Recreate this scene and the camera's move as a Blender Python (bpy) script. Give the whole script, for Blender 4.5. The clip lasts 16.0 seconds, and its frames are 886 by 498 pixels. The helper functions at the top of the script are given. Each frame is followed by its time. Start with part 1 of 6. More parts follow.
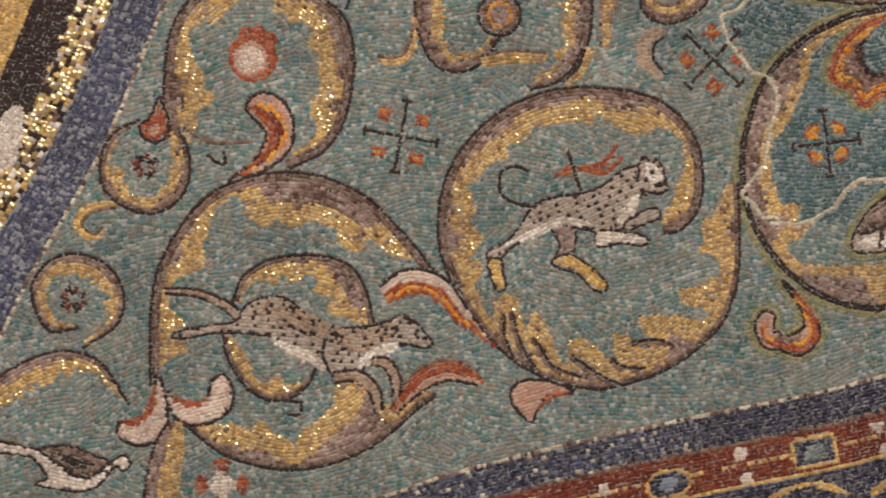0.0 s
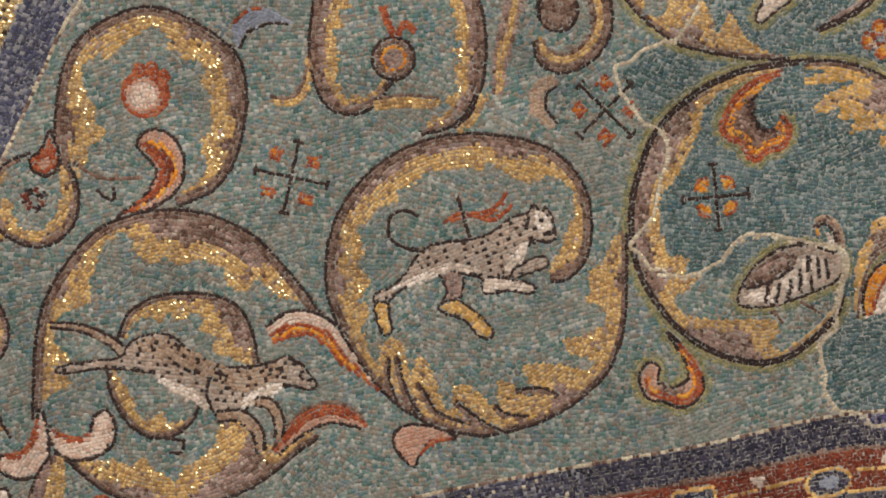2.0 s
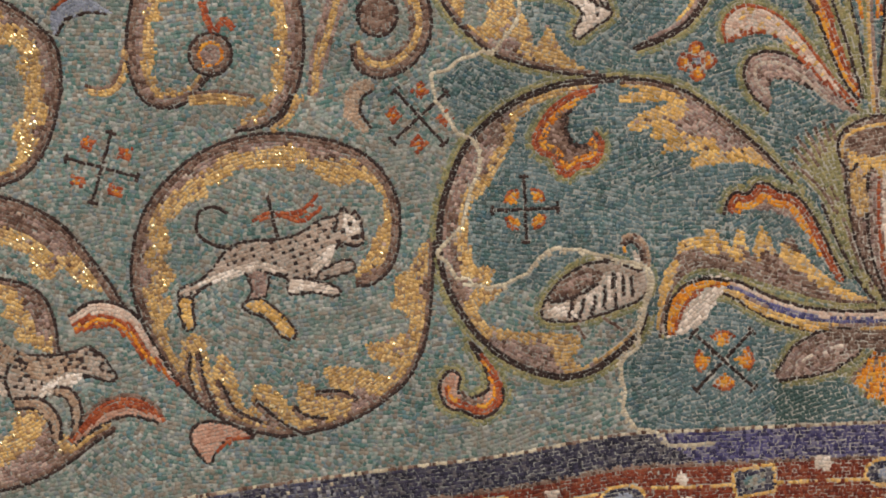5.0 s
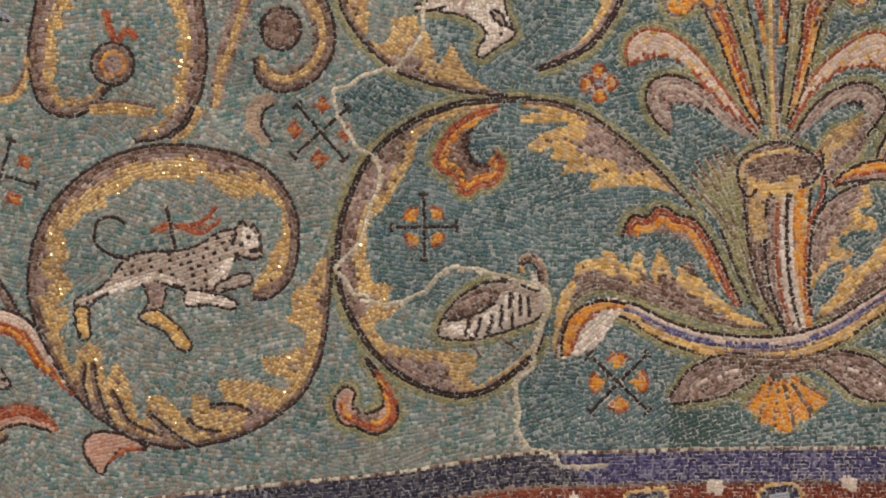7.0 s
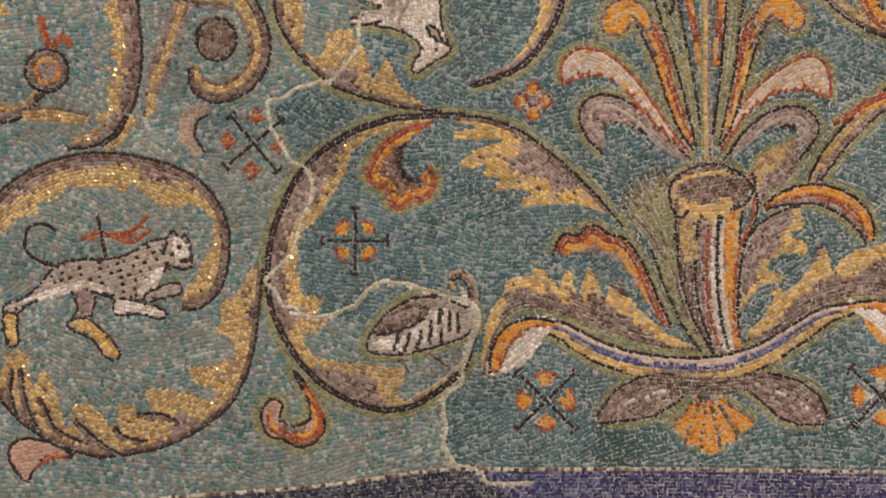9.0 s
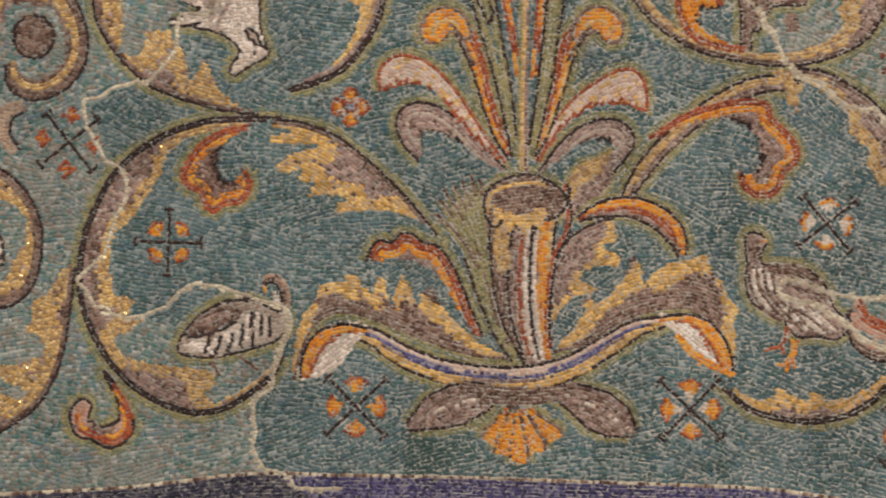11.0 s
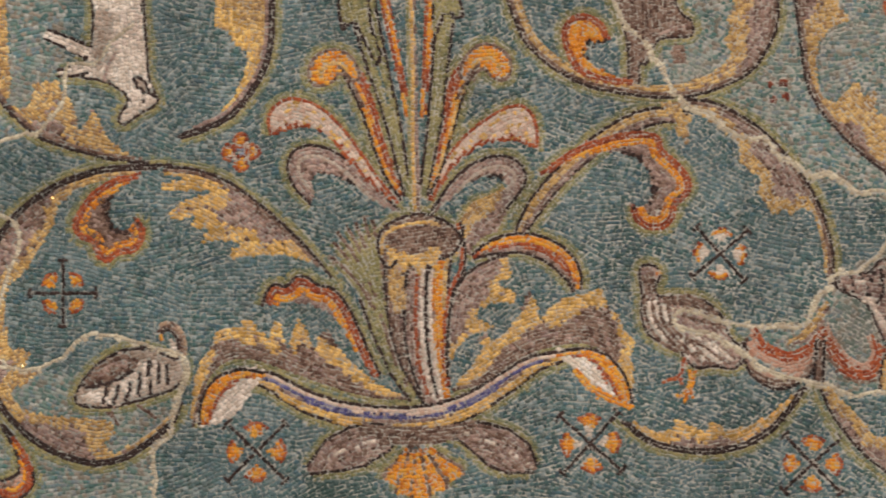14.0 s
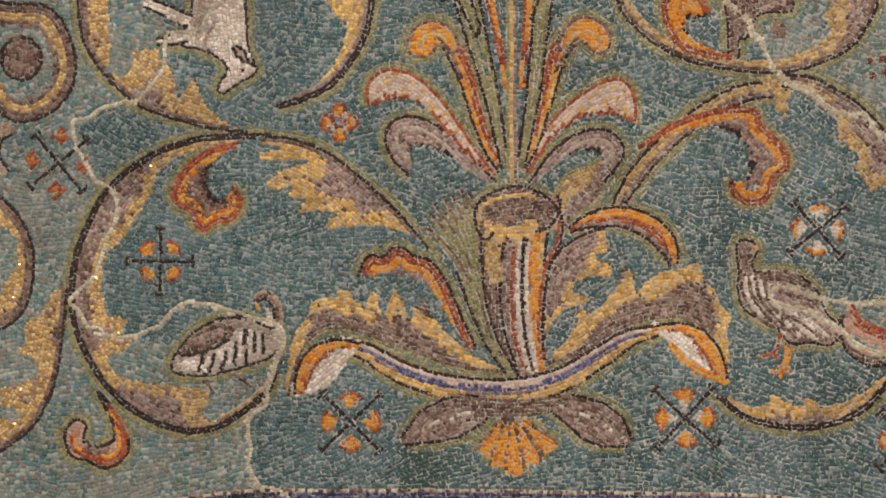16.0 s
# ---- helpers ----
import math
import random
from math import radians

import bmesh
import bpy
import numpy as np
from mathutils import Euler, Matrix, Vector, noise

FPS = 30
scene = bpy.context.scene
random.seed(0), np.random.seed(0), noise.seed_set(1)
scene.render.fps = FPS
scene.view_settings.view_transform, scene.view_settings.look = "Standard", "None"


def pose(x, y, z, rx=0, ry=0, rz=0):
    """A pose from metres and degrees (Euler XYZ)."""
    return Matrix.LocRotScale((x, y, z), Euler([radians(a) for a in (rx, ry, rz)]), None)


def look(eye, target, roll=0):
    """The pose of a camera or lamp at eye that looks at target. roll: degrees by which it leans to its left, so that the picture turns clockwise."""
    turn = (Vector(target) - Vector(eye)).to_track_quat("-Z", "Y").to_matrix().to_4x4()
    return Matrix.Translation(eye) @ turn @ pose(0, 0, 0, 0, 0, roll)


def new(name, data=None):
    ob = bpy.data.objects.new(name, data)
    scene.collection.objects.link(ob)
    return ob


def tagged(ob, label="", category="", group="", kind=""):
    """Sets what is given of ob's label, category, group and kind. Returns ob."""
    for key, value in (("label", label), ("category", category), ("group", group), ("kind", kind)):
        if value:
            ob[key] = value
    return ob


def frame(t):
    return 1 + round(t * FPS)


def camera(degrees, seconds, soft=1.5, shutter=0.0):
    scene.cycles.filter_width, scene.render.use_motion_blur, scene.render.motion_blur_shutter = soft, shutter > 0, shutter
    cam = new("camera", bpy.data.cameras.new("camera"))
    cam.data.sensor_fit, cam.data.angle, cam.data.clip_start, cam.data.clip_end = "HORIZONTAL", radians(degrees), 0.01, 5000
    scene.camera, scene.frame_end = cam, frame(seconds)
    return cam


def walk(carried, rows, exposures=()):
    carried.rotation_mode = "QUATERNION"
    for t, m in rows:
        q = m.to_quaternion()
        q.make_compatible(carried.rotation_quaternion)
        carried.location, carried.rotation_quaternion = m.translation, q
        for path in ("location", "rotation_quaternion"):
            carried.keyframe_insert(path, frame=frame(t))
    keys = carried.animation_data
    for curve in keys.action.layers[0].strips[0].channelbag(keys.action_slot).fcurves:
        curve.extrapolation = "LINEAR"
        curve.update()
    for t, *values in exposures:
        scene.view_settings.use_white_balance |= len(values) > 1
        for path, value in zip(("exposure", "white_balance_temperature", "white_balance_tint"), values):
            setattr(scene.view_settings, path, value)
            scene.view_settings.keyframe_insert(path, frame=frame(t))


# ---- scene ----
cam = camera(13.0, 16.0, soft=1.75, shutter=0.5)
EYE = (0.0, 0.0, 1.6)
# seconds, tilt, lean, turn: the camera stands on one spot and pans
ROWS = [
    (0.0, 122.796, 0.875, 7.722),
    (0.5, 122.860, 0.802, 6.869),
    (1.0, 123.046, 0.564, 6.391),
    (1.5, 123.018, 0.504, 5.741),
    (2.0, 123.417, 0.372, 5.419),
    (2.5, 123.495, 0.073, 4.720),
    (3.0, 123.324, 0.084, 3.833),
    (3.5, 123.168, 0.195, 3.254),
    (3.7, 123.301, 0.132, 3.045),
    (5.8, 123.650, -0.781, 0.481),
    (6.0, 123.798, -0.805, 0.277),
    (6.5, 123.868, -0.856, -0.153),
    (6.7, 123.802, -0.843, -0.274),
    (7.0, 123.743, -0.854, -0.596),
    (7.5, 123.855, -0.648, -0.834),
    (8.0, 123.982, -0.960, -1.176),
    (8.2, 124.135, -1.057, -1.410),
    (10.3, 123.701, -1.591, -3.705),
    (10.5, 123.807, -1.588, -4.128),
    (11.0, 124.142, -0.952, -5.203),
    (11.5, 124.031, -0.217, -5.615),
    (12.0, 124.167, -0.003, -5.592),
    (12.5, 124.198, 0.137, -5.931),
    (13.0, 124.568, 0.690, -6.596),
    (13.4, 124.516, 1.253, -6.463),
    (13.5, 124.514, 1.323, -6.393),
    (13.8, 124.691, 1.526, -5.845),
    (14.0, 124.737, 1.451, -5.439),
    (14.5, 124.585, 0.763, -4.745),
    (15.0, 124.166, 0.260, -4.834),
    (15.5, 124.197, 0.138, -4.793),
    (16.0, 124.336, 0.062, -4.664),
]
walk(cam, [(t, pose(*EYE, rx, ry, rz)) for t, rx, ry, rz in ROWS])

# ---- light: two area lamps added behind the viewer, their sources unseen, and a weak sky
world = bpy.data.worlds.new("world")
scene.world = world
world.use_nodes = True
wn = world.node_tree.nodes
sky = wn.new("ShaderNodeTexSky")
sky.sky_type = "NISHITA"
sky.sun_disc = False
sky.sun_elevation, sky.sun_rotation = radians(40), radians(150)
wn["Background"].inputs["Strength"].default_value = 0.1
world.node_tree.links.new(sky.outputs["Color"], wn["Background"].inputs["Color"])
scene.view_settings.exposure = -0.06


def area(name, place, target, size_x, size_y, watts, colour):
    data = bpy.data.lights.new(name, "AREA")
    data.shape, data.size, data.size_y, data.energy, data.color = "RECTANGLE", size_x, size_y, watts, colour
    ob = new(name, data)
    ob.matrix_world = look(place, target)
    return ob


# low lamp, set where the gold's glints call for a source
area("unseen_light", (3.3, -2.45, 2.5), (0, 8.4, 7.9), 1.8, 2.6, 525, (1.0, 0.9, 0.845))
# high lamp, added as fill
area("unseen_light", (-3.3, -2.45, 7.0), (0, 8.4, 7.9), 1.8, 2.8, 850, (1.0, 0.928, 0.9))

# ---- the vault's own frame: a to the right, b up along the surface, h towards the room
TILT = radians(34.0)
CENTRE = np.array([0.0, 8.7049, 7.4715])
ALONG = np.array([1.0, 0.0, 0.0])
UPWARD = np.array([0.0, -math.sin(TILT), math.cos(TILT)])
INWARD = np.array([0.0, -math.cos(TILT), -math.sin(TILT)])


def on_vault(a, b, h):
    a, b, h = (np.asarray(v, float) for v in (a, b, h))
    depth = h + a * a / 14.0 + b * b / 18.0
    return CENTRE + a[..., None] * ALONG + b[..., None] * UPWARD + depth[..., None] * INWARD


# ---- materials
def glassy(name, colours, rough=0.45, metal=0.0, coarse=0.6, gloss=0.14, drift=None, bumpy=0.35):
    """Tesserae: each piece takes its own shade from the colours, with cloudy stains and a fine pitted grain."""
    m = bpy.data.materials.new(name)
    m.use_nodes = True
    nodes, links = m.node_tree.nodes, m.node_tree.links
    shader = nodes["Principled BSDF"]
    piece = nodes.new("ShaderNodeNewGeometry")
    ramp = nodes.new("ShaderNodeValToRGB")
    ramp.color_ramp.interpolation = "CONSTANT" if len(colours) > 3 else "LINEAR"
    while len(ramp.color_ramp.elements) < len(colours):
        ramp.color_ramp.elements.new(0.5)
    for i, c in enumerate(colours):
        ramp.color_ramp.elements[i].position = i / max(1, len(colours) - (0 if len(colours) > 3 else 1))
        ramp.color_ramp.elements[i].color = (*c, 1)
    links.new(piece.outputs["Random Per Island"], ramp.inputs["Fac"])
    big = nodes.new("ShaderNodeTexNoise")
    big.inputs["Scale"].default_value, big.inputs["Detail"].default_value = 5.0, 9.0
    links.new(piece.outputs["Position"], big.inputs["Vector"])
    fine = nodes.new("ShaderNodeTexNoise")
    fine.inputs["Scale"].default_value, fine.inputs["Detail"].default_value = 260.0, 2.0
    links.new(piece.outputs["Position"], fine.inputs["Vector"])
    stain = nodes.new("ShaderNodeMix")
    stain.data_type, stain.blend_type = "RGBA", "OVERLAY"
    stain.inputs["Factor"].default_value = coarse
    shade = ramp.outputs["Color"]
    if drift:
        cloud = nodes.new("ShaderNodeTexNoise")
        cloud.inputs["Scale"].default_value, cloud.inputs["Detail"].default_value = 7.0, 3.0
        links.new(piece.outputs["Position"], cloud.inputs["Vector"])
        reach = nodes.new("ShaderNodeMapRange")
        reach.inputs["From Min"].default_value, reach.inputs["From Max"].default_value = 0.48, 0.72
        reach.inputs["To Max"].default_value = 0.6
        links.new(cloud.outputs["Fac"], reach.inputs["Value"])
        wash = nodes.new("ShaderNodeMix")
        wash.data_type = "RGBA"
        links.new(reach.outputs["Result"], wash.inputs["Factor"])
        links.new(shade, wash.inputs["A"])
        wash.inputs["B"].default_value = (*drift, 1)
        shade = wash.outputs["Result"]
    links.new(shade, stain.inputs["A"])
    links.new(big.outputs["Fac"], stain.inputs["B"])
    grain = nodes.new("ShaderNodeMix")
    grain.data_type, grain.blend_type = "RGBA", "OVERLAY"
    grain.inputs["Factor"].default_value = 0.25
    links.new(stain.outputs["Result"], grain.inputs["A"])
    links.new(fine.outputs["Fac"], grain.inputs["B"])
    links.new(grain.outputs["Result"], shader.inputs["Base Color"])
    bump = nodes.new("ShaderNodeBump")
    bump.inputs["Strength"].default_value, bump.inputs["Distance"].default_value = bumpy, 0.0012
    links.new(fine.outputs["Fac"], bump.inputs["Height"])
    links.new(bump.outputs["Normal"], shader.inputs["Normal"])
    shader.inputs["Roughness"].default_value = rough
    shader.inputs["Metallic"].default_value = metal
    shader.inputs["Specular IOR Level"].default_value = gloss
    return m


def plastered(name, colour, scale=3.0, rough=0.85, older=None):
    m = bpy.data.materials.new(name)
    m.use_nodes = True
    nodes, links = m.node_tree.nodes, m.node_tree.links
    shader = nodes["Principled BSDF"]
    where = nodes.new("ShaderNodeNewGeometry")
    a = nodes.new("ShaderNodeTexNoise")
    a.inputs["Scale"].default_value, a.inputs["Detail"].default_value = scale, 8.0
    links.new(where.outputs["Position"], a.inputs["Vector"])
    ramp = nodes.new("ShaderNodeValToRGB")
    ramp.color_ramp.elements[0].position, ramp.color_ramp.elements[1].position = 0.3, 0.7
    ramp.color_ramp.elements[0].color = (*[c * 0.75 for c in colour], 1)
    ramp.color_ramp.elements[1].color = (*[min(1, c * 1.15) for c in colour], 1)
    links.new(a.outputs["Fac"], ramp.inputs["Fac"])
    shade = ramp.outputs["Color"]
    if older:
        # old joints towards the groin, pale new ones in the restored part
        axis = nodes.new("ShaderNodeSeparateXYZ")
        links.new(where.outputs["Position"], axis.inputs["Vector"])
        span = nodes.new("ShaderNodeMapRange")
        span.inputs["From Min"].default_value, span.inputs["From Max"].default_value = -0.2, 0.9
        links.new(axis.outputs["X"], span.inputs["Value"])
        blend = nodes.new("ShaderNodeMix")
        blend.data_type = "RGBA"
        blend.inputs["A"].default_value = (*older, 1)
        links.new(span.outputs["Result"], blend.inputs["Factor"])
        links.new(shade, blend.inputs["B"])
        shade = blend.outputs["Result"]
    links.new(shade, shader.inputs["Base Color"])
    b = nodes.new("ShaderNodeTexNoise")
    b.inputs["Scale"].default_value = 160.0
    links.new(where.outputs["Position"], b.inputs["Vector"])
    bump = nodes.new("ShaderNodeBump")
    bump.inputs["Strength"].default_value, bump.inputs["Distance"].default_value = 0.4, 0.002
    links.new(b.outputs["Fac"], bump.inputs["Height"])
    links.new(bump.outputs["Normal"], shader.inputs["Normal"])
    shader.inputs["Roughness"].default_value = rough
    return m


MORTAR = plastered("mortar", (0.40, 0.38, 0.33), 9.0, older=(0.235, 0.245, 0.22))
PLASTER = plastered("plaster", (0.5, 0.46, 0.4), 1.5)
STONE = plastered("floor_stone", (0.3, 0.27, 0.24), 2.0, 0.5)
# letter: material, plain name, label
COLOURS = {
    "e": (glassy("green_smalti_old", [(0.102, 0.162, 0.152), (0.168, 0.224, 0.204), (0.060, 0.112, 0.104), (0.228, 0.263, 0.236), (0.144, 0.140, 0.115), (0.096, 0.168, 0.183), (0.197, 0.174, 0.136), (0.102, 0.162, 0.142), (0.168, 0.190, 0.194), (0.071, 0.140, 0.125), (0.281, 0.297, 0.261), (0.126, 0.185, 0.157), (0.235, 0.205, 0.165), (0.31, 0.32, 0.295), (0.165, 0.145, 0.12), (0.13, 0.17, 0.185)], drift=(0.21, 0.2, 0.165)), "green_tesserae", "weathered grey-green glass tesserae"),
    "t": (glassy("green_smalti", [(0.044, 0.091, 0.091), (0.068, 0.120, 0.120), (0.024, 0.058, 0.059), (0.087, 0.132, 0.133), (0.059, 0.083, 0.076), (0.044, 0.099, 0.120), (0.035, 0.083, 0.080), (0.051, 0.108, 0.103), (0.035, 0.074, 0.067), (0.071, 0.099, 0.103), (0.134, 0.174, 0.167), (0.150, 0.190, 0.190), (0.205, 0.245, 0.240), (0.040, 0.075, 0.090)], 0.3, gloss=0.4, drift=(0.11, 0.165, 0.18)), "green_tesserae", "deep blue-green glass tesserae"),
    "k": (glassy("dark_smalti", [(0.028, 0.017, 0.015), (0.046, 0.028, 0.024), (0.018, 0.012, 0.011)]), "outline", "dark brown outline of single tesserae"),
    "m": (glassy("mauve_smalti", [(0.225, 0.145, 0.118), (0.290, 0.199, 0.165), (0.150, 0.094, 0.078), (0.360, 0.262, 0.220), (0.215, 0.150, 0.135)]), "mauve_band", "mauve-brown shaded tesserae"),
    "n": (glassy("brown_smalti", [(0.122, 0.073, 0.054), (0.167, 0.107, 0.080), (0.081, 0.045, 0.033), (0.206, 0.138, 0.107)]), "brown_band", "brown shaded tesserae"),
    "g": (glassy("gold_smalti", [(0.44, 0.28, 0.1), (0.51, 0.335, 0.135), (0.33, 0.2, 0.075), (0.42, 0.275, 0.12), (0.55, 0.38, 0.17), (0.27, 0.165, 0.08)], 0.35, 0.12), "gold_band", "gold-leaf glass tesserae"),
    # G stands in for glints: paler, mirror-like gold
    "G": (glassy("bright_gold_smalti", [(0.9, 0.72, 0.4), (0.85, 0.62, 0.28), (0.92, 0.8, 0.52)], 0.27, 0.9, bumpy=0.03), "gold_band", "glinting gold-leaf glass tesserae"),
    "y": (glassy("ochre_smalti", [(0.499, 0.299, 0.090), (0.651, 0.414, 0.145), (0.351, 0.209, 0.059), (0.459, 0.299, 0.130)]), "ochre_band", "ochre yellow tesserae"),
    "r": (glassy("red_smalti", [(0.235, 0.050, 0.020), (0.29, 0.070, 0.027), (0.18, 0.040, 0.018), (0.32, 0.095, 0.038)]), "red_band", "brick red tesserae"),
    "R": (glassy("dull_red_smalti", [(0.132, 0.025, 0.013), (0.166, 0.037, 0.018), (0.099, 0.021, 0.013), (0.186, 0.055, 0.029)]), "red_field", "dull red tesserae"),
    "o": (glassy("orange_smalti", [(0.528, 0.183, 0.018), (0.611, 0.245, 0.026), (0.411, 0.126, 0.014), (0.557, 0.270, 0.041)]), "orange_band", "bright orange tesserae"),
    "w": (glassy("white_smalti", [(0.587, 0.506, 0.435), (0.699, 0.614, 0.539), (0.443, 0.367, 0.300), (0.530, 0.441, 0.363)]), "white_band", "off-white tesserae"),
    "c": (glassy("cream_smalti", [(0.5, 0.44, 0.32), (0.43, 0.37, 0.27), (0.55, 0.49, 0.37), (0.38, 0.32, 0.23)], 0.7), "cream_row", "cream plaster-coloured tesserae"),
    "p": (glassy("pink_smalti", [(0.384, 0.218, 0.156), (0.440, 0.273, 0.203), (0.320, 0.164, 0.109)]), "pink_band", "flesh pink tesserae"),
    "P": (glassy("pale_pink_smalti", [(0.52, 0.38, 0.3), (0.58, 0.45, 0.37), (0.43, 0.29, 0.22), (0.5, 0.4, 0.33)]), "pale_pink_band", "pale pink tesserae"),
    "B": (glassy("slate_navy_smalti", [(0.055, 0.058, 0.1), (0.08, 0.083, 0.13), (0.04, 0.042, 0.07), (0.115, 0.12, 0.155), (0.06, 0.06, 0.085), (0.22, 0.22, 0.24)]), "blue_field", "slate-blue tesserae with pale flecks"),
    "f": (glassy("fawn_smalti", [(0.33, 0.255, 0.2), (0.4, 0.32, 0.26), (0.26, 0.195, 0.15), (0.36, 0.3, 0.25)]), "fawn_field", "pale fawn tesserae"),
    "h": (glassy("tawny_smalti", [(0.29, 0.2, 0.135), (0.35, 0.25, 0.175), (0.22, 0.145, 0.1), (0.33, 0.255, 0.19)]), "tawny_field", "tawny brown tesserae"),
    "U": (glassy("violet_smalti", [(0.04, 0.036, 0.095), (0.06, 0.054, 0.135), (0.03, 0.027, 0.065), (0.085, 0.078, 0.16), (0.15, 0.14, 0.2)]), "violet_field", "dark violet-blue tesserae"),
    "s": (glassy("slate_smalti", [(0.2, 0.22, 0.28), (0.26, 0.29, 0.35), (0.15, 0.17, 0.22)]), "slate_field", "pale grey-blue tesserae"),
    "v": (glassy("olive_smalti", [(0.19, 0.175, 0.08), (0.23, 0.21, 0.10), (0.14, 0.14, 0.07), (0.27, 0.235, 0.11)]), "olive_outline", "olive green tesserae"),
    "d": (glassy("grey_olive_smalti", [(0.17, 0.18, 0.1), (0.21, 0.22, 0.13), (0.13, 0.15, 0.1), (0.12, 0.155, 0.13)]), "pale_olive_outline", "pale grey-olive tesserae"),
    "b": (glassy("blue_smalti", [(0.075, 0.07, 0.17), (0.10, 0.095, 0.21), (0.05, 0.048, 0.11), (0.16, 0.15, 0.24)]), "blue_band", "violet-blue tesserae"),
    "N": (glassy("navy_smalti", [(0.025, 0.024, 0.043), (0.040, 0.037, 0.063), (0.019, 0.018, 0.030), (0.056, 0.053, 0.073), (0.093, 0.086, 0.093)]), "navy_field", "dark blue-grey tesserae"),
}
LABELS = {
    "border_line": ("dashed cream line above the navy mosaic border", "border"),
    "navy_border_band": ("dark blue mosaic band along the arch edge", "border"),
    "red_border_band": ("red mosaic border band with ochre edges", "border"),
    "lower_border_band": ("dark navy mosaic field below the red border", "border"),
    "groin_border": ("slanting blue and gold mosaic border along the groin", "border"),
    "pearl": ("round white mosaic pearl on the red border", "pearl"),
    "square_jewel": ("square green mosaic jewel in an ochre setting", "jewel"),
    "oval_jewel": ("oval blue mosaic jewel in an ochre ring", "jewel"),
    "flower_scroll": ("gold and brown mosaic scroll curling round a red flower", "scroll"),
    "red_flower": ("small red and pink mosaic flower inside a scroll", "flower"),
    "bud_scroll": ("gold and brown mosaic scroll holding an orange bud", "scroll"),
    "orange_bud": ("round orange mosaic bud with a brown ring", "bud"),
    "curl_scroll": ("small gold mosaic curl round a brown bud", "scroll"),
    "brown_bud": ("round brown mosaic bud inside a gold curl", "bud"),
    "blue_leaf": ("small grey-blue mosaic leaf beside the flower scroll", "leaf"),
    "small_spiral": ("small gold mosaic spiral hanging from a pink bulb", "spiral"),
    "round_spiral": ("small round gold and brown mosaic spiral", "spiral"),
    "red_rosette": ("tiny dark red mosaic rosette on green ground", "rosette"),
    "low_scroll": ("gold mosaic frond arching above a pale figure", "scroll"),
    "running_scroll": ("large gold and brown mosaic scroll round a running figure", "scroll"),
    "white_leaf_pair": ("pair of white and pink mosaic leaves on a gold stem", "leaf"),
    "red_cross": ("thin dark mosaic cross with four red petals", "cross"),
    "orange_cross": ("thin dark mosaic cross with four orange petals", "cross"),
    "pale_figure": ("white and black mosaic figure below the low scroll", "figure"),
    "spotted_figure": ("spotted fawn mosaic figure running inside a scroll", "figure"),
    "round_medallion": ("round gold acanthus mosaic medallion with dark outline", "medallion"),
    "red_ribbon": ("thin red mosaic ribbon on a dark staff", "ribbon"),
    "leaf_medallion": ("gold and mauve mosaic leaf ring with olive outline", "medallion"),
    "striped_figure": ("grey and white striped mosaic figure on green", "figure"),
    "acanthus_plant": ("large mosaic acanthus plant rising from a curved dish", "plant"),
    "small_rosette": ("small red and white mosaic rosette on green", "rosette"),
    "arched_leaf": ("gold arched mosaic leaf with an olive outline", "leaf"),
    "white_figure": ("white mosaic figure leaning down, outlined in black", "figure"),
    "dark_wing_figure": ("dark brown mosaic figure beside an orange curl", "figure"),
    "right_scroll": ("gold mosaic scroll with orange curl and hanging leaf", "scroll"),
    "outer_scroll": ("gold leafy mosaic scroll cut by the picture edge", "scroll"),
    "low_crescent": ("gold crescent-shaped mosaic leaf with dark outline", "leaf"),
    "low_leaf": ("gold and mauve drooping mosaic leaf", "leaf"),
    "red_leaf_pair": ("pair of red and pink mosaic leaves", "leaf"),
    "brown_figure": ("brown mosaic figure with a pale band", "figure"),
    "plaster_seam": ("jagged cream repair seam across the mosaic", "seam"),
}

# ---- laying of tesserae
CELL = 0.0096
STEP = 0.004
LOW_A, HIGH_A, LOW_B, HIGH_B = -2.62, 2.62, -1.12, 1.02
NX, NY = int((HIGH_A - LOW_A) / STEP), int((HIGH_B - LOW_B) / STEP)
owner = np.zeros((NY, NX), np.int16)
rng = np.random.default_rng(7)
beds = []          # (id, thing, part, letters, a, b, angle, length, width)
groups = {}
count = [0]


def smooth(points, closed=False, per=10):
    """A smooth line through the given points (Catmull-Rom), at even spacing."""
    p = np.array(points, float)
    if len(p) == 2:
        p = np.array([p[0], p.mean(0), p[1]])
    ext = np.vstack([p[-1], p, p[0], p[1]]) if closed else np.vstack([2 * p[0] - p[1], p, 2 * p[-1] - p[-2]])
    key, line = [], []
    for i in range(len(ext) - 3):
        p0, p1, p2, p3 = ext[i:i + 4]
        t = np.linspace(0, 1, per, endpoint=False)[:, None]
        line.append(0.5 * (2 * p1 + (p2 - p0) * t + (2 * p0 - 5 * p1 + 4 * p2 - p3) * t ** 2 + (3 * p1 - p0 - 3 * p2 + p3) * t ** 3))
        key.append(i + t[:, 0])
    if not closed:
        line.append(ext[-2][None])
        key.append(np.array([len(ext) - 3.0]))
    line, key = np.vstack(line), np.concatenate(key)
    along = np.concatenate([[0], np.cumsum(np.hypot(*np.diff(line, axis=0).T))])
    n = max(6, int(along[-1] / 0.006))
    s = np.linspace(0, along[-1], n)
    return np.c_[np.interp(s, along, line[:, 0]), np.interp(s, along, line[:, 1])], np.interp(s, along, key), s


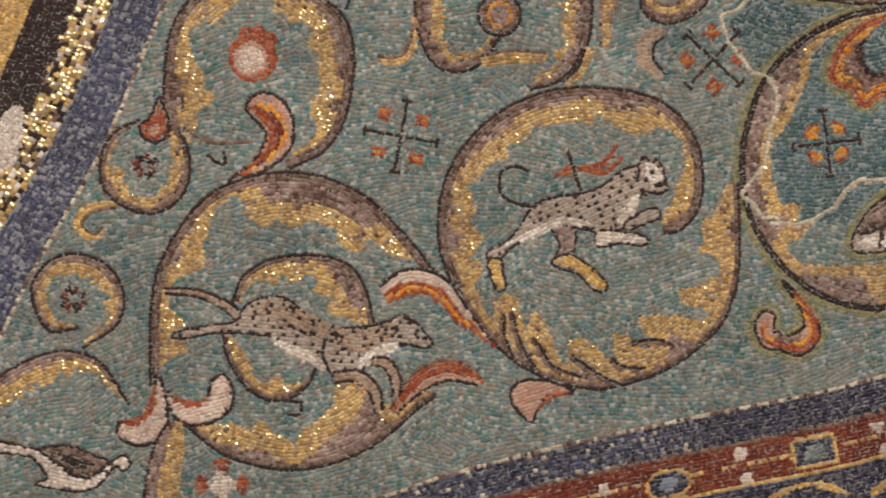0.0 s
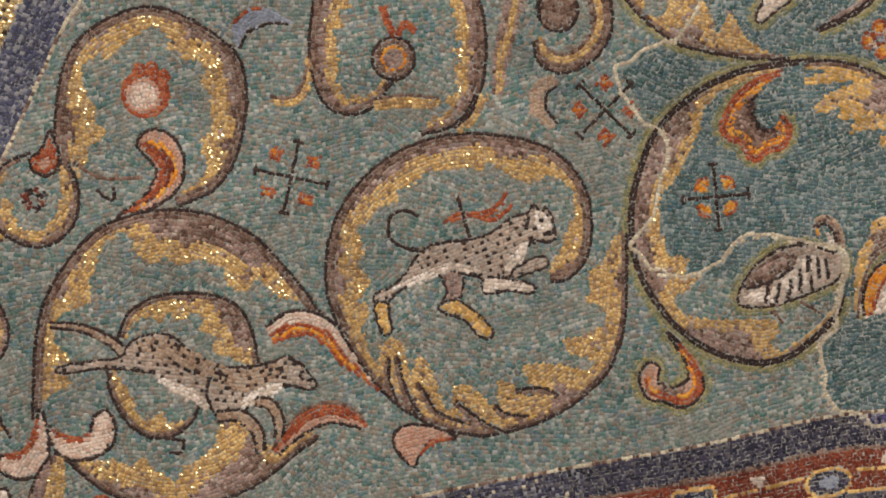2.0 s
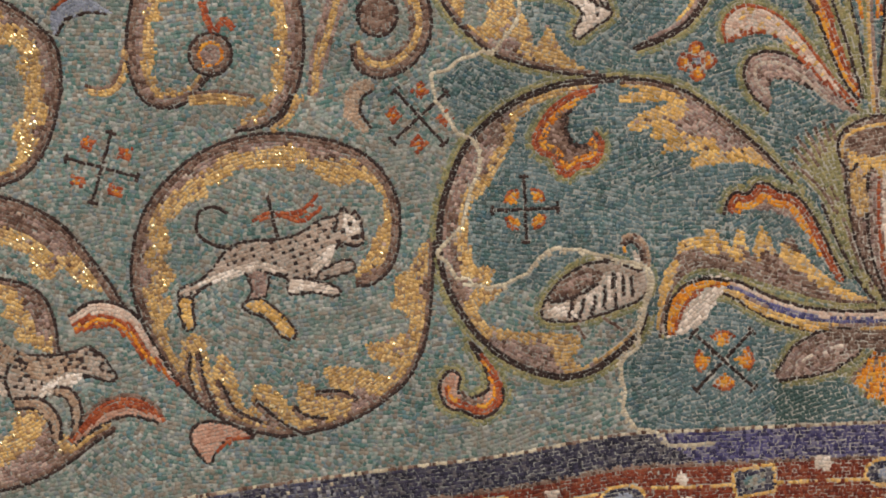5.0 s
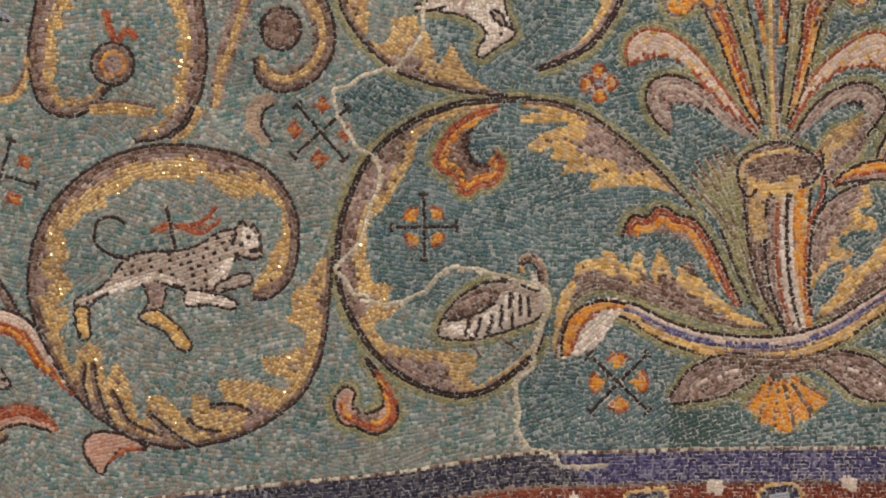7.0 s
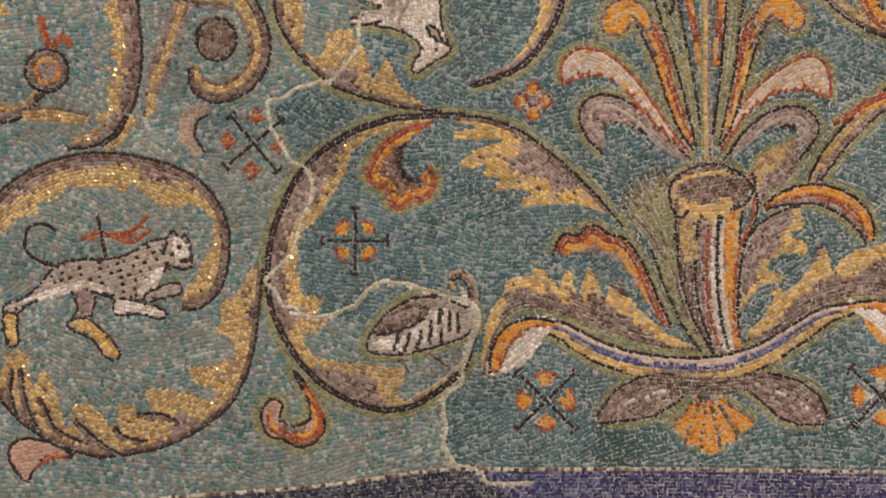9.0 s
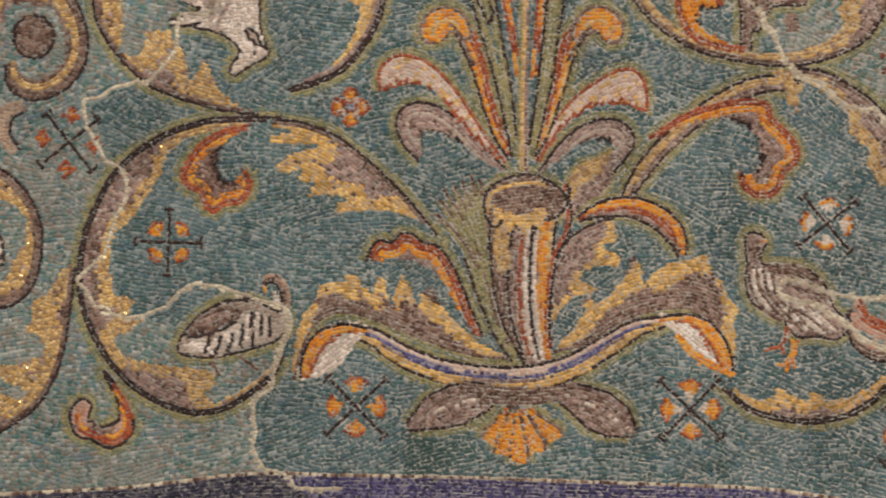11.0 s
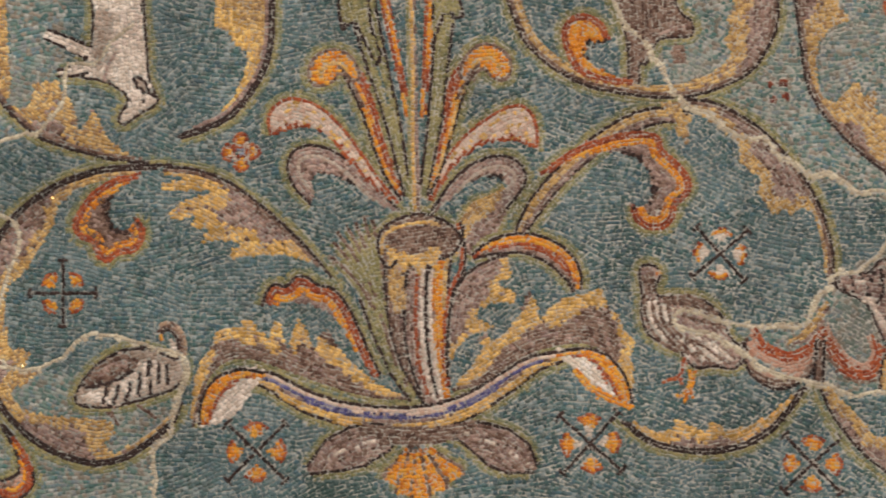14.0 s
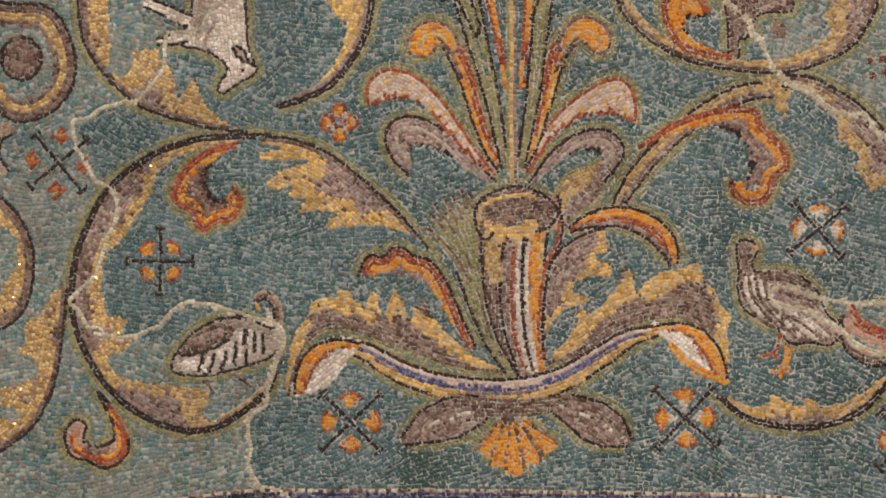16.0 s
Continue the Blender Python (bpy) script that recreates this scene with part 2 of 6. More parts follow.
def normals(line):
    d = np.gradient(line, axis=0)
    d /= np.hypot(*d.T)[:, None] + 1e-12
    return d, np.c_[-d[:, 1], d[:, 0]]


def cells_near(low, high):
    i0, i1 = max(0, int((low[0] - LOW_A) / STEP)), min(NX, int((high[0] - LOW_A) / STEP) + 2)
    j0, j1 = max(0, int((low[1] - LOW_B) / STEP)), min(NY, int((high[1] - LOW_B) / STEP) + 2)
    return i0, max(i0, i1), j0, max(j0, j1)


def claim_strip(ident, left, right, only_free=False):
    """Marks the cells between two edges as belonging to ident."""
    for k in range(len(left) - 1):
        quad = np.array([left[k], left[k + 1], right[k + 1], right[k]])
        i0, i1, j0, j1 = cells_near(quad.min(0), quad.max(0))
        if i1 <= i0 or j1 <= j0:
            continue
        gx, gy = np.meshgrid(LOW_A + (np.arange(i0, i1) + 0.5) * STEP, LOW_B + (np.arange(j0, j1) + 0.5) * STEP)
        plus = np.ones(gx.shape, bool)
        minus = np.ones(gx.shape, bool)
        for m in range(4):
            (ax, ay), (bx, by) = quad[m], quad[(m + 1) % 4]
            side = (bx - ax) * (gy - ay) - (by - ay) * (gx - ax)
            plus &= side >= -1e-6
            minus &= side <= 1e-6
        mask = plus | minus
        if only_free:
            mask &= owner[j0:j1, i0:i1] == 0
        owner[j0:j1, i0:i1][mask] = ident


def claim_polygon(ident, poly):
    i0, i1, j0, j1 = cells_near(poly.min(0), poly.max(0))
    if i1 <= i0 or j1 <= j0:
        return
    gx, gy = np.meshgrid(LOW_A + (np.arange(i0, i1) + 0.5) * STEP, LOW_B + (np.arange(j0, j1) + 0.5) * STEP)
    inside = np.zeros(gx.shape, bool)
    for (ax, ay), (bx, by) in zip(poly, np.roll(poly, -1, axis=0)):
        if ay != by:
            inside ^= ((ay > gy) != (by > gy)) & (gx < (bx - ax) * (gy - ay) / (by - ay) + ax)
    owner[j0:j1, i0:i1][inside] = ident


def lay_row(ident, thing, part, line, letters_at, size):
    """Sets tesserae one after another along a line."""
    along = np.concatenate([[0], np.cumsum(np.hypot(*np.diff(line, axis=0).T))])
    if along[-1] < size * 0.6:
        return
    lengths = size * rng.uniform(0.68, 1.4, int(along[-1] / size / 0.7) + 3)
    ends = np.cumsum(lengths)
    mids = ends - lengths / 2
    keep = mids < along[-1]
    mids, lengths = mids[keep], lengths[keep]
    a, b = np.interp(mids, along, line[:, 0]), np.interp(mids, along, line[:, 1])
    d, _ = normals(line)
    angle = np.arctan2(np.interp(mids, along, d[:, 1]), np.interp(mids, along, d[:, 0]))
    frac = mids / along[-1]
    angle = angle + rng.normal(0, 0.11, len(a))
    a, b = a + rng.normal(0, 0.0008, len(a)), b + rng.normal(0, 0.0008, len(a))
    beds.append((ident, thing, part, [letters_at(f) for f in frac], a, b, angle, lengths, size * rng.uniform(0.84, 1.12, len(a))))


def glint(p):
    """Share of gold pieces swapped for pale bright ones to put the glints in: most at the groin end of the vault."""
    # worn is plain noise here: it gathers the glints in clusters
    worn = noise.noise(Vector((p[0] * 9.0, p[1] * 9.0, 3.0)))
    return (0.22 if p[0] < -1.1 else 0.05 if p[0] < -0.4 else 0.01) * max(0.0, 0.22 + 2.0 * worn)


halo_rows = []      # first the coloured outlines, then rows of ground colour


def ribbon(thing, part, bands, widths, points, centre=False, teeth=None, halo="", off=0.0, jag=False, group="", size=0.0):
    """A band of tesserae laid in rows along a curve. The points trace its left edge (or its middle); bands names
    the colours across it from left to right; teeth gives the far edge leafy points (their length, their depth)."""
    count[0] += 1
    ident = count[0]
    part = part and part + "#" + str(ident)
    if group:
        groups[thing] = group
    size = size or CELL
    line, key, s = smooth(points)
    if jag:
        # a broken edge: straight runs between uneven corners
        marks = np.unique(np.r_[np.arange(0, len(line), 6), len(line) - 1])
        kinks = line[marks] + rng.normal(0, 0.0045, (len(marks), 2))
        line = np.c_[np.interp(np.arange(len(line)), marks, kinks[:, 0]), np.interp(np.arange(len(line)), marks, kinks[:, 1])]
    d, n = normals(line)
    w = np.interp(key, np.linspace(0, len(points) - 1, len(widths)), widths) * (1 + 0.3 * teeth[1] if teeth else 1)
    left = np.full(len(s), -off)
    if centre:
        left = w / 2
    vein = np.zeros(len(s), bool)
    if teeth:
        turns = s / teeth[0] + 0.4 * np.sin(s / teeth[0] * 1.7 + ident)
        phase = turns % 1.0
        ragged = np.interp(s, np.arange(0, s[-1] + 0.02, 0.011), rng.random(int(s[-1] / 0.011) + 3)[:len(np.arange(0, s[-1] + 0.02, 0.011))])
        cut = 1 - teeth[1] * (0.75 * np.where(phase < 0.75, phase / 0.75, (1 - phase) / 0.25) ** 1.2 + 0.4 * ragged)
        vein = (phase > 0.66) & (phase < 0.8)
        w = w * cut
    edge_l = line + n * left[:, None]
    edge_r = line + n * (left - w)[:, None]
    claim_strip(ident, edge_l, edge_r)
    tokens = [(b[0], float(b[1:]) if len(b) > 1 else 1.0) for b in bands.split()]
    first_row = tokens[0][0] if tokens[0][0] == "k" and bands[1:2] == " " else ""
    last_row = tokens[-1][0] if len(tokens) > 1 and bands.split()[-1] == "k" else ""
    inner = tokens[(1 if first_row else 0):(-1 if last_row else None)]
    total = sum(x for _, x in inner)
    stops = np.cumsum([x / total for _, x in inner])
    rows = max(1, int(round(w.max() / size)))
    for r in range(rows):
        v = (r + 0.5) * size if rows > 1 else None
        here = np.ones(len(s), bool) if v is None else (v < w - (size if last_row else 0) + size * 0.35)
        if r == 0:
            here |= w > size * 0.3
        if not here.any():
            continue
        runs = np.split(np.arange(len(s)), np.flatnonzero(np.diff(here.astype(int))) + 1)
        for run in runs:
            if not here[run[0]] or len(run) < 2:
                continue
            lift = left[run] - (np.minimum(v, w[run] / 2 if r == 0 else v) if v is not None else w[run] / 2)
            path = line[run] + n[run] * lift[:, None]
            wide, veined = w[run], vein[run]
            if r == 0 and first_row:
                lay_row(ident, thing, part, path, lambda f: first_row, size)
                continue
            start = size if first_row else 0.0
            stop = size if last_row else 0.0

            def pick(f, path=path, wide=wide, v=v, start=start, stop=stop, veined=veined, streak=s[run]):
                spot = min(len(wide) - 1, int(f * len(wide)))
                here_w = wide[spot]
                across = 0.5 if v is None else (v - start) / max(here_w - start - stop, size)
                across += rng.normal(0, 0.04 / len(inner))
                letter = inner[min(len(inner) - 1, int(np.searchsorted(stops, across)))][0]
                if letter == "q":
                    return "GyGkGknw"[rng.integers(8)]
                if letter == "x":
                    return "k" if rng.random() < 0.2 else "h"
                if letter == "j":
                    return "y" if rng.random() < 0.66 else "R"
                if letter == "z":
                    return "c" if rng.random() < 0.55 else "n"
                if letter == "g" and rng.random() < glint(path[min(len(path) - 1, spot)]):
                    return "G"
                if letter in "gy" and veined[spot] and across < 0.85 and wide.max() > 0.10:
                    return "n" if v and r % 2 else "m"
                if letter == "m" and v and math.sin((streak[spot] + v * 1.6) * 120.0) > 0.55 and rng.random() < 0.75:
                    return "n"
                return letter

            lay_row(ident, thing, part, path, pick, size)
    if last_row:
        path = line + n * (left - w + np.minimum(size / 2, w / 2))[:, None]
        lay_row(ident, thing, part, path, lambda f: last_row, size)
    halo_rows.append((halo or "ground", thing, line, n, left, w))


def patch(thing, part, rim, fill, points, spots=0.0, halo="", group="", rounded=True, angle=None):
    """A closed shape filled with rows of tesserae inside a rim."""
    count[0] += 2
    ident, rim_id = count[0] - 1, count[0]
    part = part and part + "#" + str(ident)
    if group:
        groups[thing] = group
    if rounded:
        poly, _, _ = smooth(points, closed=True)
    else:
        poly = np.array(points, float)
        poly = np.vstack([poly[i] + (poly[(i + 1) % len(poly)] - poly[i]) * f for i in range(len(poly)) for f in np.linspace(0, 1, 8, endpoint=False)])
    claim_polygon(ident, poly)
    low, high = poly.min(0), poly.max(0)
    if angle is None:
        spread = poly - poly.mean(0)
        angle = 0.5 * math.atan2(2 * (spread[:, 0] * spread[:, 1]).sum(), (spread[:, 0] ** 2 - spread[:, 1] ** 2).sum())
    if rim:
        loop = np.vstack([poly, poly[:1]])
        _, n = normals(loop)
        girth = CELL * (0.84 if "figure" in thing else 1.0)
        claim_strip(rim_id, loop + n * girth * 0.52, loop - n * girth * 0.52)
        lay_row(rim_id, thing, part, loop, lambda f: rim[0], girth)
    reach = np.hypot(*(high - low)) / 2
    mid = (low + high) / 2
    ca, sa = math.cos(angle), math.sin(angle)
    for r, v in enumerate(np.arange(-reach, reach, CELL)):
        u = np.arange(-reach, reach, 0.006)
        line = mid + np.c_[u * ca - v * sa, u * sa + v * ca]
        if spots and r % 2 == 0:
            marks = np.cumsum(rng.integers(2, max(4, round(1.0 / spots)) + 1, 400)).tolist()
            every = iter(range(10 ** 6))
            lay_row(ident, thing, part, line, lambda f: "k" if next(every) in marks else fill[0], CELL)
        else:
            lay_row(ident, thing, part, line, lambda f: fill[0], CELL)
    loop = np.vstack([poly, poly[:1]])
    _, n = normals(loop)
    sign = 1.0 if ((loop[1:, 0] - loop[:-1, 0]) * (loop[1:, 1] + loop[:-1, 1])).sum() > 0 else -1.0
    halo_rows.append((halo or "ground", thing, loop, n * sign, np.full(len(loop), CELL * 0.5), np.zeros(len(loop))))


def frond(thing, part, outer, inner, rows, body, edge, depth, halo="", body2="", group=""):
    """A leaf between its smooth outer outline and its lobed inner edge. The rows run along the outline: first the
    letters of rows, then the body, and the edge colour within depth of the lobes."""
    count[0] += 1
    ident = count[0]
    part = part + "#" + str(ident)
    line, _, s = smooth(outer)
    lobes = np.array(inner, float)
    along = np.concatenate([[0], np.cumsum(np.hypot(*np.diff(lobes, axis=0).T))])
    u = np.linspace(0, along[-1], int(along[-1] / 0.005) + 2)
    rim = np.c_[np.interp(u, along, lobes[:, 0]), np.interp(u, along, lobes[:, 1])]
    rim[1:-1] = (rim[:-2] + 2 * rim[1:-1] + rim[2:]) / 4
    poly = np.vstack([line, rim[::-1]])
    claim_polygon(ident, poly)
    d, n = normals(line)
    turn = ((poly[:, 0] * np.roll(poly[:, 1], -1)) - (np.roll(poly[:, 0], -1) * poly[:, 1])).sum()
    side = 1.0 if turn > 0 else -1.0
    far = max(np.hypot(*(rim - p).T).min() for p in line)
    deepest = min(0.3, max(far * 1.35, np.percentile([np.hypot(*(line - p).T).min() for p in rim], 99) + 0.01))
    for r in range(int(deepest / CELL) + 1):
        v = (r + 0.5) * CELL
        path = line + n * side * v
        fold = np.r_[(np.diff(path, axis=0) * d[:-1]).sum(1) < 0.15 * np.hypot(*np.diff(line, axis=0).T), False]
        for run in np.split(np.arange(len(path)), np.flatnonzero(np.diff(fold.astype(int))) + 1):
            if fold[run[0]] or len(run) < 3:
                continue

            def pick(f, track=path[run], v=v, r=r, streak=s[run]):
                spot = min(len(track) - 1, int(f * len(track)))
                if r < len(rows):
                    return rows[r]
                gap = np.hypot(*(rim - track[spot]).T).min() + rng.normal(0, CELL * 0.35)
                if gap < depth and not (edge in "gy" and gap > CELL * 1.5 and rng.random() < 0.06):
                    return "G" if edge == "g" and rng.random() < glint(track[spot]) else edge
                if body == "m" and track[spot][0] < 0.0:
                    shade = noise.noise(Vector((track[spot][0] * 6.0, track[spot][1] * 6.0, 1.0)))
                    if shade > 0.08 and rng.random() < 0.75:
                        return "n"
                    if rng.random() < 0.07:
                        return "f"
                if math.sin((streak[spot] + v * 1.7) * 95.0 + 2.0 * math.sin(streak[spot] * 31.0)) > 0.62 and rng.random() < 0.65:
                    return body2 or ("n" if body == "m" else "m" if body == "n" else body)
                return body

            lay_row(ident, thing, part, path[run], pick, CELL)
    halo_rows.append((halo or "ground", thing, line, -n * side, np.zeros(len(line)), np.zeros(len(line))))
    _, rn = normals(rim)
    halo_rows.append(("ground", thing, rim, rn * side, np.zeros(len(rim)), np.zeros(len(rim))))


def disc(thing, part, rim, fill, middle, radii, turn, group=""):
    t = np.linspace(0, 2 * math.pi, 14, endpoint=False)
    ca, sa = math.cos(radians(turn)), math.sin(radians(turn))
    x, y = radii[0] * np.cos(t), radii[1] * np.sin(t)
    patch(thing, part, rim, fill, list(zip(middle[0] + x * ca - y * sa, middle[1] + x * sa + y * ca)), group=group)


def cross(thing, middle, reach, turn, petal, heart, bars=False, group=""):
    """Four petals between the arms of a thin dark cross."""
    if group:
        groups[thing] = group
    if heart == "w" and not bars:
        disc(thing, "heart", "", "w", middle, (reach * 0.45, reach * 0.45), 0)
    for k in range(4):
        def at(r, deg):
            q = radians(turn + 90 * k + deg)
            return (middle[0] + r * math.cos(q), middle[1] + r * math.sin(q))
        outer = reach * (0.6 if bars else 0.9)
        if heart == "o":
            # small squares standing off from the arms
            patch(thing, "petal", "", petal, [at(reach * 0.48, 45), at(reach * 0.76, 27), at(reach * 0.98, 45), at(reach * 0.76, 63)], rounded=False, angle=radians(turn))
            patch(thing, "petal_heart", "", "o", [at(reach * 0.66, 45), at(reach * 0.78, 38), at(reach * 0.90, 45), at(reach * 0.78, 52)], rounded=False, angle=radians(turn))
        elif heart:
            patch(thing, "petal", "", petal, [at(outer * 0.5, 45), at(outer * 1.06, 19), at(outer * 1.16, 45), at(outer * 1.06, 71)], rounded=False, angle=radians(turn + 90 * k + 45))
            ribbon(thing, "petal_edge", "r1", [CELL], [at(outer * 1.06, 19), at(outer * 1.17, 45), at(outer * 1.06, 71)], centre=True)
            if petal == "w":
                ribbon(thing, "petal_edge", "o1", [CELL], [at(outer * 0.98, 18), at(outer * 1.06, 45), at(outer * 0.98, 72)], centre=True)
            if heart in "wW":
                patch(thing, "petal_heart", "", "w", [at(outer * 0.3, 45), at(outer * 0.68, 26), at(outer * 0.68, 64)], rounded=False)
        else:
            disc(thing, "petal", "", petal, at(outer * 0.8, 45), (outer * 0.3, outer * 0.3), 0)
        if bars:
            ribbon(thing, "arm", "k1", [CELL * 1.05], [at(0, 0), at(reach * 0.5, 0), at(reach, 0)], centre=True)
            ribbon(thing, "arm_end", "k1", [CELL * 0.9], [at(reach * 0.98, -9), at(reach * 1.0, 0), at(reach * 0.98, 9)], centre=True)


# ---- the setting
def sheet(name, grid, material, thick):
    """A curved sheet with thickness, from rows of points on the vault."""
    bm = bmesh.new()
    rows = [[bm.verts.new(p) for p in row] for row in grid]
    back = [[bm.verts.new(np.array(p) - INWARD * thick) for p in row] for row in grid]
    nj, ni = len(rows), len(rows[0])
    for j in range(nj - 1):
        for i in range(ni - 1):
            bm.faces.new((rows[j][i], rows[j][i + 1], rows[j + 1][i + 1], rows[j + 1][i]))
            bm.faces.new((back[j][i], back[j + 1][i], back[j + 1][i + 1], back[j][i + 1]))
    rim = [(0, i, 0, i + 1) for i in range(ni - 1)] + [(nj - 1, i + 1, nj - 1, i) for i in range(ni - 1)]
    rim += [(j + 1, 0, j, 0) for j in range(nj - 1)] + [(j, ni - 1, j + 1, ni - 1) for j in range(nj - 1)]
    for j0, i0, j1, i1 in rim:
        bm.faces.new((rows[j0][i0], back[j0][i0], back[j1][i1], rows[j1][i1]))
    mesh = bpy.data.meshes.new(name)
    bm.to_mesh(mesh)
    bm.free()
    mesh.materials.append(material)
    return new(name, mesh)


def slab(name, low, high, material, holes=()):
    """A wall or floor block; each hole (low, high) cuts right through it."""
    bm = bmesh.new()
    xs = [sorted({low[k], high[k], *[h[i][k] for h in holes for i in (0, 1)]}) for k in range(3)]
    for i in range(len(xs[0]) - 1):
        for j in range(len(xs[1]) - 1):
            for k in range(len(xs[2]) - 1):
                mid = [(xs[n][m] + xs[n][m + 1]) / 2 for n, m in enumerate((i, j, k))]
                if any(all(h[0][n] < mid[n] < h[1][n] for n in range(3)) for h in holes):
                    continue
                size = [xs[n][m + 1] - xs[n][m] for n, m in enumerate((i, j, k))]
                bmesh.ops.create_cube(bm, size=1, matrix=Matrix.Translation(mid) @ Matrix.Diagonal((*size, 1)))
    mesh = bpy.data.meshes.new(name)
    bm.to_mesh(mesh)
    bm.free()
    mesh.materials.append(material)
    return new(name, mesh)


grid_a, grid_b = np.linspace(-5.4, 5.4, 181), np.linspace(-3.7, 5.0, 146)
vault = sheet("vault_wall", [on_vault(grid_a, np.full(181, b), np.full(181, -0.0002)) for b in grid_b], MORTAR, 0.25)
tagged(vault, "curved church vault covered in green mosaic with grey mortar joints", "vault", kind="structure")
# plain room out of view, added round the vault for bounced light
floor = slab("floor", (-5.7, -2.9, -0.2), (5.7, 10.4, 0.0), STONE)
tagged(floor, "worn grey stone church floor", "floor", kind="structure")
# openings made for the two added lamps; no window is known here
OPEN = [((2.4, -3.0, 1.2), (4.2, -2.5, 3.8)), ((-4.2, -3.0, 5.6), (-2.4, -2.5, 8.4))]
for wall_name, low, high, holes in (
    ("wall_north", (-5.7, 10.1, 0.0), (5.7, 10.4, 11.2), ()),
    ("wall_south", (-5.7, -2.9, 0.0), (5.7, -2.6, 11.2), OPEN),
    ("wall_east", (5.4, -2.6, 0.0), (5.7, 10.1, 11.2), ()),
    ("wall_west", (-5.7, -2.6, 0.0), (-5.4, 10.1, 11.2), ()),
):
    tagged(slab(wall_name, low, high, PLASTER, holes), "plain pale plastered church wall", "wall", kind="structure")
ceiling = slab("ceiling", (-5.7, -2.9, 11.2), (5.7, 10.4, 11.4), PLASTER)
tagged(ceiling, "plain pale plastered ceiling", "ceiling", kind="structure")

# ---- the mosaic's design, motif by motif
TOP_EDGE = [(-1.553, -0.865), (-1.297, -0.820), (-1.114, -0.778), (-0.839, -0.734), (-0.594, -0.702), (-0.379, -0.677), (-0.103, -0.645), (0.202, -0.592), (0.445, -0.580), (0.747, -0.565), (1.032, -0.556), (1.360, -0.544), (1.607, -0.539), (1.903, -0.562), (2.234, -0.587)]
ribbon("border_line", "cream_line", "z1", [0.013], TOP_EDGE)
ribbon("navy_border_band", "navy_field", "N1", [0.087], TOP_EDGE, off=0.0105)
ribbon("lower_border_band", "navy_field", "N1", [0.195], TOP_EDGE, off=0.2175)
ribbon("red_border_band", "brown_edge", "n1", [0.013], TOP_EDGE, off=0.0915)
ribbon("red_border_band", "red_field", "R1", [0.108], TOP_EDGE, off=0.1020)
ribbon("red_border_band", "gold_line", "j1", [0.012], TOP_EDGE, off=0.1500)
ribbon("lower_border_band", "yellow_ring", "y1", [0.018, 0.018], [(-0.012, -0.936), (0.059, -0.898), (0.136, -0.886), (0.240, -0.905)], centre=True)
ribbon("lower_border_band", "yellow_ring", "y1", [0.015, 0.015], [(-0.283, -0.927), (-0.205, -0.900), (-0.129, -0.903), (-0.071, -0.933)], centre=True)
ribbon("red_border_band", "ochre_edge", "y1", [0.012], TOP_EDGE, off=0.2055)
GROIN_EDGE = [(-1.645, 0.799), (-1.706, 0.637), (-1.768, 0.547), (-1.964, 0.174), (-2.164, -0.128), (-2.264, -0.299), (-2.410, -0.539), (-2.553, -0.776)]
ribbon("groin_border", "blue_band", "B1", [0.117], GROIN_EDGE)
ribbon("groin_border", "cream_line", "z1", [0.012], GROIN_EDGE, off=-0.0105)
ribbon("groin_border", "gold_band", "q1", [0.090], GROIN_EDGE, off=0.1200, size=0.013)
ribbon("groin_border", "dark_band", "k1", [0.105], GROIN_EDGE, off=0.2040)
ribbon("groin_border", "gold_field", "y1", [0.225], GROIN_EDGE, off=0.3090)
disc("groin_border", "white_leaf", "w1", "w1", (-2.196, 0.244), (0.060, 0.024), 55)
disc("groin_border", "white_leaf", "w1", "w1", (-2.202, 0.177), (0.060, 0.021), 55)
disc("pearl", "", "", "w1", (-0.345, -0.799), (0.017, 0.017), 0, group="pearls of the red border")
disc("pearl#1", "", "", "w1", (-0.339, -0.870), (0.017, 0.017), 0, group="pearls of the red border")
disc("pearl#2", "", "", "w1", (0.022, -0.757), (0.017, 0.017), 0, group="pearls of the red border")
disc("pearl#3", "", "", "w1", (0.035, -0.821), (0.017, 0.017), 0, group="pearls of the red border")
disc("pearl#4", "", "", "w1", (-0.354, -0.802), (0.017, 0.017), 0, group="pearls of the red border")
disc("pearl#5", "", "", "w1", (0.370, -0.716), (0.017, 0.017), 0, group="pearls of the red border")
disc("pearl#6", "", "", "w1", (0.384, -0.783), (0.017, 0.017), 0, group="pearls of the red border")
disc("pearl#7", "", "", "w1", (0.736, -0.673), (0.017, 0.017), 0, group="pearls of the red border")
disc("pearl#8", "", "", "w1", (1.096, -0.652), (0.017, 0.017), 0, group="pearls of the red border")
disc("pearl#9", "", "", "w1", (0.752, -0.677), (0.017, 0.017), 0, group="pearls of the red border")
disc("pearl#10", "", "", "w1", (1.109, -0.658), (0.017, 0.017), 0, group="pearls of the red border")
disc("pearl#11", "", "", "w1", (-0.720, -0.867), (0.017, 0.017), 0, group="pearls of the red border")
patch("square_jewel", "setting", "y1", "N1", [(-0.210, -0.781), (-0.099, -0.767), (-0.091, -0.841), (-0.202, -0.854)], group="jewels of the red border", rounded=False)
patch("square_jewel", "stone", "", "e1", [(-0.175, -0.797), (-0.123, -0.789), (-0.126, -0.825), (-0.178, -0.833)], rounded=False)
patch("square_jewel#1", "setting", "y1", "N1", [(0.503, -0.696), (0.612, -0.677), (0.622, -0.749), (0.513, -0.768)], group="jewels of the red border", rounded=False)
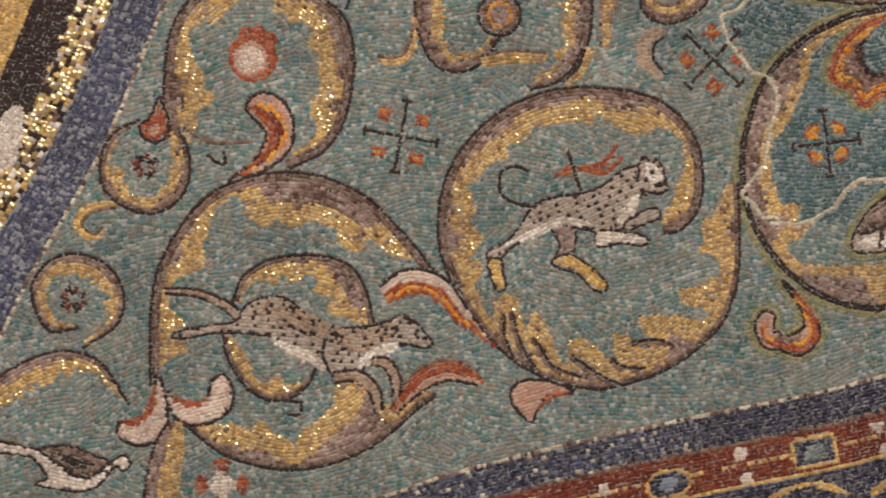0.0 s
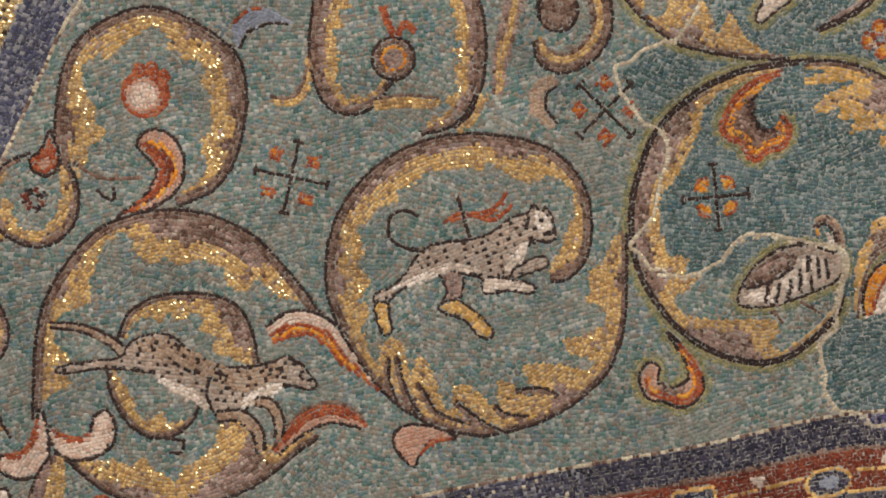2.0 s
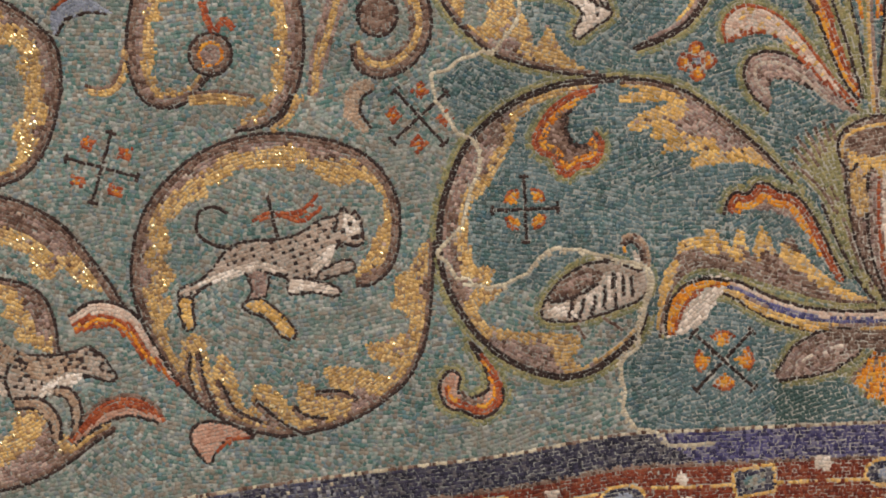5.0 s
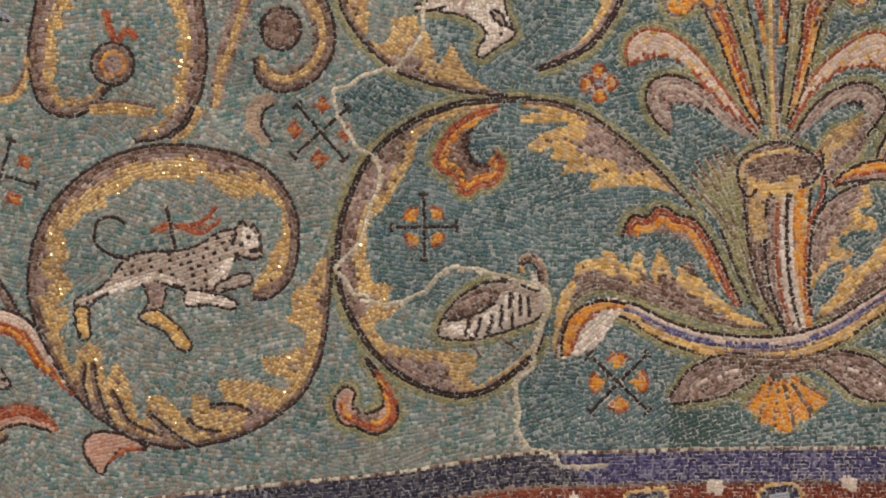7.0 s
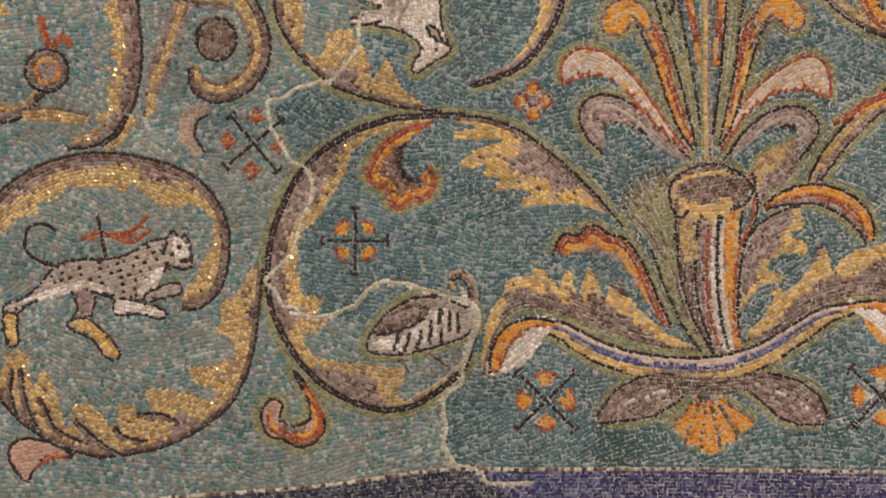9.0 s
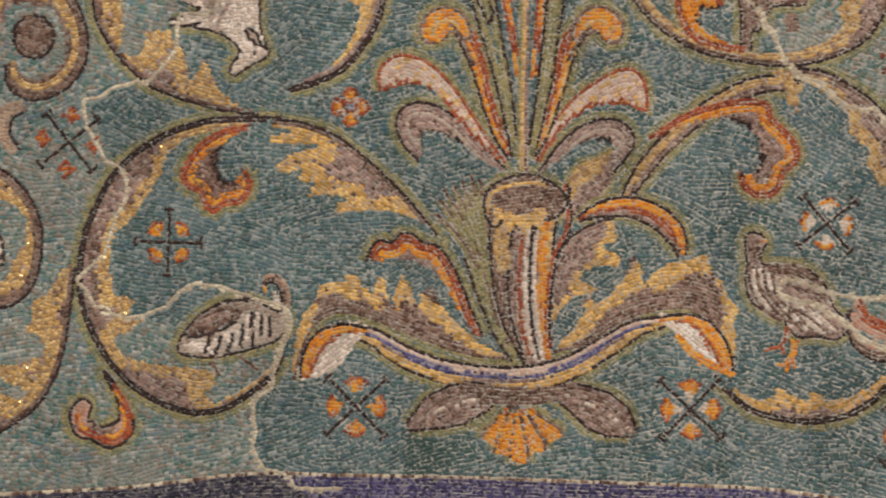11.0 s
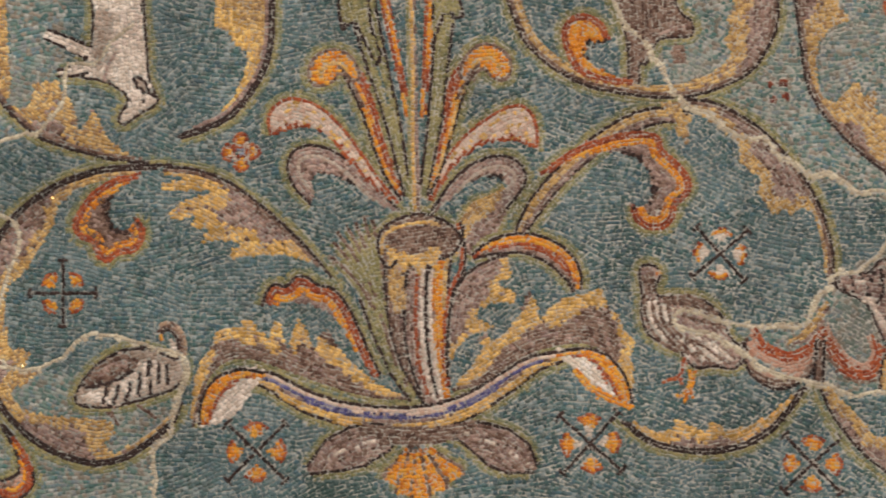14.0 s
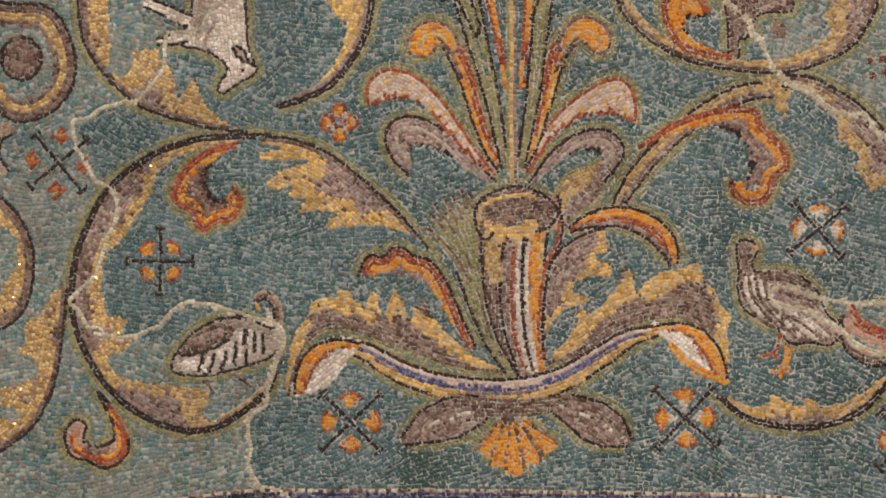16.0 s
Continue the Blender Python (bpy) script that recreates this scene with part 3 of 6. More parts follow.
patch("square_jewel#1", "stone", "", "e1", [(0.538, -0.710), (0.589, -0.699), (0.588, -0.735), (0.536, -0.746)], rounded=False)
patch("square_jewel#2", "setting", "y1", "N1", [(-1.017, -0.886), (-0.907, -0.873), (-0.899, -0.946), (-1.008, -0.959)], group="jewels of the red border", rounded=False)
patch("square_jewel#2", "stone", "", "e1", [(-0.982, -0.902), (-0.930, -0.894), (-0.933, -0.930), (-0.985, -0.938)], rounded=False)
disc("oval_jewel", "setting", "y1", "N1", (-0.548, -0.866), (0.060, 0.037), 10, group="jewels of the red border")
disc("oval_jewel", "stone", "", "s1", (-0.548, -0.866), (0.030, 0.017), 10)
disc("oval_jewel#1", "setting", "y1", "N1", (0.209, -0.772), (0.060, 0.037), 10, group="jewels of the red border")
disc("oval_jewel#1", "stone", "", "s1", (0.209, -0.772), (0.030, 0.017), 10)
disc("oval_jewel#2", "setting", "y1", "N1", (0.916, -0.696), (0.060, 0.037), 10, group="jewels of the red border")
disc("oval_jewel#2", "stone", "", "s1", (0.916, -0.696), (0.030, 0.017), 10)
frond("flower_scroll", "frond", [(-1.787, 0.136), (-1.800, 0.249), (-1.787, 0.369), (-1.759, 0.473), (-1.704, 0.546), (-1.628, 0.589), (-1.539, 0.612), (-1.451, 0.589), (-1.366, 0.533), (-1.302, 0.470), (-1.281, 0.378), (-1.292, 0.287), (-1.324, 0.183), (-1.380, 0.109), (-1.456, 0.075), (-1.490, 0.066)], [(-1.731, 0.163), (-1.707, 0.223), (-1.713, 0.242), (-1.672, 0.259), (-1.657, 0.281), (-1.695, 0.313), (-1.676, 0.342), (-1.706, 0.381), (-1.718, 0.427), (-1.709, 0.464), (-1.656, 0.487), (-1.650, 0.466), (-1.611, 0.501), (-1.588, 0.519), (-1.558, 0.532), (-1.512, 0.561), (-1.476, 0.513), (-1.502, 0.484), (-1.464, 0.487), (-1.444, 0.457), (-1.414, 0.462), (-1.392, 0.434), (-1.408, 0.398), (-1.379, 0.367), (-1.387, 0.322), (-1.376, 0.276), (-1.416, 0.247), (-1.410, 0.202), (-1.399, 0.168), (-1.431, 0.127), (-1.489, 0.096)], "knn", "m", "g", 0.05)
patch("flower_scroll", "hook_leaf", "k1", "p1", [(-1.645, 0.049), (-1.573, 0.100), (-1.536, 0.159), (-1.555, 0.199), (-1.581, 0.231), (-1.572, 0.265), (-1.533, 0.278), (-1.490, 0.258), (-1.463, 0.204), (-1.467, 0.144), (-1.501, 0.097), (-1.564, 0.066)])
ribbon("flower_scroll", "leaf_heart", "r3 R2 o2", [0.012, 0.027, 0.048, 0.051, 0.039, 0.015], [(-1.624, 0.057), (-1.539, 0.109), (-1.503, 0.164), (-1.519, 0.210), (-1.550, 0.235), (-1.561, 0.248)], centre=True)
ribbon("flower_scroll", "tendril", "n1", [0.013, 0.013, 0.012], [(-1.752, 0.202), (-1.681, 0.157), (-1.571, 0.151)], centre=True)
ribbon("flower_scroll", "tendril", "k1", [0.012, 0.012], [(-1.697, 0.124), (-1.654, 0.095), (-1.650, 0.129)], centre=True)
disc("red_flower", "petals", "r1", "r1", (-1.552, 0.374), (0.060, 0.060), 0)
disc("red_flower", "heart", "p1", "P1", (-1.559, 0.370), (0.040, 0.041), 0)
disc("red_flower", "sepal", "r1", "r1", (-1.563, 0.438), (0.013, 0.017), 0)
disc("red_flower", "sepal", "r1", "r1", (-1.531, 0.440), (0.013, 0.017), 0)
disc("red_flower", "sepal", "r1", "r1", (-1.501, 0.418), (0.013, 0.017), 0)
ribbon("bud_scroll", "frond", "k n3 m3 g5", [0.078, 0.087, 0.090, 0.090, 0.084, 0.054, 0.021], [(-0.665, 0.699), (-0.648, 0.593), (-0.636, 0.470), (-0.653, 0.350), (-0.702, 0.260), (-0.757, 0.233), (-0.826, 0.220)], teeth=(0.087, 0.35))
ribbon("bud_scroll", "frond", "k n3 m3 g5", [0.027, 0.048, 0.060, 0.069, 0.075, 0.090, 0.099, 0.090], [(-0.894, 0.368), (-0.946, 0.305), (-1.019, 0.284), (-1.081, 0.314), (-1.115, 0.401), (-1.116, 0.507), (-1.095, 0.612), (-1.069, 0.717)], teeth=(0.087, 0.35))
ribbon("bud_scroll", "side_leaf", "n3 g7", [0.039, 0.042, 0.033], [(-0.950, 0.313), (-0.866, 0.317), (-0.776, 0.307)], centre=True)
ribbon("bud_scroll", "side_leaf", "n3 g7", [0.021, 0.033, 0.027, 0.012], [(-1.226, 0.342), (-1.167, 0.333), (-1.131, 0.371), (-1.116, 0.454)], centre=True)
ribbon("bud_scroll", "side_leaf", "m4 g6 m3", [0.030, 0.045, 0.051, 0.054], [(-0.619, 0.321), (-0.598, 0.438), (-0.564, 0.543), (-0.527, 0.678)], centre=True)
disc("orange_bud", "ring", "k1", "n1", (-0.891, 0.433), (0.057, 0.057), 0)
disc("orange_bud", "heart", "o1", "m1", (-0.891, 0.433), (0.030, 0.031), 0)
ribbon("orange_bud", "sepal", "r1", [0.015, 0.018, 0.024], [(-0.885, 0.489), (-0.901, 0.528), (-0.911, 0.574)], centre=True)
ribbon("orange_bud", "sepal", "r1", [0.015, 0.018, 0.015], [(-0.879, 0.494), (-0.853, 0.526), (-0.827, 0.500)], centre=True)
ribbon("curl_scroll", "frond", "k n3 g4 n2", [0.05, 0.062, 0.066, 0.066, 0.062, 0.062, 0.06, 0.056, 0.03], [(-0.563, 0.680), (-0.490, 0.655), (-0.391, 0.652), (-0.343, 0.592), (-0.324, 0.505), (-0.359, 0.431), (-0.428, 0.393), (-0.484, 0.412), (-0.504, 0.463)], centre=True)
patch("curl_scroll", "lower_leaf", "", "h1", [(-0.463, 0.363), (-0.509, 0.349), (-0.534, 0.306), (-0.525, 0.255), (-0.476, 0.219), (-0.464, 0.235), (-0.489, 0.271), (-0.490, 0.310), (-0.460, 0.332)])
ribbon("curl_scroll", "leaf_edge", "k1", [0.012, 0.012], [(-0.457, 0.335), (-0.487, 0.310), (-0.488, 0.271), (-0.464, 0.235)], centre=True)
disc("brown_bud", "", "k1", "n1", (-0.443, 0.537), (0.054, 0.057), 0)
ribbon("blue_leaf", "leaf", "r s6 k", [0.012, 0.054, 0.063, 0.039, 0.012], [(-1.300, 0.482), (-1.288, 0.537), (-1.248, 0.561), (-1.208, 0.559), (-1.159, 0.542)], centre=True)
frond("small_spiral", "frond", [(-1.854, 0.241), (-1.925, 0.215), (-1.965, 0.165), (-1.980, 0.099), (-1.961, 0.037), (-1.907, -0.007), (-1.849, -0.023), (-1.789, -0.002), (-1.745, 0.056), (-1.738, 0.139), (-1.758, 0.198)], [(-1.864, 0.227), (-1.919, 0.192), (-1.945, 0.141), (-1.955, 0.112), (-1.917, 0.112), (-1.915, 0.071), (-1.895, 0.029), (-1.846, 0.025), (-1.807, 0.054), (-1.787, 0.113), (-1.788, 0.192)], "kn", "m", "g", 0.03)
ribbon("small_spiral", "tail", "n1 y2", [0.024, 0.027, 0.024, 0.018], [(-1.942, 0.014), (-2.011, 0.006), (-2.040, -0.034), (-2.003, -0.068), (-1.980, -0.046)], centre=True)
patch("small_spiral", "pink_bulb", "k1", "r1", [(-1.807, 0.293), (-1.794, 0.262), (-1.786, 0.224), (-1.795, 0.188), (-1.825, 0.169), (-1.857, 0.189), (-1.861, 0.219), (-1.837, 0.233), (-1.821, 0.259)])
patch("small_spiral", "bulb_heart", "", "p1", [(-1.847, 0.215), (-1.830, 0.211), (-1.809, 0.216), (-1.822, 0.193), (-1.831, 0.184), (-1.842, 0.200)])
ribbon("round_spiral", "frond", "k m3 g6", [0.012, 0.036, 0.045, 0.048, 0.057, 0.066, 0.069, 0.060, 0.037, 0.015], [(-2.063, -0.307), (-2.136, -0.312), (-2.174, -0.248), (-2.175, -0.172), (-2.122, -0.114), (-2.046, -0.103), (-1.970, -0.146), (-1.937, -0.225), (-1.961, -0.306), (-2.053, -0.362)], teeth=(0.045, 0.3), group="small spirals")
patch("red_rosette", "petal", "", "R1", [(-1.846, 0.110), (-1.826, 0.103), (-1.832, 0.088), (-1.850, 0.100)], group="red rosettes", rounded=False)
patch("red_rosette", "petal", "", "k1", [(-1.850, 0.100), (-1.841, 0.080), (-1.856, 0.075), (-1.860, 0.096)], rounded=False)
patch("red_rosette", "petal", "", "R1", [(-1.860, 0.096), (-1.868, 0.075), (-1.881, 0.082), (-1.870, 0.101)], rounded=False)
patch("red_rosette", "petal", "", "k1", [(-1.870, 0.101), (-1.889, 0.091), (-1.894, 0.106), (-1.873, 0.111)], rounded=False)
patch("red_rosette", "petal", "", "R1", [(-1.873, 0.111), (-1.893, 0.119), (-1.887, 0.133), (-1.869, 0.121)], rounded=False)
patch("red_rosette", "petal", "", "k1", [(-1.869, 0.121), (-1.878, 0.141), (-1.864, 0.146), (-1.859, 0.125)], rounded=False)
patch("red_rosette", "petal", "", "R1", [(-1.859, 0.125), (-1.852, 0.146), (-1.838, 0.139), (-1.849, 0.120)], rounded=False)
patch("red_rosette", "petal", "", "k1", [(-1.849, 0.120), (-1.830, 0.130), (-1.825, 0.115), (-1.846, 0.110)], rounded=False)
patch("red_rosette#1", "petal", "", "R1", [(-2.057, -0.229), (-2.038, -0.237), (-2.044, -0.251), (-2.062, -0.239)], group="red rosettes", rounded=False)
patch("red_rosette#1", "petal", "", "k1", [(-2.062, -0.238), (-2.053, -0.259), (-2.068, -0.263), (-2.072, -0.242)], rounded=False)
patch("red_rosette#1", "petal", "", "R1", [(-2.072, -0.242), (-2.080, -0.262), (-2.093, -0.255), (-2.082, -0.237)], rounded=False)
patch("red_rosette#1", "petal", "", "k1", [(-2.082, -0.237), (-2.101, -0.246), (-2.106, -0.231), (-2.085, -0.226)], rounded=False)
patch("red_rosette#1", "petal", "", "R1", [(-2.085, -0.226), (-2.105, -0.218), (-2.098, -0.204), (-2.080, -0.216)], rounded=False)
patch("red_rosette#1", "petal", "", "k1", [(-2.080, -0.216), (-2.089, -0.196), (-2.074, -0.191), (-2.070, -0.213)], rounded=False)
patch("red_rosette#1", "petal", "", "R1", [(-2.070, -0.213), (-2.063, -0.193), (-2.049, -0.200), (-2.061, -0.218)], rounded=False)
patch("red_rosette#1", "petal", "", "k1", [(-2.061, -0.218), (-2.041, -0.209), (-2.037, -0.224), (-2.057, -0.229)], rounded=False)
ribbon("low_scroll", "frond", "k m3 g6", [0.060, 0.093, 0.096, 0.048, 0.012], [(-2.377, -0.482), (-2.272, -0.406), (-2.183, -0.367), (-2.096, -0.358), (-2.012, -0.399), (-1.946, -0.519)], teeth=(0.060, 0.4))
frond("running_scroll", "lower_frond", [(-1.826, -0.581), (-1.780, -0.627), (-1.725, -0.677), (-1.653, -0.713), (-1.566, -0.737), (-1.477, -0.739), (-1.386, -0.721), (-1.310, -0.688), (-1.247, -0.647), (-1.200, -0.610), (-1.145, -0.579)], [(-1.826, -0.581), (-1.749, -0.598), (-1.690, -0.594), (-1.647, -0.617), (-1.609, -0.593), (-1.589, -0.631), (-1.553, -0.649), (-1.532, -0.666), (-1.500, -0.627), (-1.469, -0.612), (-1.426, -0.583), (-1.407, -0.514), (-1.307, -0.517), (-1.288, -0.583), (-1.243, -0.579), (-1.218, -0.543), (-1.144, -0.564)], "kn", "m", "g", 0.055)
frond("running_scroll", "upper_frond", [(-1.897, -0.476), (-1.891, -0.394), (-1.877, -0.259), (-1.848, -0.155), (-1.793, -0.068), (-1.717, 0.012), (-1.627, 0.053), (-1.508, 0.067), (-1.391, 0.041), (-1.289, -0.017), (-1.218, -0.096), (-1.161, -0.175), (-1.119, -0.241)], [(-1.877, -0.477), (-1.852, -0.418), (-1.785, -0.388), (-1.808, -0.353), (-1.787, -0.324), (-1.828, -0.269), (-1.814, -0.205), (-1.773, -0.192), (-1.728, -0.177), (-1.728, -0.116), (-1.709, -0.072), (-1.681, -0.016), (-1.636, 0.011), (-1.600, -0.014), (-1.609, -0.040), (-1.567, -0.082), (-1.529, -0.063), (-1.486, -0.093), (-1.440, -0.074), (-1.375, -0.104), (-1.370, -0.152), (-1.318, -0.175), (-1.291, -0.138), (-1.237, -0.189), (-1.178, -0.207), (-1.142, -0.240)], "knn", "m", "g", 0.05)
frond("running_scroll", "upper_spiral", [(-1.668, -0.277), (-1.636, -0.208), (-1.575, -0.170), (-1.485, -0.158), (-1.396, -0.173), (-1.339, -0.207), (-1.306, -0.271), (-1.292, -0.366)], [(-1.647, -0.278), (-1.608, -0.225), (-1.571, -0.220), (-1.550, -0.248), (-1.526, -0.215), (-1.491, -0.245), (-1.466, -0.215), (-1.436, -0.231), (-1.448, -0.269), (-1.402, -0.286), (-1.421, -0.326), (-1.378, -0.341), (-1.342, -0.362), (-1.297, -0.369)], "kn", "m", "g", 0.045)
frond("running_scroll", "lower_spiral", [(-1.700, -0.344), (-1.694, -0.415), (-1.668, -0.478), (-1.627, -0.528), (-1.570, -0.552), (-1.509, -0.540), (-1.470, -0.504), (-1.457, -0.469)], [(-1.675, -0.346), (-1.656, -0.396), (-1.627, -0.436), (-1.627, -0.477), (-1.593, -0.498), (-1.558, -0.479), (-1.538, -0.514), (-1.500, -0.506), (-1.461, -0.472)], "kn", "g", "g", 0.04)
ribbon("running_scroll", "tendril", "k1", [0.012, 0.012, 0.012], [(-1.549, -0.551), (-1.505, -0.558), (-1.514, -0.588), (-1.543, -0.586)], centre=True)
ribbon("running_scroll", "orange_leaf", "k P4 r2 o2 r2", [0.060, 0.075, 0.069, 0.054, 0.015], [(-1.264, -0.291), (-1.195, -0.261), (-1.121, -0.283), (-1.057, -0.363), (-0.975, -0.455)], centre=True)
ribbon("running_scroll", "red_leaf", "n2 r4 p2 k", [0.030, 0.063, 0.066, 0.054, 0.021], [(-1.266, -0.606), (-1.191, -0.533), (-1.115, -0.508), (-1.056, -0.527), (-1.027, -0.554)], centre=True)
patch("white_leaf_pair", "white_leaf", "k1", "P1", [(-1.984, -0.568), (-1.938, -0.569), (-1.904, -0.543), (-1.885, -0.487), (-1.870, -0.446), (-1.857, -0.505), (-1.856, -0.566), (-1.876, -0.616), (-1.928, -0.631), (-1.976, -0.611)])
ribbon("white_leaf_pair", "red_vein", "r1", [0.012, 0.018, 0.018, 0.012], [(-1.970, -0.566), (-1.930, -0.566), (-1.897, -0.534), (-1.878, -0.473)], centre=True)
patch("white_leaf_pair", "white_leaf", "k1", "P1", [(-1.856, -0.496), (-1.824, -0.520), (-1.781, -0.534), (-1.746, -0.519), (-1.734, -0.481), (-1.701, -0.463), (-1.679, -0.507), (-1.690, -0.555), (-1.734, -0.587), (-1.793, -0.590), (-1.838, -0.560)])
ribbon("white_leaf_pair", "red_vein", "r1", [0.012, 0.018, 0.012], [(-1.846, -0.509), (-1.796, -0.535), (-1.747, -0.525)], centre=True)
ribbon("white_leaf_pair", "stem", "g6 m3 k", [0.039, 0.084, 0.093, 0.099], [(-1.836, -0.575), (-1.856, -0.641), (-1.880, -0.729), (-1.906, -0.891)], centre=True)
cross("red_cross", (-1.729, -0.756), 0.063, 40, "r", "w", group="cross ornaments")
patch("pale_figure", "shape", "k1", "w1", [(-2.324, -0.574), (-2.268, -0.590), (-2.226, -0.605), (-2.184, -0.621), (-2.144, -0.662), (-2.096, -0.699), (-2.045, -0.695), (-2.002, -0.663), (-1.972, -0.652), (-1.959, -0.676), (-1.978, -0.695), (-2.000, -0.680), (-2.032, -0.714), (-2.077, -0.737), (-2.148, -0.725), (-2.204, -0.704), (-2.175, -0.694), (-2.193, -0.653), (-2.227, -0.626), (-2.326, -0.604)], group="pale figures")
patch("pale_figure", "shape", "k1", "n1", [(-2.187, -0.615), (-2.112, -0.615), (-2.042, -0.650), (-2.014, -0.665), (-2.052, -0.694), (-2.081, -0.700), (-2.143, -0.657)])
ribbon("pale_figure", "shape", "k1", [0.012, 0.022, 0.012], [(-2.142, -0.633), (-2.093, -0.663), (-2.051, -0.672)], centre=True)
ribbon("spotted_figure", "shape", "k h1 k", [0.024, 0.03, 0.036], [(-1.837, -0.227), (-1.764, -0.238), (-1.693, -0.272), (-1.640, -0.320)], centre=True)
patch("spotted_figure", "shape", "k1", "f1", [(-1.823, -0.342), (-1.732, -0.330), (-1.658, -0.325), (-1.635, -0.293), (-1.590, -0.270), (-1.526, -0.275), (-1.481, -0.313), (-1.435, -0.354), (-1.379, -0.369), (-1.316, -0.371), (-1.267, -0.364), (-1.226, -0.351), (-1.196, -0.363), (-1.171, -0.390), (-1.145, -0.431), (-1.170, -0.443), (-1.202, -0.431), (-1.235, -0.432), (-1.285, -0.448), (-1.324, -0.473), (-1.362, -0.501), (-1.407, -0.503), (-1.428, -0.480), (-1.471, -0.450), (-1.517, -0.414), (-1.575, -0.372), (-1.703, -0.353), (-1.803, -0.359)], spots=0.16)
ribbon("spotted_figure", "shape", "x1", [0.03, 0.055, 0.06, 0.06, 0.05, 0.03], [(-1.616, -0.300), (-1.562, -0.303), (-1.489, -0.340), (-1.417, -0.386), (-1.343, -0.408), (-1.276, -0.394), (-1.218, -0.379)], centre=True)
ribbon("spotted_figure", "shape", "w1", [0.008, 0.03, 0.034, 0.012], [(-1.569, -0.381), (-1.517, -0.417), (-1.468, -0.444), (-1.434, -0.476)], centre=True)
ribbon("spotted_figure", "shape", "w1", [0.012, 0.036, 0.03, 0.012], [(-1.350, -0.475), (-1.308, -0.453), (-1.270, -0.437), (-1.235, -0.426)], centre=True)
ribbon("spotted_figure", "shape", "k1", [0.011, 0.011], [(-1.425, -0.392), (-1.438, -0.434), (-1.425, -0.477)], centre=True)
ribbon("spotted_figure", "shape", "w1", [0.012, 0.012], [(-1.204, -0.392), (-1.189, -0.400)], centre=True)
ribbon("spotted_figure", "shape", "k1", [0.011, 0.011], [(-1.189, -0.410), (-1.175, -0.417)], centre=True)
ribbon("spotted_figure", "shape", "k1", [0.011, 0.011], [(-1.221, -0.354), (-1.192, -0.368)], centre=True)
ribbon("spotted_figure", "shape", "k h1 k", [0.036, 0.04, 0.04, 0.03], [(-1.414, -0.500), (-1.352, -0.502), (-1.311, -0.543), (-1.302, -0.601)], centre=True)
ribbon("spotted_figure", "shape", "k h1 k", [0.03, 0.036, 0.036, 0.028], [(-1.311, -0.465), (-1.271, -0.476), (-1.251, -0.519), (-1.253, -0.568)], centre=True)
frond("round_medallion", "upper_frond", [(-0.504, -0.199), (-0.457, -0.190), (-0.410, -0.150), (-0.387, -0.090), (-0.381, -0.014), (-0.393, 0.055), (-0.428, 0.118), (-0.479, 0.166), (-0.538, 0.195), (-0.614, 0.214), (-0.704, 0.225), (-0.795, 0.219), (-0.888, 0.190), (-0.958, 0.150), (-1.021, 0.092), (-1.069, 0.026), (-1.098, -0.049), (-1.111, -0.132), (-1.106, -0.208), (-1.083, -0.285)], [(-0.504, -0.199), (-0.510, -0.168), (-0.490, -0.131), (-0.464, -0.094), (-0.451, -0.049), (-0.429, -0.012), (-0.431, 0.049), (-0.460, 0.081), (-0.497, 0.095), (-0.536, 0.077), (-0.574, 0.087), (-0.611, 0.107), (-0.636, 0.132), (-0.660, 0.140), (-0.672, 0.107), (-0.690, 0.133), (-0.758, 0.123), (-0.823, 0.126), (-0.847, 0.096), (-0.901, 0.075), (-0.898, 0.044), (-0.940, 0.043), (-0.971, 0.022), (-0.985, -0.008), (-1.018, -0.011), (-1.005, -0.058), (-0.999, -0.091), (-1.023, -0.115), (-1.006, -0.137), (-0.986, -0.168), (-1.012, -0.197), (-1.031, -0.219), (-0.998, -0.221), (-0.994, -0.274), (-1.013, -0.301), (-1.034, -0.303)], "knn", "m", "g", 0.05)
frond("round_medallion", "lower_frond", [(-1.083, -0.285), (-1.042, -0.363), (-0.992, -0.442), (-0.942, -0.498), (-0.876, -0.546), (-0.801, -0.580), (-0.711, -0.600), (-0.620, -0.589), (-0.528, -0.563), (-0.450, -0.522), (-0.371, -0.457), (-0.329, -0.383), (-0.306, -0.307), (-0.299, -0.231), (-0.293, -0.156), (-0.289, -0.079)], [(-1.034, -0.303), (-1.013, -0.301), (-1.006, -0.342), (-0.984, -0.389), (-0.969, -0.337), (-0.941, -0.312), (-0.909, -0.332), (-0.902, -0.386), (-0.896, -0.428), (-0.876, -0.379), (-0.853, -0.376), (-0.837, -0.412), (-0.824, -0.465), (-0.802, -0.527), (-0.787, -0.525), (-0.784, -0.455), (-0.738, -0.454), (-0.707, -0.489), (-0.672, -0.531), (-0.659, -0.524), (-0.667, -0.450), (-0.629, -0.457), (-0.586, -0.500), (-0.565, -0.486), (-0.600, -0.415), (-0.536, -0.411), (-0.468, -0.422), (-0.423, -0.436), (-0.399, -0.417), (-0.421, -0.401), (-0.467, -0.391), (-0.485, -0.352), (-0.419, -0.340), (-0.372, -0.320), (-0.360, -0.282), (-0.384, -0.258), (-0.415, -0.254), (-0.398, -0.212), (-0.407, -0.178), (-0.364, -0.145), (-0.331, -0.093), (-0.308, -0.033)], "kn", "m", "g", 0.06)
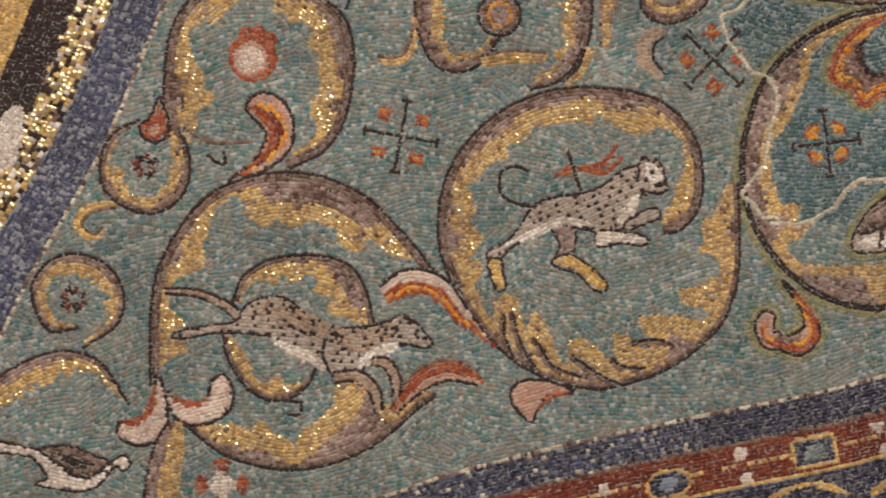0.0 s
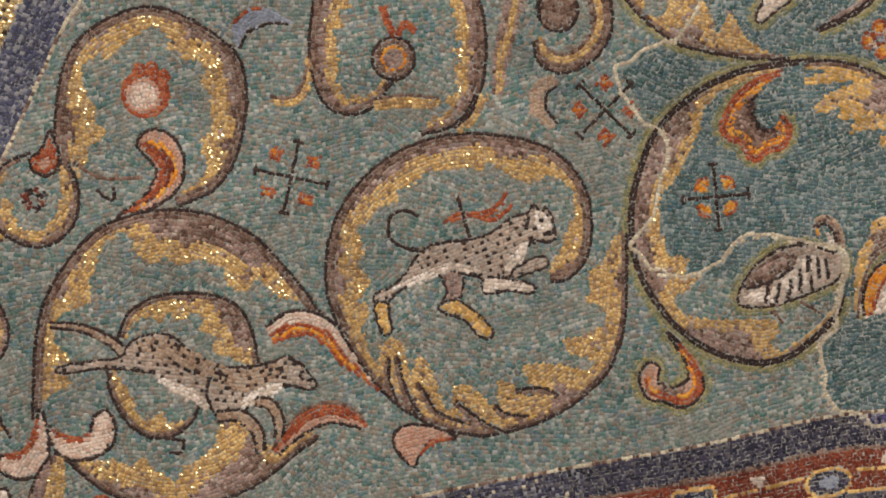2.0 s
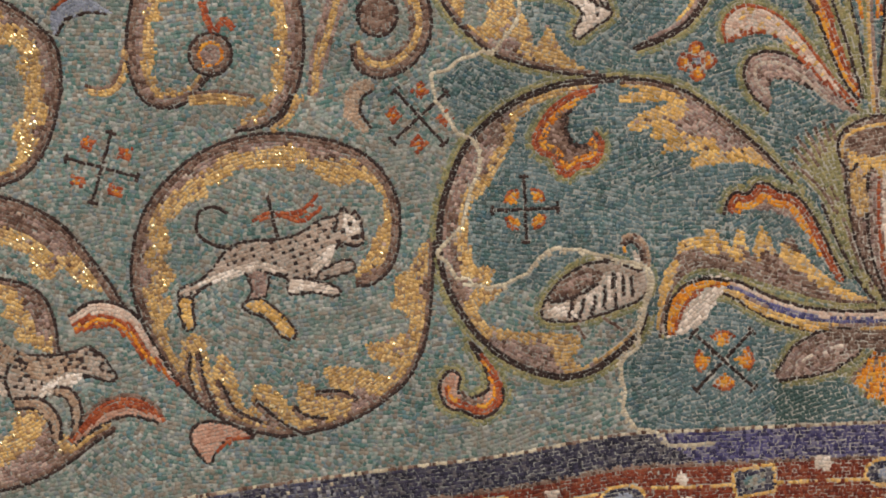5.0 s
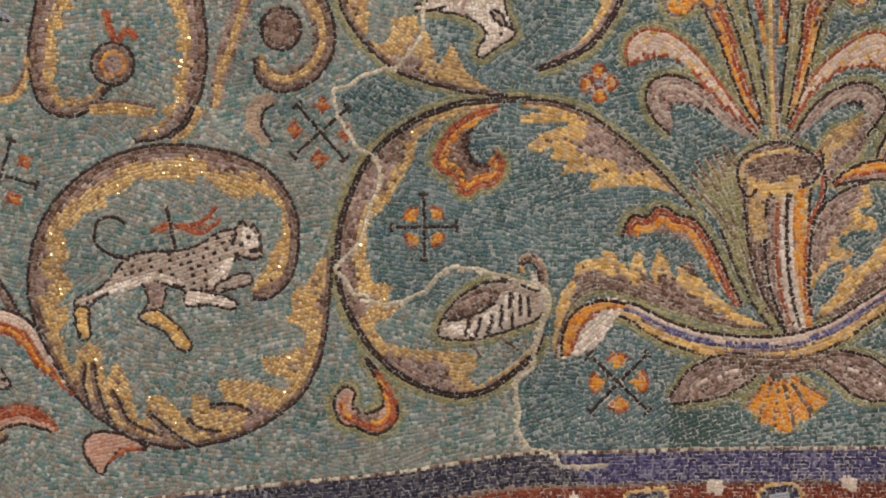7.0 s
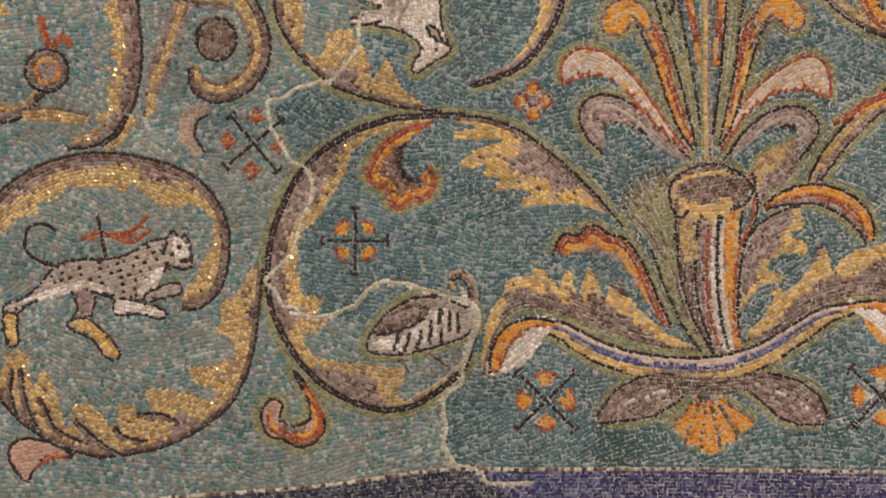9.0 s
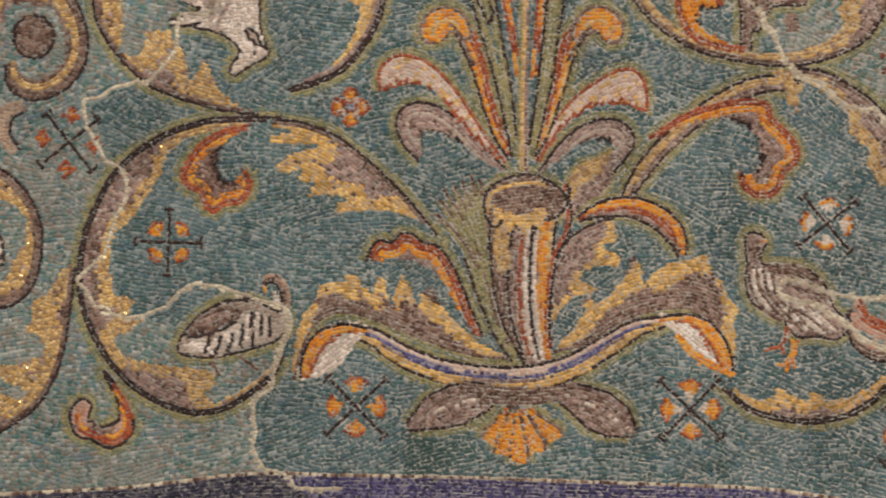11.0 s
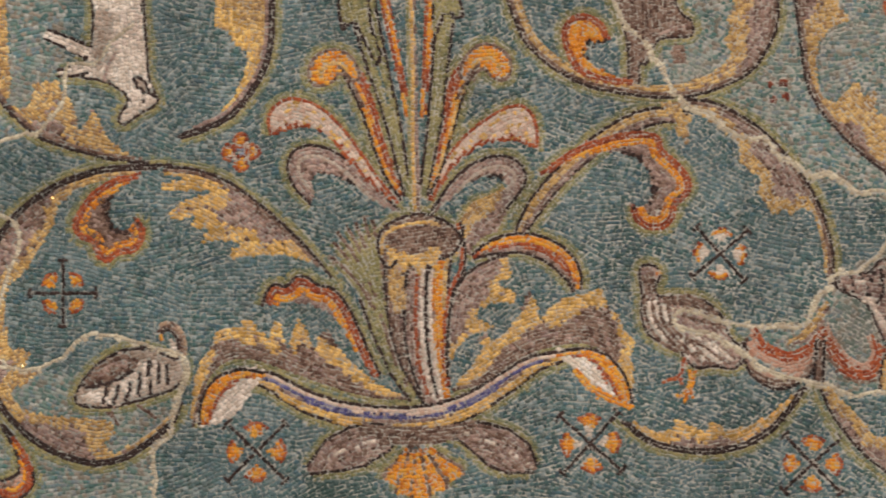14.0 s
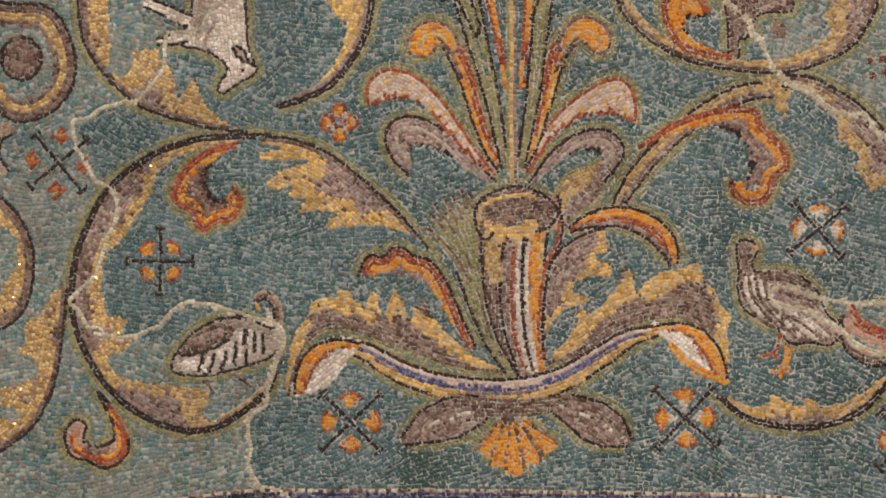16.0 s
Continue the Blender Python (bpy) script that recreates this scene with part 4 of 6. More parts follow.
ribbon("round_medallion", "leaf_vein", "k1 n1", [0.018, 0.022, 0.012], [(-0.929, -0.366), (-0.916, -0.457), (-0.873, -0.532)], centre=True)
ribbon("round_medallion", "leaf_vein", "k1 n1", [0.018, 0.022, 0.012], [(-0.875, -0.441), (-0.835, -0.524), (-0.752, -0.561)], centre=True)
ribbon("round_medallion", "leaf_vein", "k1 n1", [0.018, 0.022, 0.012], [(-0.780, -0.501), (-0.722, -0.553), (-0.653, -0.590)], centre=True)
ribbon("round_medallion", "leaf_vein", "k1 n1", [0.018, 0.022, 0.012], [(-0.618, -0.480), (-0.542, -0.482), (-0.496, -0.504)], centre=True)
ribbon("round_medallion", "leaf_vein", "k1 n1", [0.018, 0.022, 0.012], [(-0.951, -0.367), (-0.958, -0.427), (-0.934, -0.487)], centre=True)
ribbon("round_medallion", "leaf_vein", "k1 n1", [0.018, 0.022, 0.012], [(-0.677, -0.514), (-0.647, -0.544), (-0.586, -0.551)], centre=True)
patch("round_medallion", "side_leaf", "k1", "p1", [(-0.784, -0.594), (-0.849, -0.603), (-0.877, -0.626), (-0.900, -0.665), (-0.936, -0.632), (-0.951, -0.590), (-0.923, -0.557), (-0.854, -0.559)])
ribbon("round_medallion", "leaf_edge", "r1", [0.013, 0.013, 0.012], [(-0.789, -0.598), (-0.849, -0.607), (-0.882, -0.641)], centre=True)
ribbon("round_medallion", "stem", "k1 g1", [0.033, 0.039, 0.045], [(-0.737, 0.235), (-0.692, 0.268), (-0.663, 0.322)], centre=True)
patch("spotted_figure#1", "shape", "k1", "m1", [(-0.801, -0.147), (-0.743, -0.153), (-0.747, -0.210), (-0.768, -0.237), (-0.801, -0.231), (-0.785, -0.201)])
patch("spotted_figure#1", "shape", "k1", "f1", [(-0.980, -0.222), (-0.975, -0.196), (-0.940, -0.183), (-0.896, -0.150), (-0.864, -0.106), (-0.825, -0.077), (-0.764, -0.068), (-0.687, -0.062), (-0.638, -0.039), (-0.594, -0.010), (-0.557, -0.003), (-0.538, 0.021), (-0.523, -0.004), (-0.506, 0.010), (-0.496, -0.012), (-0.486, -0.043), (-0.490, -0.079), (-0.518, -0.084), (-0.545, -0.076), (-0.568, -0.106), (-0.588, -0.145), (-0.613, -0.171), (-0.683, -0.171), (-0.707, -0.166), (-0.767, -0.148), (-0.805, -0.146), (-0.844, -0.167), (-0.906, -0.190), (-0.937, -0.212), (-0.947, -0.228)], spots=0.2)
ribbon("spotted_figure#1", "shape", "w1", [0.012, 0.026, 0.026, 0.012], [(-0.928, -0.189), (-0.836, -0.156), (-0.774, -0.137), (-0.692, -0.155)], centre=True)
ribbon("spotted_figure#1", "shape", "w1", [0.012, 0.036, 0.03], [(-0.564, -0.082), (-0.590, -0.123), (-0.619, -0.158)], centre=True)
ribbon("spotted_figure#1", "shape", "w1", [0.02, 0.045, 0.03], [(-0.529, 0.001), (-0.519, -0.035), (-0.505, -0.072)], centre=True)
ribbon("spotted_figure#1", "shape", "k1", [0.012, 0.012], [(-0.527, -0.025), (-0.512, -0.029)], centre=True)
ribbon("spotted_figure#1", "shape", "k1", [0.012, 0.012], [(-0.517, -0.063), (-0.490, -0.061)], centre=True)
ribbon("spotted_figure#1", "shape", "k1", [0.011, 0.011], [(-0.554, -0.009), (-0.565, -0.051)], centre=True)
patch("spotted_figure#1", "shape", "k1", "y1", [(-0.978, -0.222), (-0.946, -0.223), (-0.942, -0.262), (-0.938, -0.302), (-0.962, -0.306), (-0.976, -0.272)])
patch("spotted_figure#1", "shape", "k1", "y1", [(-0.806, -0.235), (-0.763, -0.226), (-0.712, -0.262), (-0.668, -0.313), (-0.682, -0.335), (-0.711, -0.322), (-0.743, -0.282), (-0.803, -0.256)])
patch("spotted_figure#1", "shape", "k1", "w1", [(-0.683, -0.171), (-0.617, -0.180), (-0.575, -0.188), (-0.548, -0.205), (-0.564, -0.221), (-0.618, -0.210), (-0.682, -0.213)])
patch("spotted_figure#1", "shape", "k1", "f1", [(-0.607, -0.159), (-0.554, -0.128), (-0.517, -0.124), (-0.512, -0.151), (-0.552, -0.162), (-0.598, -0.175)])
ribbon("spotted_figure#1", "shape", "k1", [0.012, 0.012, 0.012, 0.012, 0.012], [(-0.837, -0.092), (-0.900, -0.073), (-0.932, -0.041), (-0.924, 0.009), (-0.884, 0.022), (-0.851, 0.005)], centre=True)
ribbon("red_ribbon", "band", "r1", [0.011, 0.024, 0.014, 0.012], [(-0.784, -0.018), (-0.738, -0.000), (-0.677, -0.000), (-0.638, 0.019), (-0.603, 0.058)], centre=True)
ribbon("red_ribbon", "band", "r1", [0.011, 0.013, 0.012], [(-0.737, 0.010), (-0.662, -0.016), (-0.627, -0.005), (-0.595, 0.024)], centre=True)
ribbon("red_ribbon", "staff", "k1", [0.013, 0.013], [(-0.741, 0.053), (-0.728, -0.013), (-0.715, -0.062)], centre=True)
cross("red_cross#1", (-1.182, 0.130), 0.099, -15, "r", "o", bars=True, group="cross ornaments")
cross("red_cross#2", (-0.332, 0.262), 0.099, 42, "r", "o", bars=True, group="cross ornaments")
cross("orange_cross", (-0.048, 0.011), 0.090, 2, "o", "r", bars=True, group="cross ornaments")
frond("leaf_medallion", "frond", [(0.230, 0.371), (0.139, 0.365), (0.063, 0.358), (-0.014, 0.337), (-0.108, 0.290), (-0.203, 0.206), (-0.256, 0.102), (-0.286, -0.003), (-0.289, -0.110), (-0.275, -0.187)], [(0.230, 0.362), (0.138, 0.342), (0.046, 0.319), (-0.024, 0.289), (-0.064, 0.253), (-0.082, 0.193), (-0.124, 0.111), (-0.165, 0.049), (-0.188, 0.038), (-0.202, -0.038), (-0.207, -0.068), (-0.194, -0.099), (-0.189, -0.145)], "kk", "m", "g", 0.032, halo="v")
frond("leaf_medallion", "crescent", [(-0.275, -0.187), (-0.226, -0.281), (-0.168, -0.352), (-0.094, -0.408), (-0.005, -0.443), (0.071, -0.451), (0.148, -0.427), (0.226, -0.369), (0.266, -0.326), (0.285, -0.273)], [(-0.189, -0.145), (-0.158, -0.143), (-0.125, -0.151), (-0.148, -0.193), (-0.103, -0.205), (-0.128, -0.224), (-0.179, -0.260), (-0.150, -0.302), (-0.090, -0.317), (0.001, -0.324), (0.089, -0.328), (0.105, -0.364), (0.074, -0.386), (0.099, -0.420), (0.149, -0.389), (0.205, -0.346), (0.252, -0.302), (0.277, -0.258)], "kk", "m", "g", 0.036, halo="v")
frond("leaf_medallion", "upper_leaf", [(-0.314, 0.793), (-0.300, 0.657), (-0.280, 0.582), (-0.228, 0.508), (-0.174, 0.456), (-0.119, 0.419), (-0.027, 0.391), (0.065, 0.371), (0.172, 0.364)], [(-0.229, 0.795), (-0.217, 0.660), (-0.207, 0.569), (-0.218, 0.511), (-0.179, 0.503), (-0.152, 0.517), (-0.143, 0.571), (-0.078, 0.582), (-0.066, 0.517), (-0.052, 0.537), (-0.030, 0.495), (-0.020, 0.449), (0.001, 0.476), (0.012, 0.514), (0.039, 0.469), (0.057, 0.431), (0.104, 0.393), (0.171, 0.370)], "kn", "m", "g", 0.05, halo="v")
frond("leaf_medallion", "orange_curl", [(0.149, 0.345), (0.075, 0.324), (0.016, 0.283), (-0.019, 0.228), (-0.030, 0.190), (-0.009, 0.157), (0.022, 0.144), (0.039, 0.109), (0.070, 0.094), (0.099, 0.117), (0.137, 0.124), (0.163, 0.153), (0.165, 0.191), (0.140, 0.228)], [(0.143, 0.325), (0.095, 0.302), (0.070, 0.263), (0.066, 0.225), (0.082, 0.192), (0.111, 0.181), (0.133, 0.194), (0.140, 0.228)], "rroo", "n", "k", 0.009, halo="v")
patch("leaf_medallion", "hook_leaf", "k1", "p1", [(-0.201, -0.343), (-0.147, -0.403), (-0.118, -0.450), (-0.111, -0.499), (-0.137, -0.537), (-0.177, -0.551), (-0.219, -0.531), (-0.258, -0.523), (-0.281, -0.485), (-0.279, -0.449), (-0.250, -0.424), (-0.227, -0.439), (-0.232, -0.478), (-0.205, -0.496), (-0.174, -0.489), (-0.149, -0.470), (-0.156, -0.424), (-0.184, -0.377)], halo="v")
ribbon("leaf_medallion", "orange_edge", "r2 o1", [0.012, 0.026, 0.03, 0.026, 0.02, 0.014], [(-0.172, -0.378), (-0.135, -0.440), (-0.126, -0.495), (-0.161, -0.530), (-0.213, -0.516), (-0.254, -0.502), (-0.264, -0.465)], centre=True)
ribbon("leaf_medallion", "hook_vein", "n1", [0.011, 0.012, 0.011], [(-0.223, -0.482), (-0.190, -0.508), (-0.159, -0.497)], centre=True)
patch("striped_figure", "shape", "k1", "f1", [(-0.005, -0.267), (0.016, -0.218), (0.059, -0.171), (0.118, -0.138), (0.178, -0.132), (0.247, -0.152), (0.283, -0.164), (0.281, -0.207), (0.251, -0.239), (0.184, -0.264), (0.124, -0.283), (0.079, -0.291), (0.011, -0.290)], halo="v", group="pale figures")
patch("striped_figure", "shape", "", "n1", [(0.013, -0.236), (0.052, -0.183), (0.118, -0.149), (0.152, -0.158), (0.153, -0.182), (0.091, -0.215)])
ribbon("striped_figure", "shape", "m1", [0.014, 0.02, 0.012], [(0.053, -0.204), (0.097, -0.177), (0.134, -0.171)], centre=True)
ribbon("striped_figure", "shape", "k1", [0.012, 0.013, 0.012], [(0.017, -0.242), (0.091, -0.223), (0.153, -0.188)], centre=True)
ribbon("striped_figure", "shape", "w1", [0.02, 0.036, 0.03], [(0.015, -0.276), (0.055, -0.259), (0.093, -0.263)], centre=True)
ribbon("striped_figure", "shape", "w1", [0.02, 0.03, 0.02], [(0.100, -0.248), (0.151, -0.213), (0.172, -0.169)], centre=True)
ribbon("striped_figure", "shape", "k1", [0.011, 0.011], [(0.077, -0.238), (0.067, -0.289)], centre=True)
ribbon("striped_figure", "shape", "k1", [0.011, 0.011], [(0.110, -0.229), (0.097, -0.282)], centre=True)
ribbon("striped_figure", "shape", "k1", [0.011, 0.011], [(0.140, -0.221), (0.130, -0.277)], centre=True)
ribbon("striped_figure", "shape", "k1", [0.011, 0.011], [(0.166, -0.194), (0.163, -0.261)], centre=True)
ribbon("striped_figure", "shape", "k1", [0.011, 0.011], [(0.188, -0.159), (0.188, -0.211)], centre=True)
ribbon("striped_figure", "shape", "k1", [0.011, 0.011], [(0.197, -0.218), (0.193, -0.253)], centre=True)
ribbon("striped_figure", "shape", "k1", [0.011, 0.011], [(0.215, -0.167), (0.216, -0.225)], centre=True)
ribbon("striped_figure", "shape", "k1", [0.011, 0.011], [(0.237, -0.171), (0.240, -0.224)], centre=True)
ribbon("striped_figure", "shape", "w1", [0.011, 0.011], [(0.095, -0.239), (0.083, -0.282)], centre=True)
ribbon("striped_figure", "shape", "w1", [0.011, 0.011], [(0.153, -0.215), (0.148, -0.264)], centre=True)
ribbon("striped_figure", "shape", "w1", [0.011, 0.011], [(0.177, -0.169), (0.177, -0.249)], centre=True)
ribbon("striped_figure", "shape", "w1", [0.011, 0.011], [(0.202, -0.162), (0.204, -0.233)], centre=True)
ribbon("striped_figure", "shape", "w1", [0.011, 0.011], [(0.225, -0.170), (0.228, -0.228)], centre=True)
ribbon("striped_figure", "shape", "k n2 h1", [0.03, 0.03, 0.032, 0.03, 0.014], [(0.273, -0.159), (0.274, -0.109), (0.254, -0.074), (0.228, -0.069), (0.213, -0.091)], centre=True)
ribbon("striped_figure", "shape", "o1", [0.012, 0.012], [(0.216, -0.088), (0.223, -0.111)], centre=True)
ribbon("striped_figure", "shape", "w1", [0.012, 0.014], [(0.244, -0.102), (0.254, -0.132)], centre=True)
ribbon("striped_figure", "shape", "n1", [0.012, 0.012], [(0.103, -0.290), (0.092, -0.309), (0.118, -0.341)], centre=True)
ribbon("striped_figure", "shape", "n1", [0.011, 0.011], [(0.098, -0.306), (0.074, -0.310)], centre=True)
ribbon("striped_figure", "shape", "n1", [0.012, 0.012], [(0.157, -0.282), (0.188, -0.299), (0.217, -0.322)], centre=True)
frond("acanthus_plant", "sweeping_leaf", [(0.209, 0.365), (0.293, 0.360), (0.370, 0.337), (0.432, 0.302), (0.510, 0.244), (0.590, 0.172), (0.653, 0.106), (0.693, 0.054)], [(0.210, 0.338), (0.286, 0.336), (0.196, 0.311), (0.193, 0.294), (0.280, 0.298), (0.349, 0.301), (0.274, 0.272), (0.230, 0.240), (0.239, 0.214), (0.302, 0.232), (0.288, 0.201), (0.334, 0.194), (0.323, 0.160), (0.377, 0.168), (0.430, 0.165), (0.401, 0.142), (0.387, 0.117), (0.478, 0.130), (0.561, 0.134), (0.630, 0.109), (0.693, 0.054)], "kn", "m", "y", 0.042, halo="v")
ribbon("acanthus_plant", "sweeping_frond", "k g4 m3 k", [0.027, 0.051, 0.051, 0.051, 0.054, 0.033], [(1.147, 0.160), (1.208, 0.284), (1.293, 0.391), (1.407, 0.489), (1.509, 0.535), (1.604, 0.539)], centre=True, halo="v")
frond("acanthus_plant", "orange_curl", [(1.215, 0.374), (1.287, 0.434), (1.346, 0.464), (1.419, 0.488), (1.493, 0.496), (1.531, 0.482), (1.544, 0.448), (1.579, 0.419), (1.610, 0.382), (1.619, 0.344), (1.603, 0.314), (1.583, 0.296), (1.576, 0.259), (1.543, 0.231), (1.498, 0.233), (1.467, 0.262), (1.458, 0.300)], [(1.216, 0.363), (1.289, 0.405), (1.347, 0.429), (1.407, 0.439), (1.467, 0.426), (1.503, 0.393), (1.515, 0.348), (1.505, 0.302), (1.481, 0.290), (1.458, 0.300)], "rroo", "m", "k", 0.009, halo="v")
frond("acanthus_plant", "broad_leaf", [(0.317, -0.339), (0.327, -0.274), (0.355, -0.201), (0.392, -0.163), (0.452, -0.151), (0.529, -0.169), (0.621, -0.200), (0.713, -0.228), (0.805, -0.246), (0.883, -0.248)], [(0.305, -0.320), (0.307, -0.236), (0.323, -0.160), (0.339, -0.141), (0.359, -0.112), (0.361, -0.082), (0.395, -0.065), (0.430, -0.071), (0.432, -0.042), (0.463, -0.047), (0.482, -0.077), (0.510, -0.097), (0.516, -0.054), (0.531, -0.041), (0.543, -0.082), (0.565, -0.125), (0.567, -0.073), (0.587, -0.036), (0.608, -0.071), (0.633, -0.119), (0.643, -0.077), (0.668, -0.061), (0.685, -0.098), (0.709, -0.128), (0.748, -0.164), (0.803, -0.208), (0.883, -0.239)], "n", "n", "y", 0.026, body2="m", halo="v")
frond("acanthus_plant", "broad_leaf", [(1.003, -0.219), (1.075, -0.200), (1.148, -0.148), (1.207, -0.112), (1.281, -0.088), (1.355, -0.081), (1.408, -0.103), (1.445, -0.150), (1.478, -0.234)], [(1.003, -0.219), (1.021, -0.183), (1.050, -0.156), (1.079, -0.112), (1.084, -0.048), (1.103, -0.083), (1.147, -0.051), (1.179, -0.001), (1.199, 0.064), (1.219, 0.028), (1.230, -0.024), (1.254, 0.015), (1.293, 0.042), (1.349, 0.055), (1.391, 0.072), (1.407, 0.027), (1.439, -0.005), (1.455, -0.037), (1.483, -0.071), (1.473, -0.112), (1.484, -0.170), (1.480, -0.233)], "n", "n", "y", 0.028, body2="m", halo="v")
frond("acanthus_plant", "inner_leaf", [(0.993, -0.184), (0.985, -0.101), (0.988, -0.009), (1.006, 0.068), (1.046, 0.115), (1.105, 0.148), (1.138, 0.156)], [(0.993, -0.184), (1.005, -0.115), (1.039, -0.071), (1.110, -0.042), (1.055, -0.018), (1.069, 0.010), (1.133, 0.025), (1.174, 0.020), (1.157, 0.056), (1.116, 0.070), (1.158, 0.102), (1.138, 0.156)], "k", "m", "y", 0.024)
ribbon("acanthus_plant", "side_leaf", "g5 m5", [0.024, 0.075, 0.105, 0.060, 0.015], [(1.012, 0.139), (1.039, 0.216), (1.075, 0.255), (1.110, 0.295), (1.131, 0.334)], centre=True, halo="v")
frond("acanthus_plant", "curled_leaf", [(0.482, -0.007), (0.494, 0.035), (0.519, 0.059), (0.549, 0.054), (0.574, 0.080), (0.609, 0.078), (0.637, 0.059), (0.678, 0.051), (0.718, 0.007), (0.748, -0.047), (0.781, -0.117), (0.817, -0.184)], [(0.482, -0.007), (0.551, 0.005), (0.612, 0.005), (0.666, -0.017), (0.706, -0.061), (0.747, -0.126), (0.790, -0.185)], "krroommmm", "m", "k", 0.009, halo="v")
ribbon("acanthus_plant", "curled_leaf", "k o4 r3 m2 k", [0.021, 0.055, 0.068, 0.066, 0.03], [(1.045, 0.143), (1.104, 0.173), (1.186, 0.185), (1.263, 0.158), (1.310, 0.111), (1.327, 0.063)], centre=True, halo="v")
ribbon("acanthus_plant", "grass_fan", "v3 n1 v3 k", [0.066, 0.069, 0.063, 0.051, 0.021], [(0.750, 0.142), (0.776, 0.037), (0.814, -0.068), (0.855, -0.166), (0.901, -0.250)], centre=True)
ribbon("acanthus_plant", "grass_blade", "n1 v1", [0.012, 0.020, 0.024, 0.014], [(0.670, 0.172), (0.729, 0.099), (0.781, 0.020)], centre=True)
ribbon("acanthus_plant", "grass_blade", "n1 v1", [0.012, 0.020, 0.024, 0.014], [(0.681, 0.200), (0.736, 0.117), (0.790, 0.028)], centre=True)
ribbon("acanthus_plant", "grass_blade", "n1 v1", [0.012, 0.020, 0.024, 0.014], [(0.703, 0.219), (0.748, 0.133), (0.799, 0.036)], centre=True)
ribbon("acanthus_plant", "grass_blade", "n1 v1", [0.012, 0.020, 0.024, 0.014], [(0.728, 0.228), (0.761, 0.141), (0.805, 0.044)], centre=True)
ribbon("acanthus_plant", "grass_blade", "n1 v1", [0.012, 0.020, 0.024, 0.014], [(0.752, 0.240), (0.774, 0.149), (0.807, 0.052)], centre=True)
ribbon("acanthus_plant", "grass_blade", "n1 v1", [0.012, 0.020, 0.024, 0.014], [(0.775, 0.235), (0.787, 0.157), (0.810, 0.059)], centre=True)
ribbon("acanthus_plant", "grass_blade", "n1 v1", [0.012, 0.020, 0.024, 0.014], [(0.667, 0.132), (0.728, 0.071), (0.782, -0.003)], centre=True)
ribbon("acanthus_plant", "trunk", "k g3 m9 n2 k", [0.192, 0.180, 0.168, 0.138, 0.075], [(0.900, 0.172), (0.899, 0.073), (0.907, -0.034), (0.928, -0.140), (0.963, -0.251)], centre=True)
ribbon("acanthus_plant", "orange_stripe", "o1", [0.024, 0.024, 0.022, 0.018], [(0.959, 0.139), (0.958, -0.001), (0.968, -0.122), (0.991, -0.237)], centre=True)
ribbon("acanthus_plant", "white_stripe", "w1", [0.011, 0.011, 0.010], [(0.940, 0.132), (0.938, -0.002), (0.950, -0.123), (0.976, -0.244)], centre=True)
ribbon("acanthus_plant", "dark_stripe", "k1", [0.011, 0.011], [(0.927, 0.127), (0.926, -0.002), (0.938, -0.131), (0.965, -0.237)], centre=True)
ribbon("acanthus_plant", "white_stripe", "w1", [0.011, 0.011, 0.010], [(0.913, 0.119), (0.913, -0.003), (0.924, -0.132), (0.955, -0.240)], centre=True)
ribbon("acanthus_plant", "red_stripe", "r1", [0.013, 0.013, 0.012], [(0.900, 0.111), (0.899, -0.004), (0.909, -0.133), (0.941, -0.238)], centre=True)
ribbon("acanthus_plant", "dark_stripe", "k1", [0.011, 0.011], [(0.873, 0.102), (0.866, -0.005), (0.884, -0.134), (0.921, -0.231)], centre=True)
ribbon("acanthus_plant", "red_stem", "k1 r2", [0.018, 0.019, 0.018, 0.015], [(1.008, 0.237), (1.023, 0.131), (0.991, 0.031), (0.981, -0.107), (0.993, -0.213)], centre=True)
ribbon("acanthus_plant", "gold_stripe", "g1", [0.030, 0.030, 0.015], [(0.833, 0.123), (0.839, 0.055), (0.854, -0.021)], centre=True)
ribbon("acanthus_plant", "gold_stripe", "g1", [0.015, 0.021, 0.012], [(0.859, 0.086), (0.859, 0.025), (0.866, -0.005)], centre=True)
patch("acanthus_plant", "trunk_cap", "k1", "n1", [(0.796, 0.144), (0.797, 0.202), (0.841, 0.238), (0.909, 0.256), (0.973, 0.236), (1.013, 0.196), (0.992, 0.150), (0.952, 0.136), (0.921, 0.153), (0.885, 0.115), (0.853, 0.139), (0.825, 0.107)], halo="v")
ribbon("acanthus_plant", "cap_rim", "y1", [0.013, 0.013, 0.013, 0.013], [(0.802, 0.141), (0.808, 0.194), (0.857, 0.223), (0.925, 0.234), (0.963, 0.225)], centre=True)
patch("acanthus_plant", "cap_fringe", "", "y1", [(0.813, 0.169), (0.824, 0.112), (0.841, 0.140), (0.863, 0.095), (0.880, 0.126), (0.903, 0.088), (0.922, 0.125), (0.944, 0.105), (0.964, 0.157), (0.953, 0.175), (0.924, 0.159), (0.894, 0.148), (0.848, 0.152)], rounded=False)
ribbon("acanthus_plant", "dish", "k P3 b3 m1 y4 k", [0.039, 0.054, 0.066, 0.071, 0.075, 0.071, 0.066, 0.054, 0.030], [(0.442, -0.181), (0.518, -0.181), (0.627, -0.229), (0.750, -0.259), (0.901, -0.260), (1.021, -0.230), (1.123, -0.167), (1.211, -0.114), (1.315, -0.094)], halo="v")
patch("acanthus_plant", "dish_end", "", "w1", [(0.324, -0.331), (0.326, -0.273), (0.348, -0.221), (0.389, -0.187), (0.445, -0.174), (0.506, -0.183), (0.463, -0.240), (0.429, -0.293), (0.384, -0.323)])
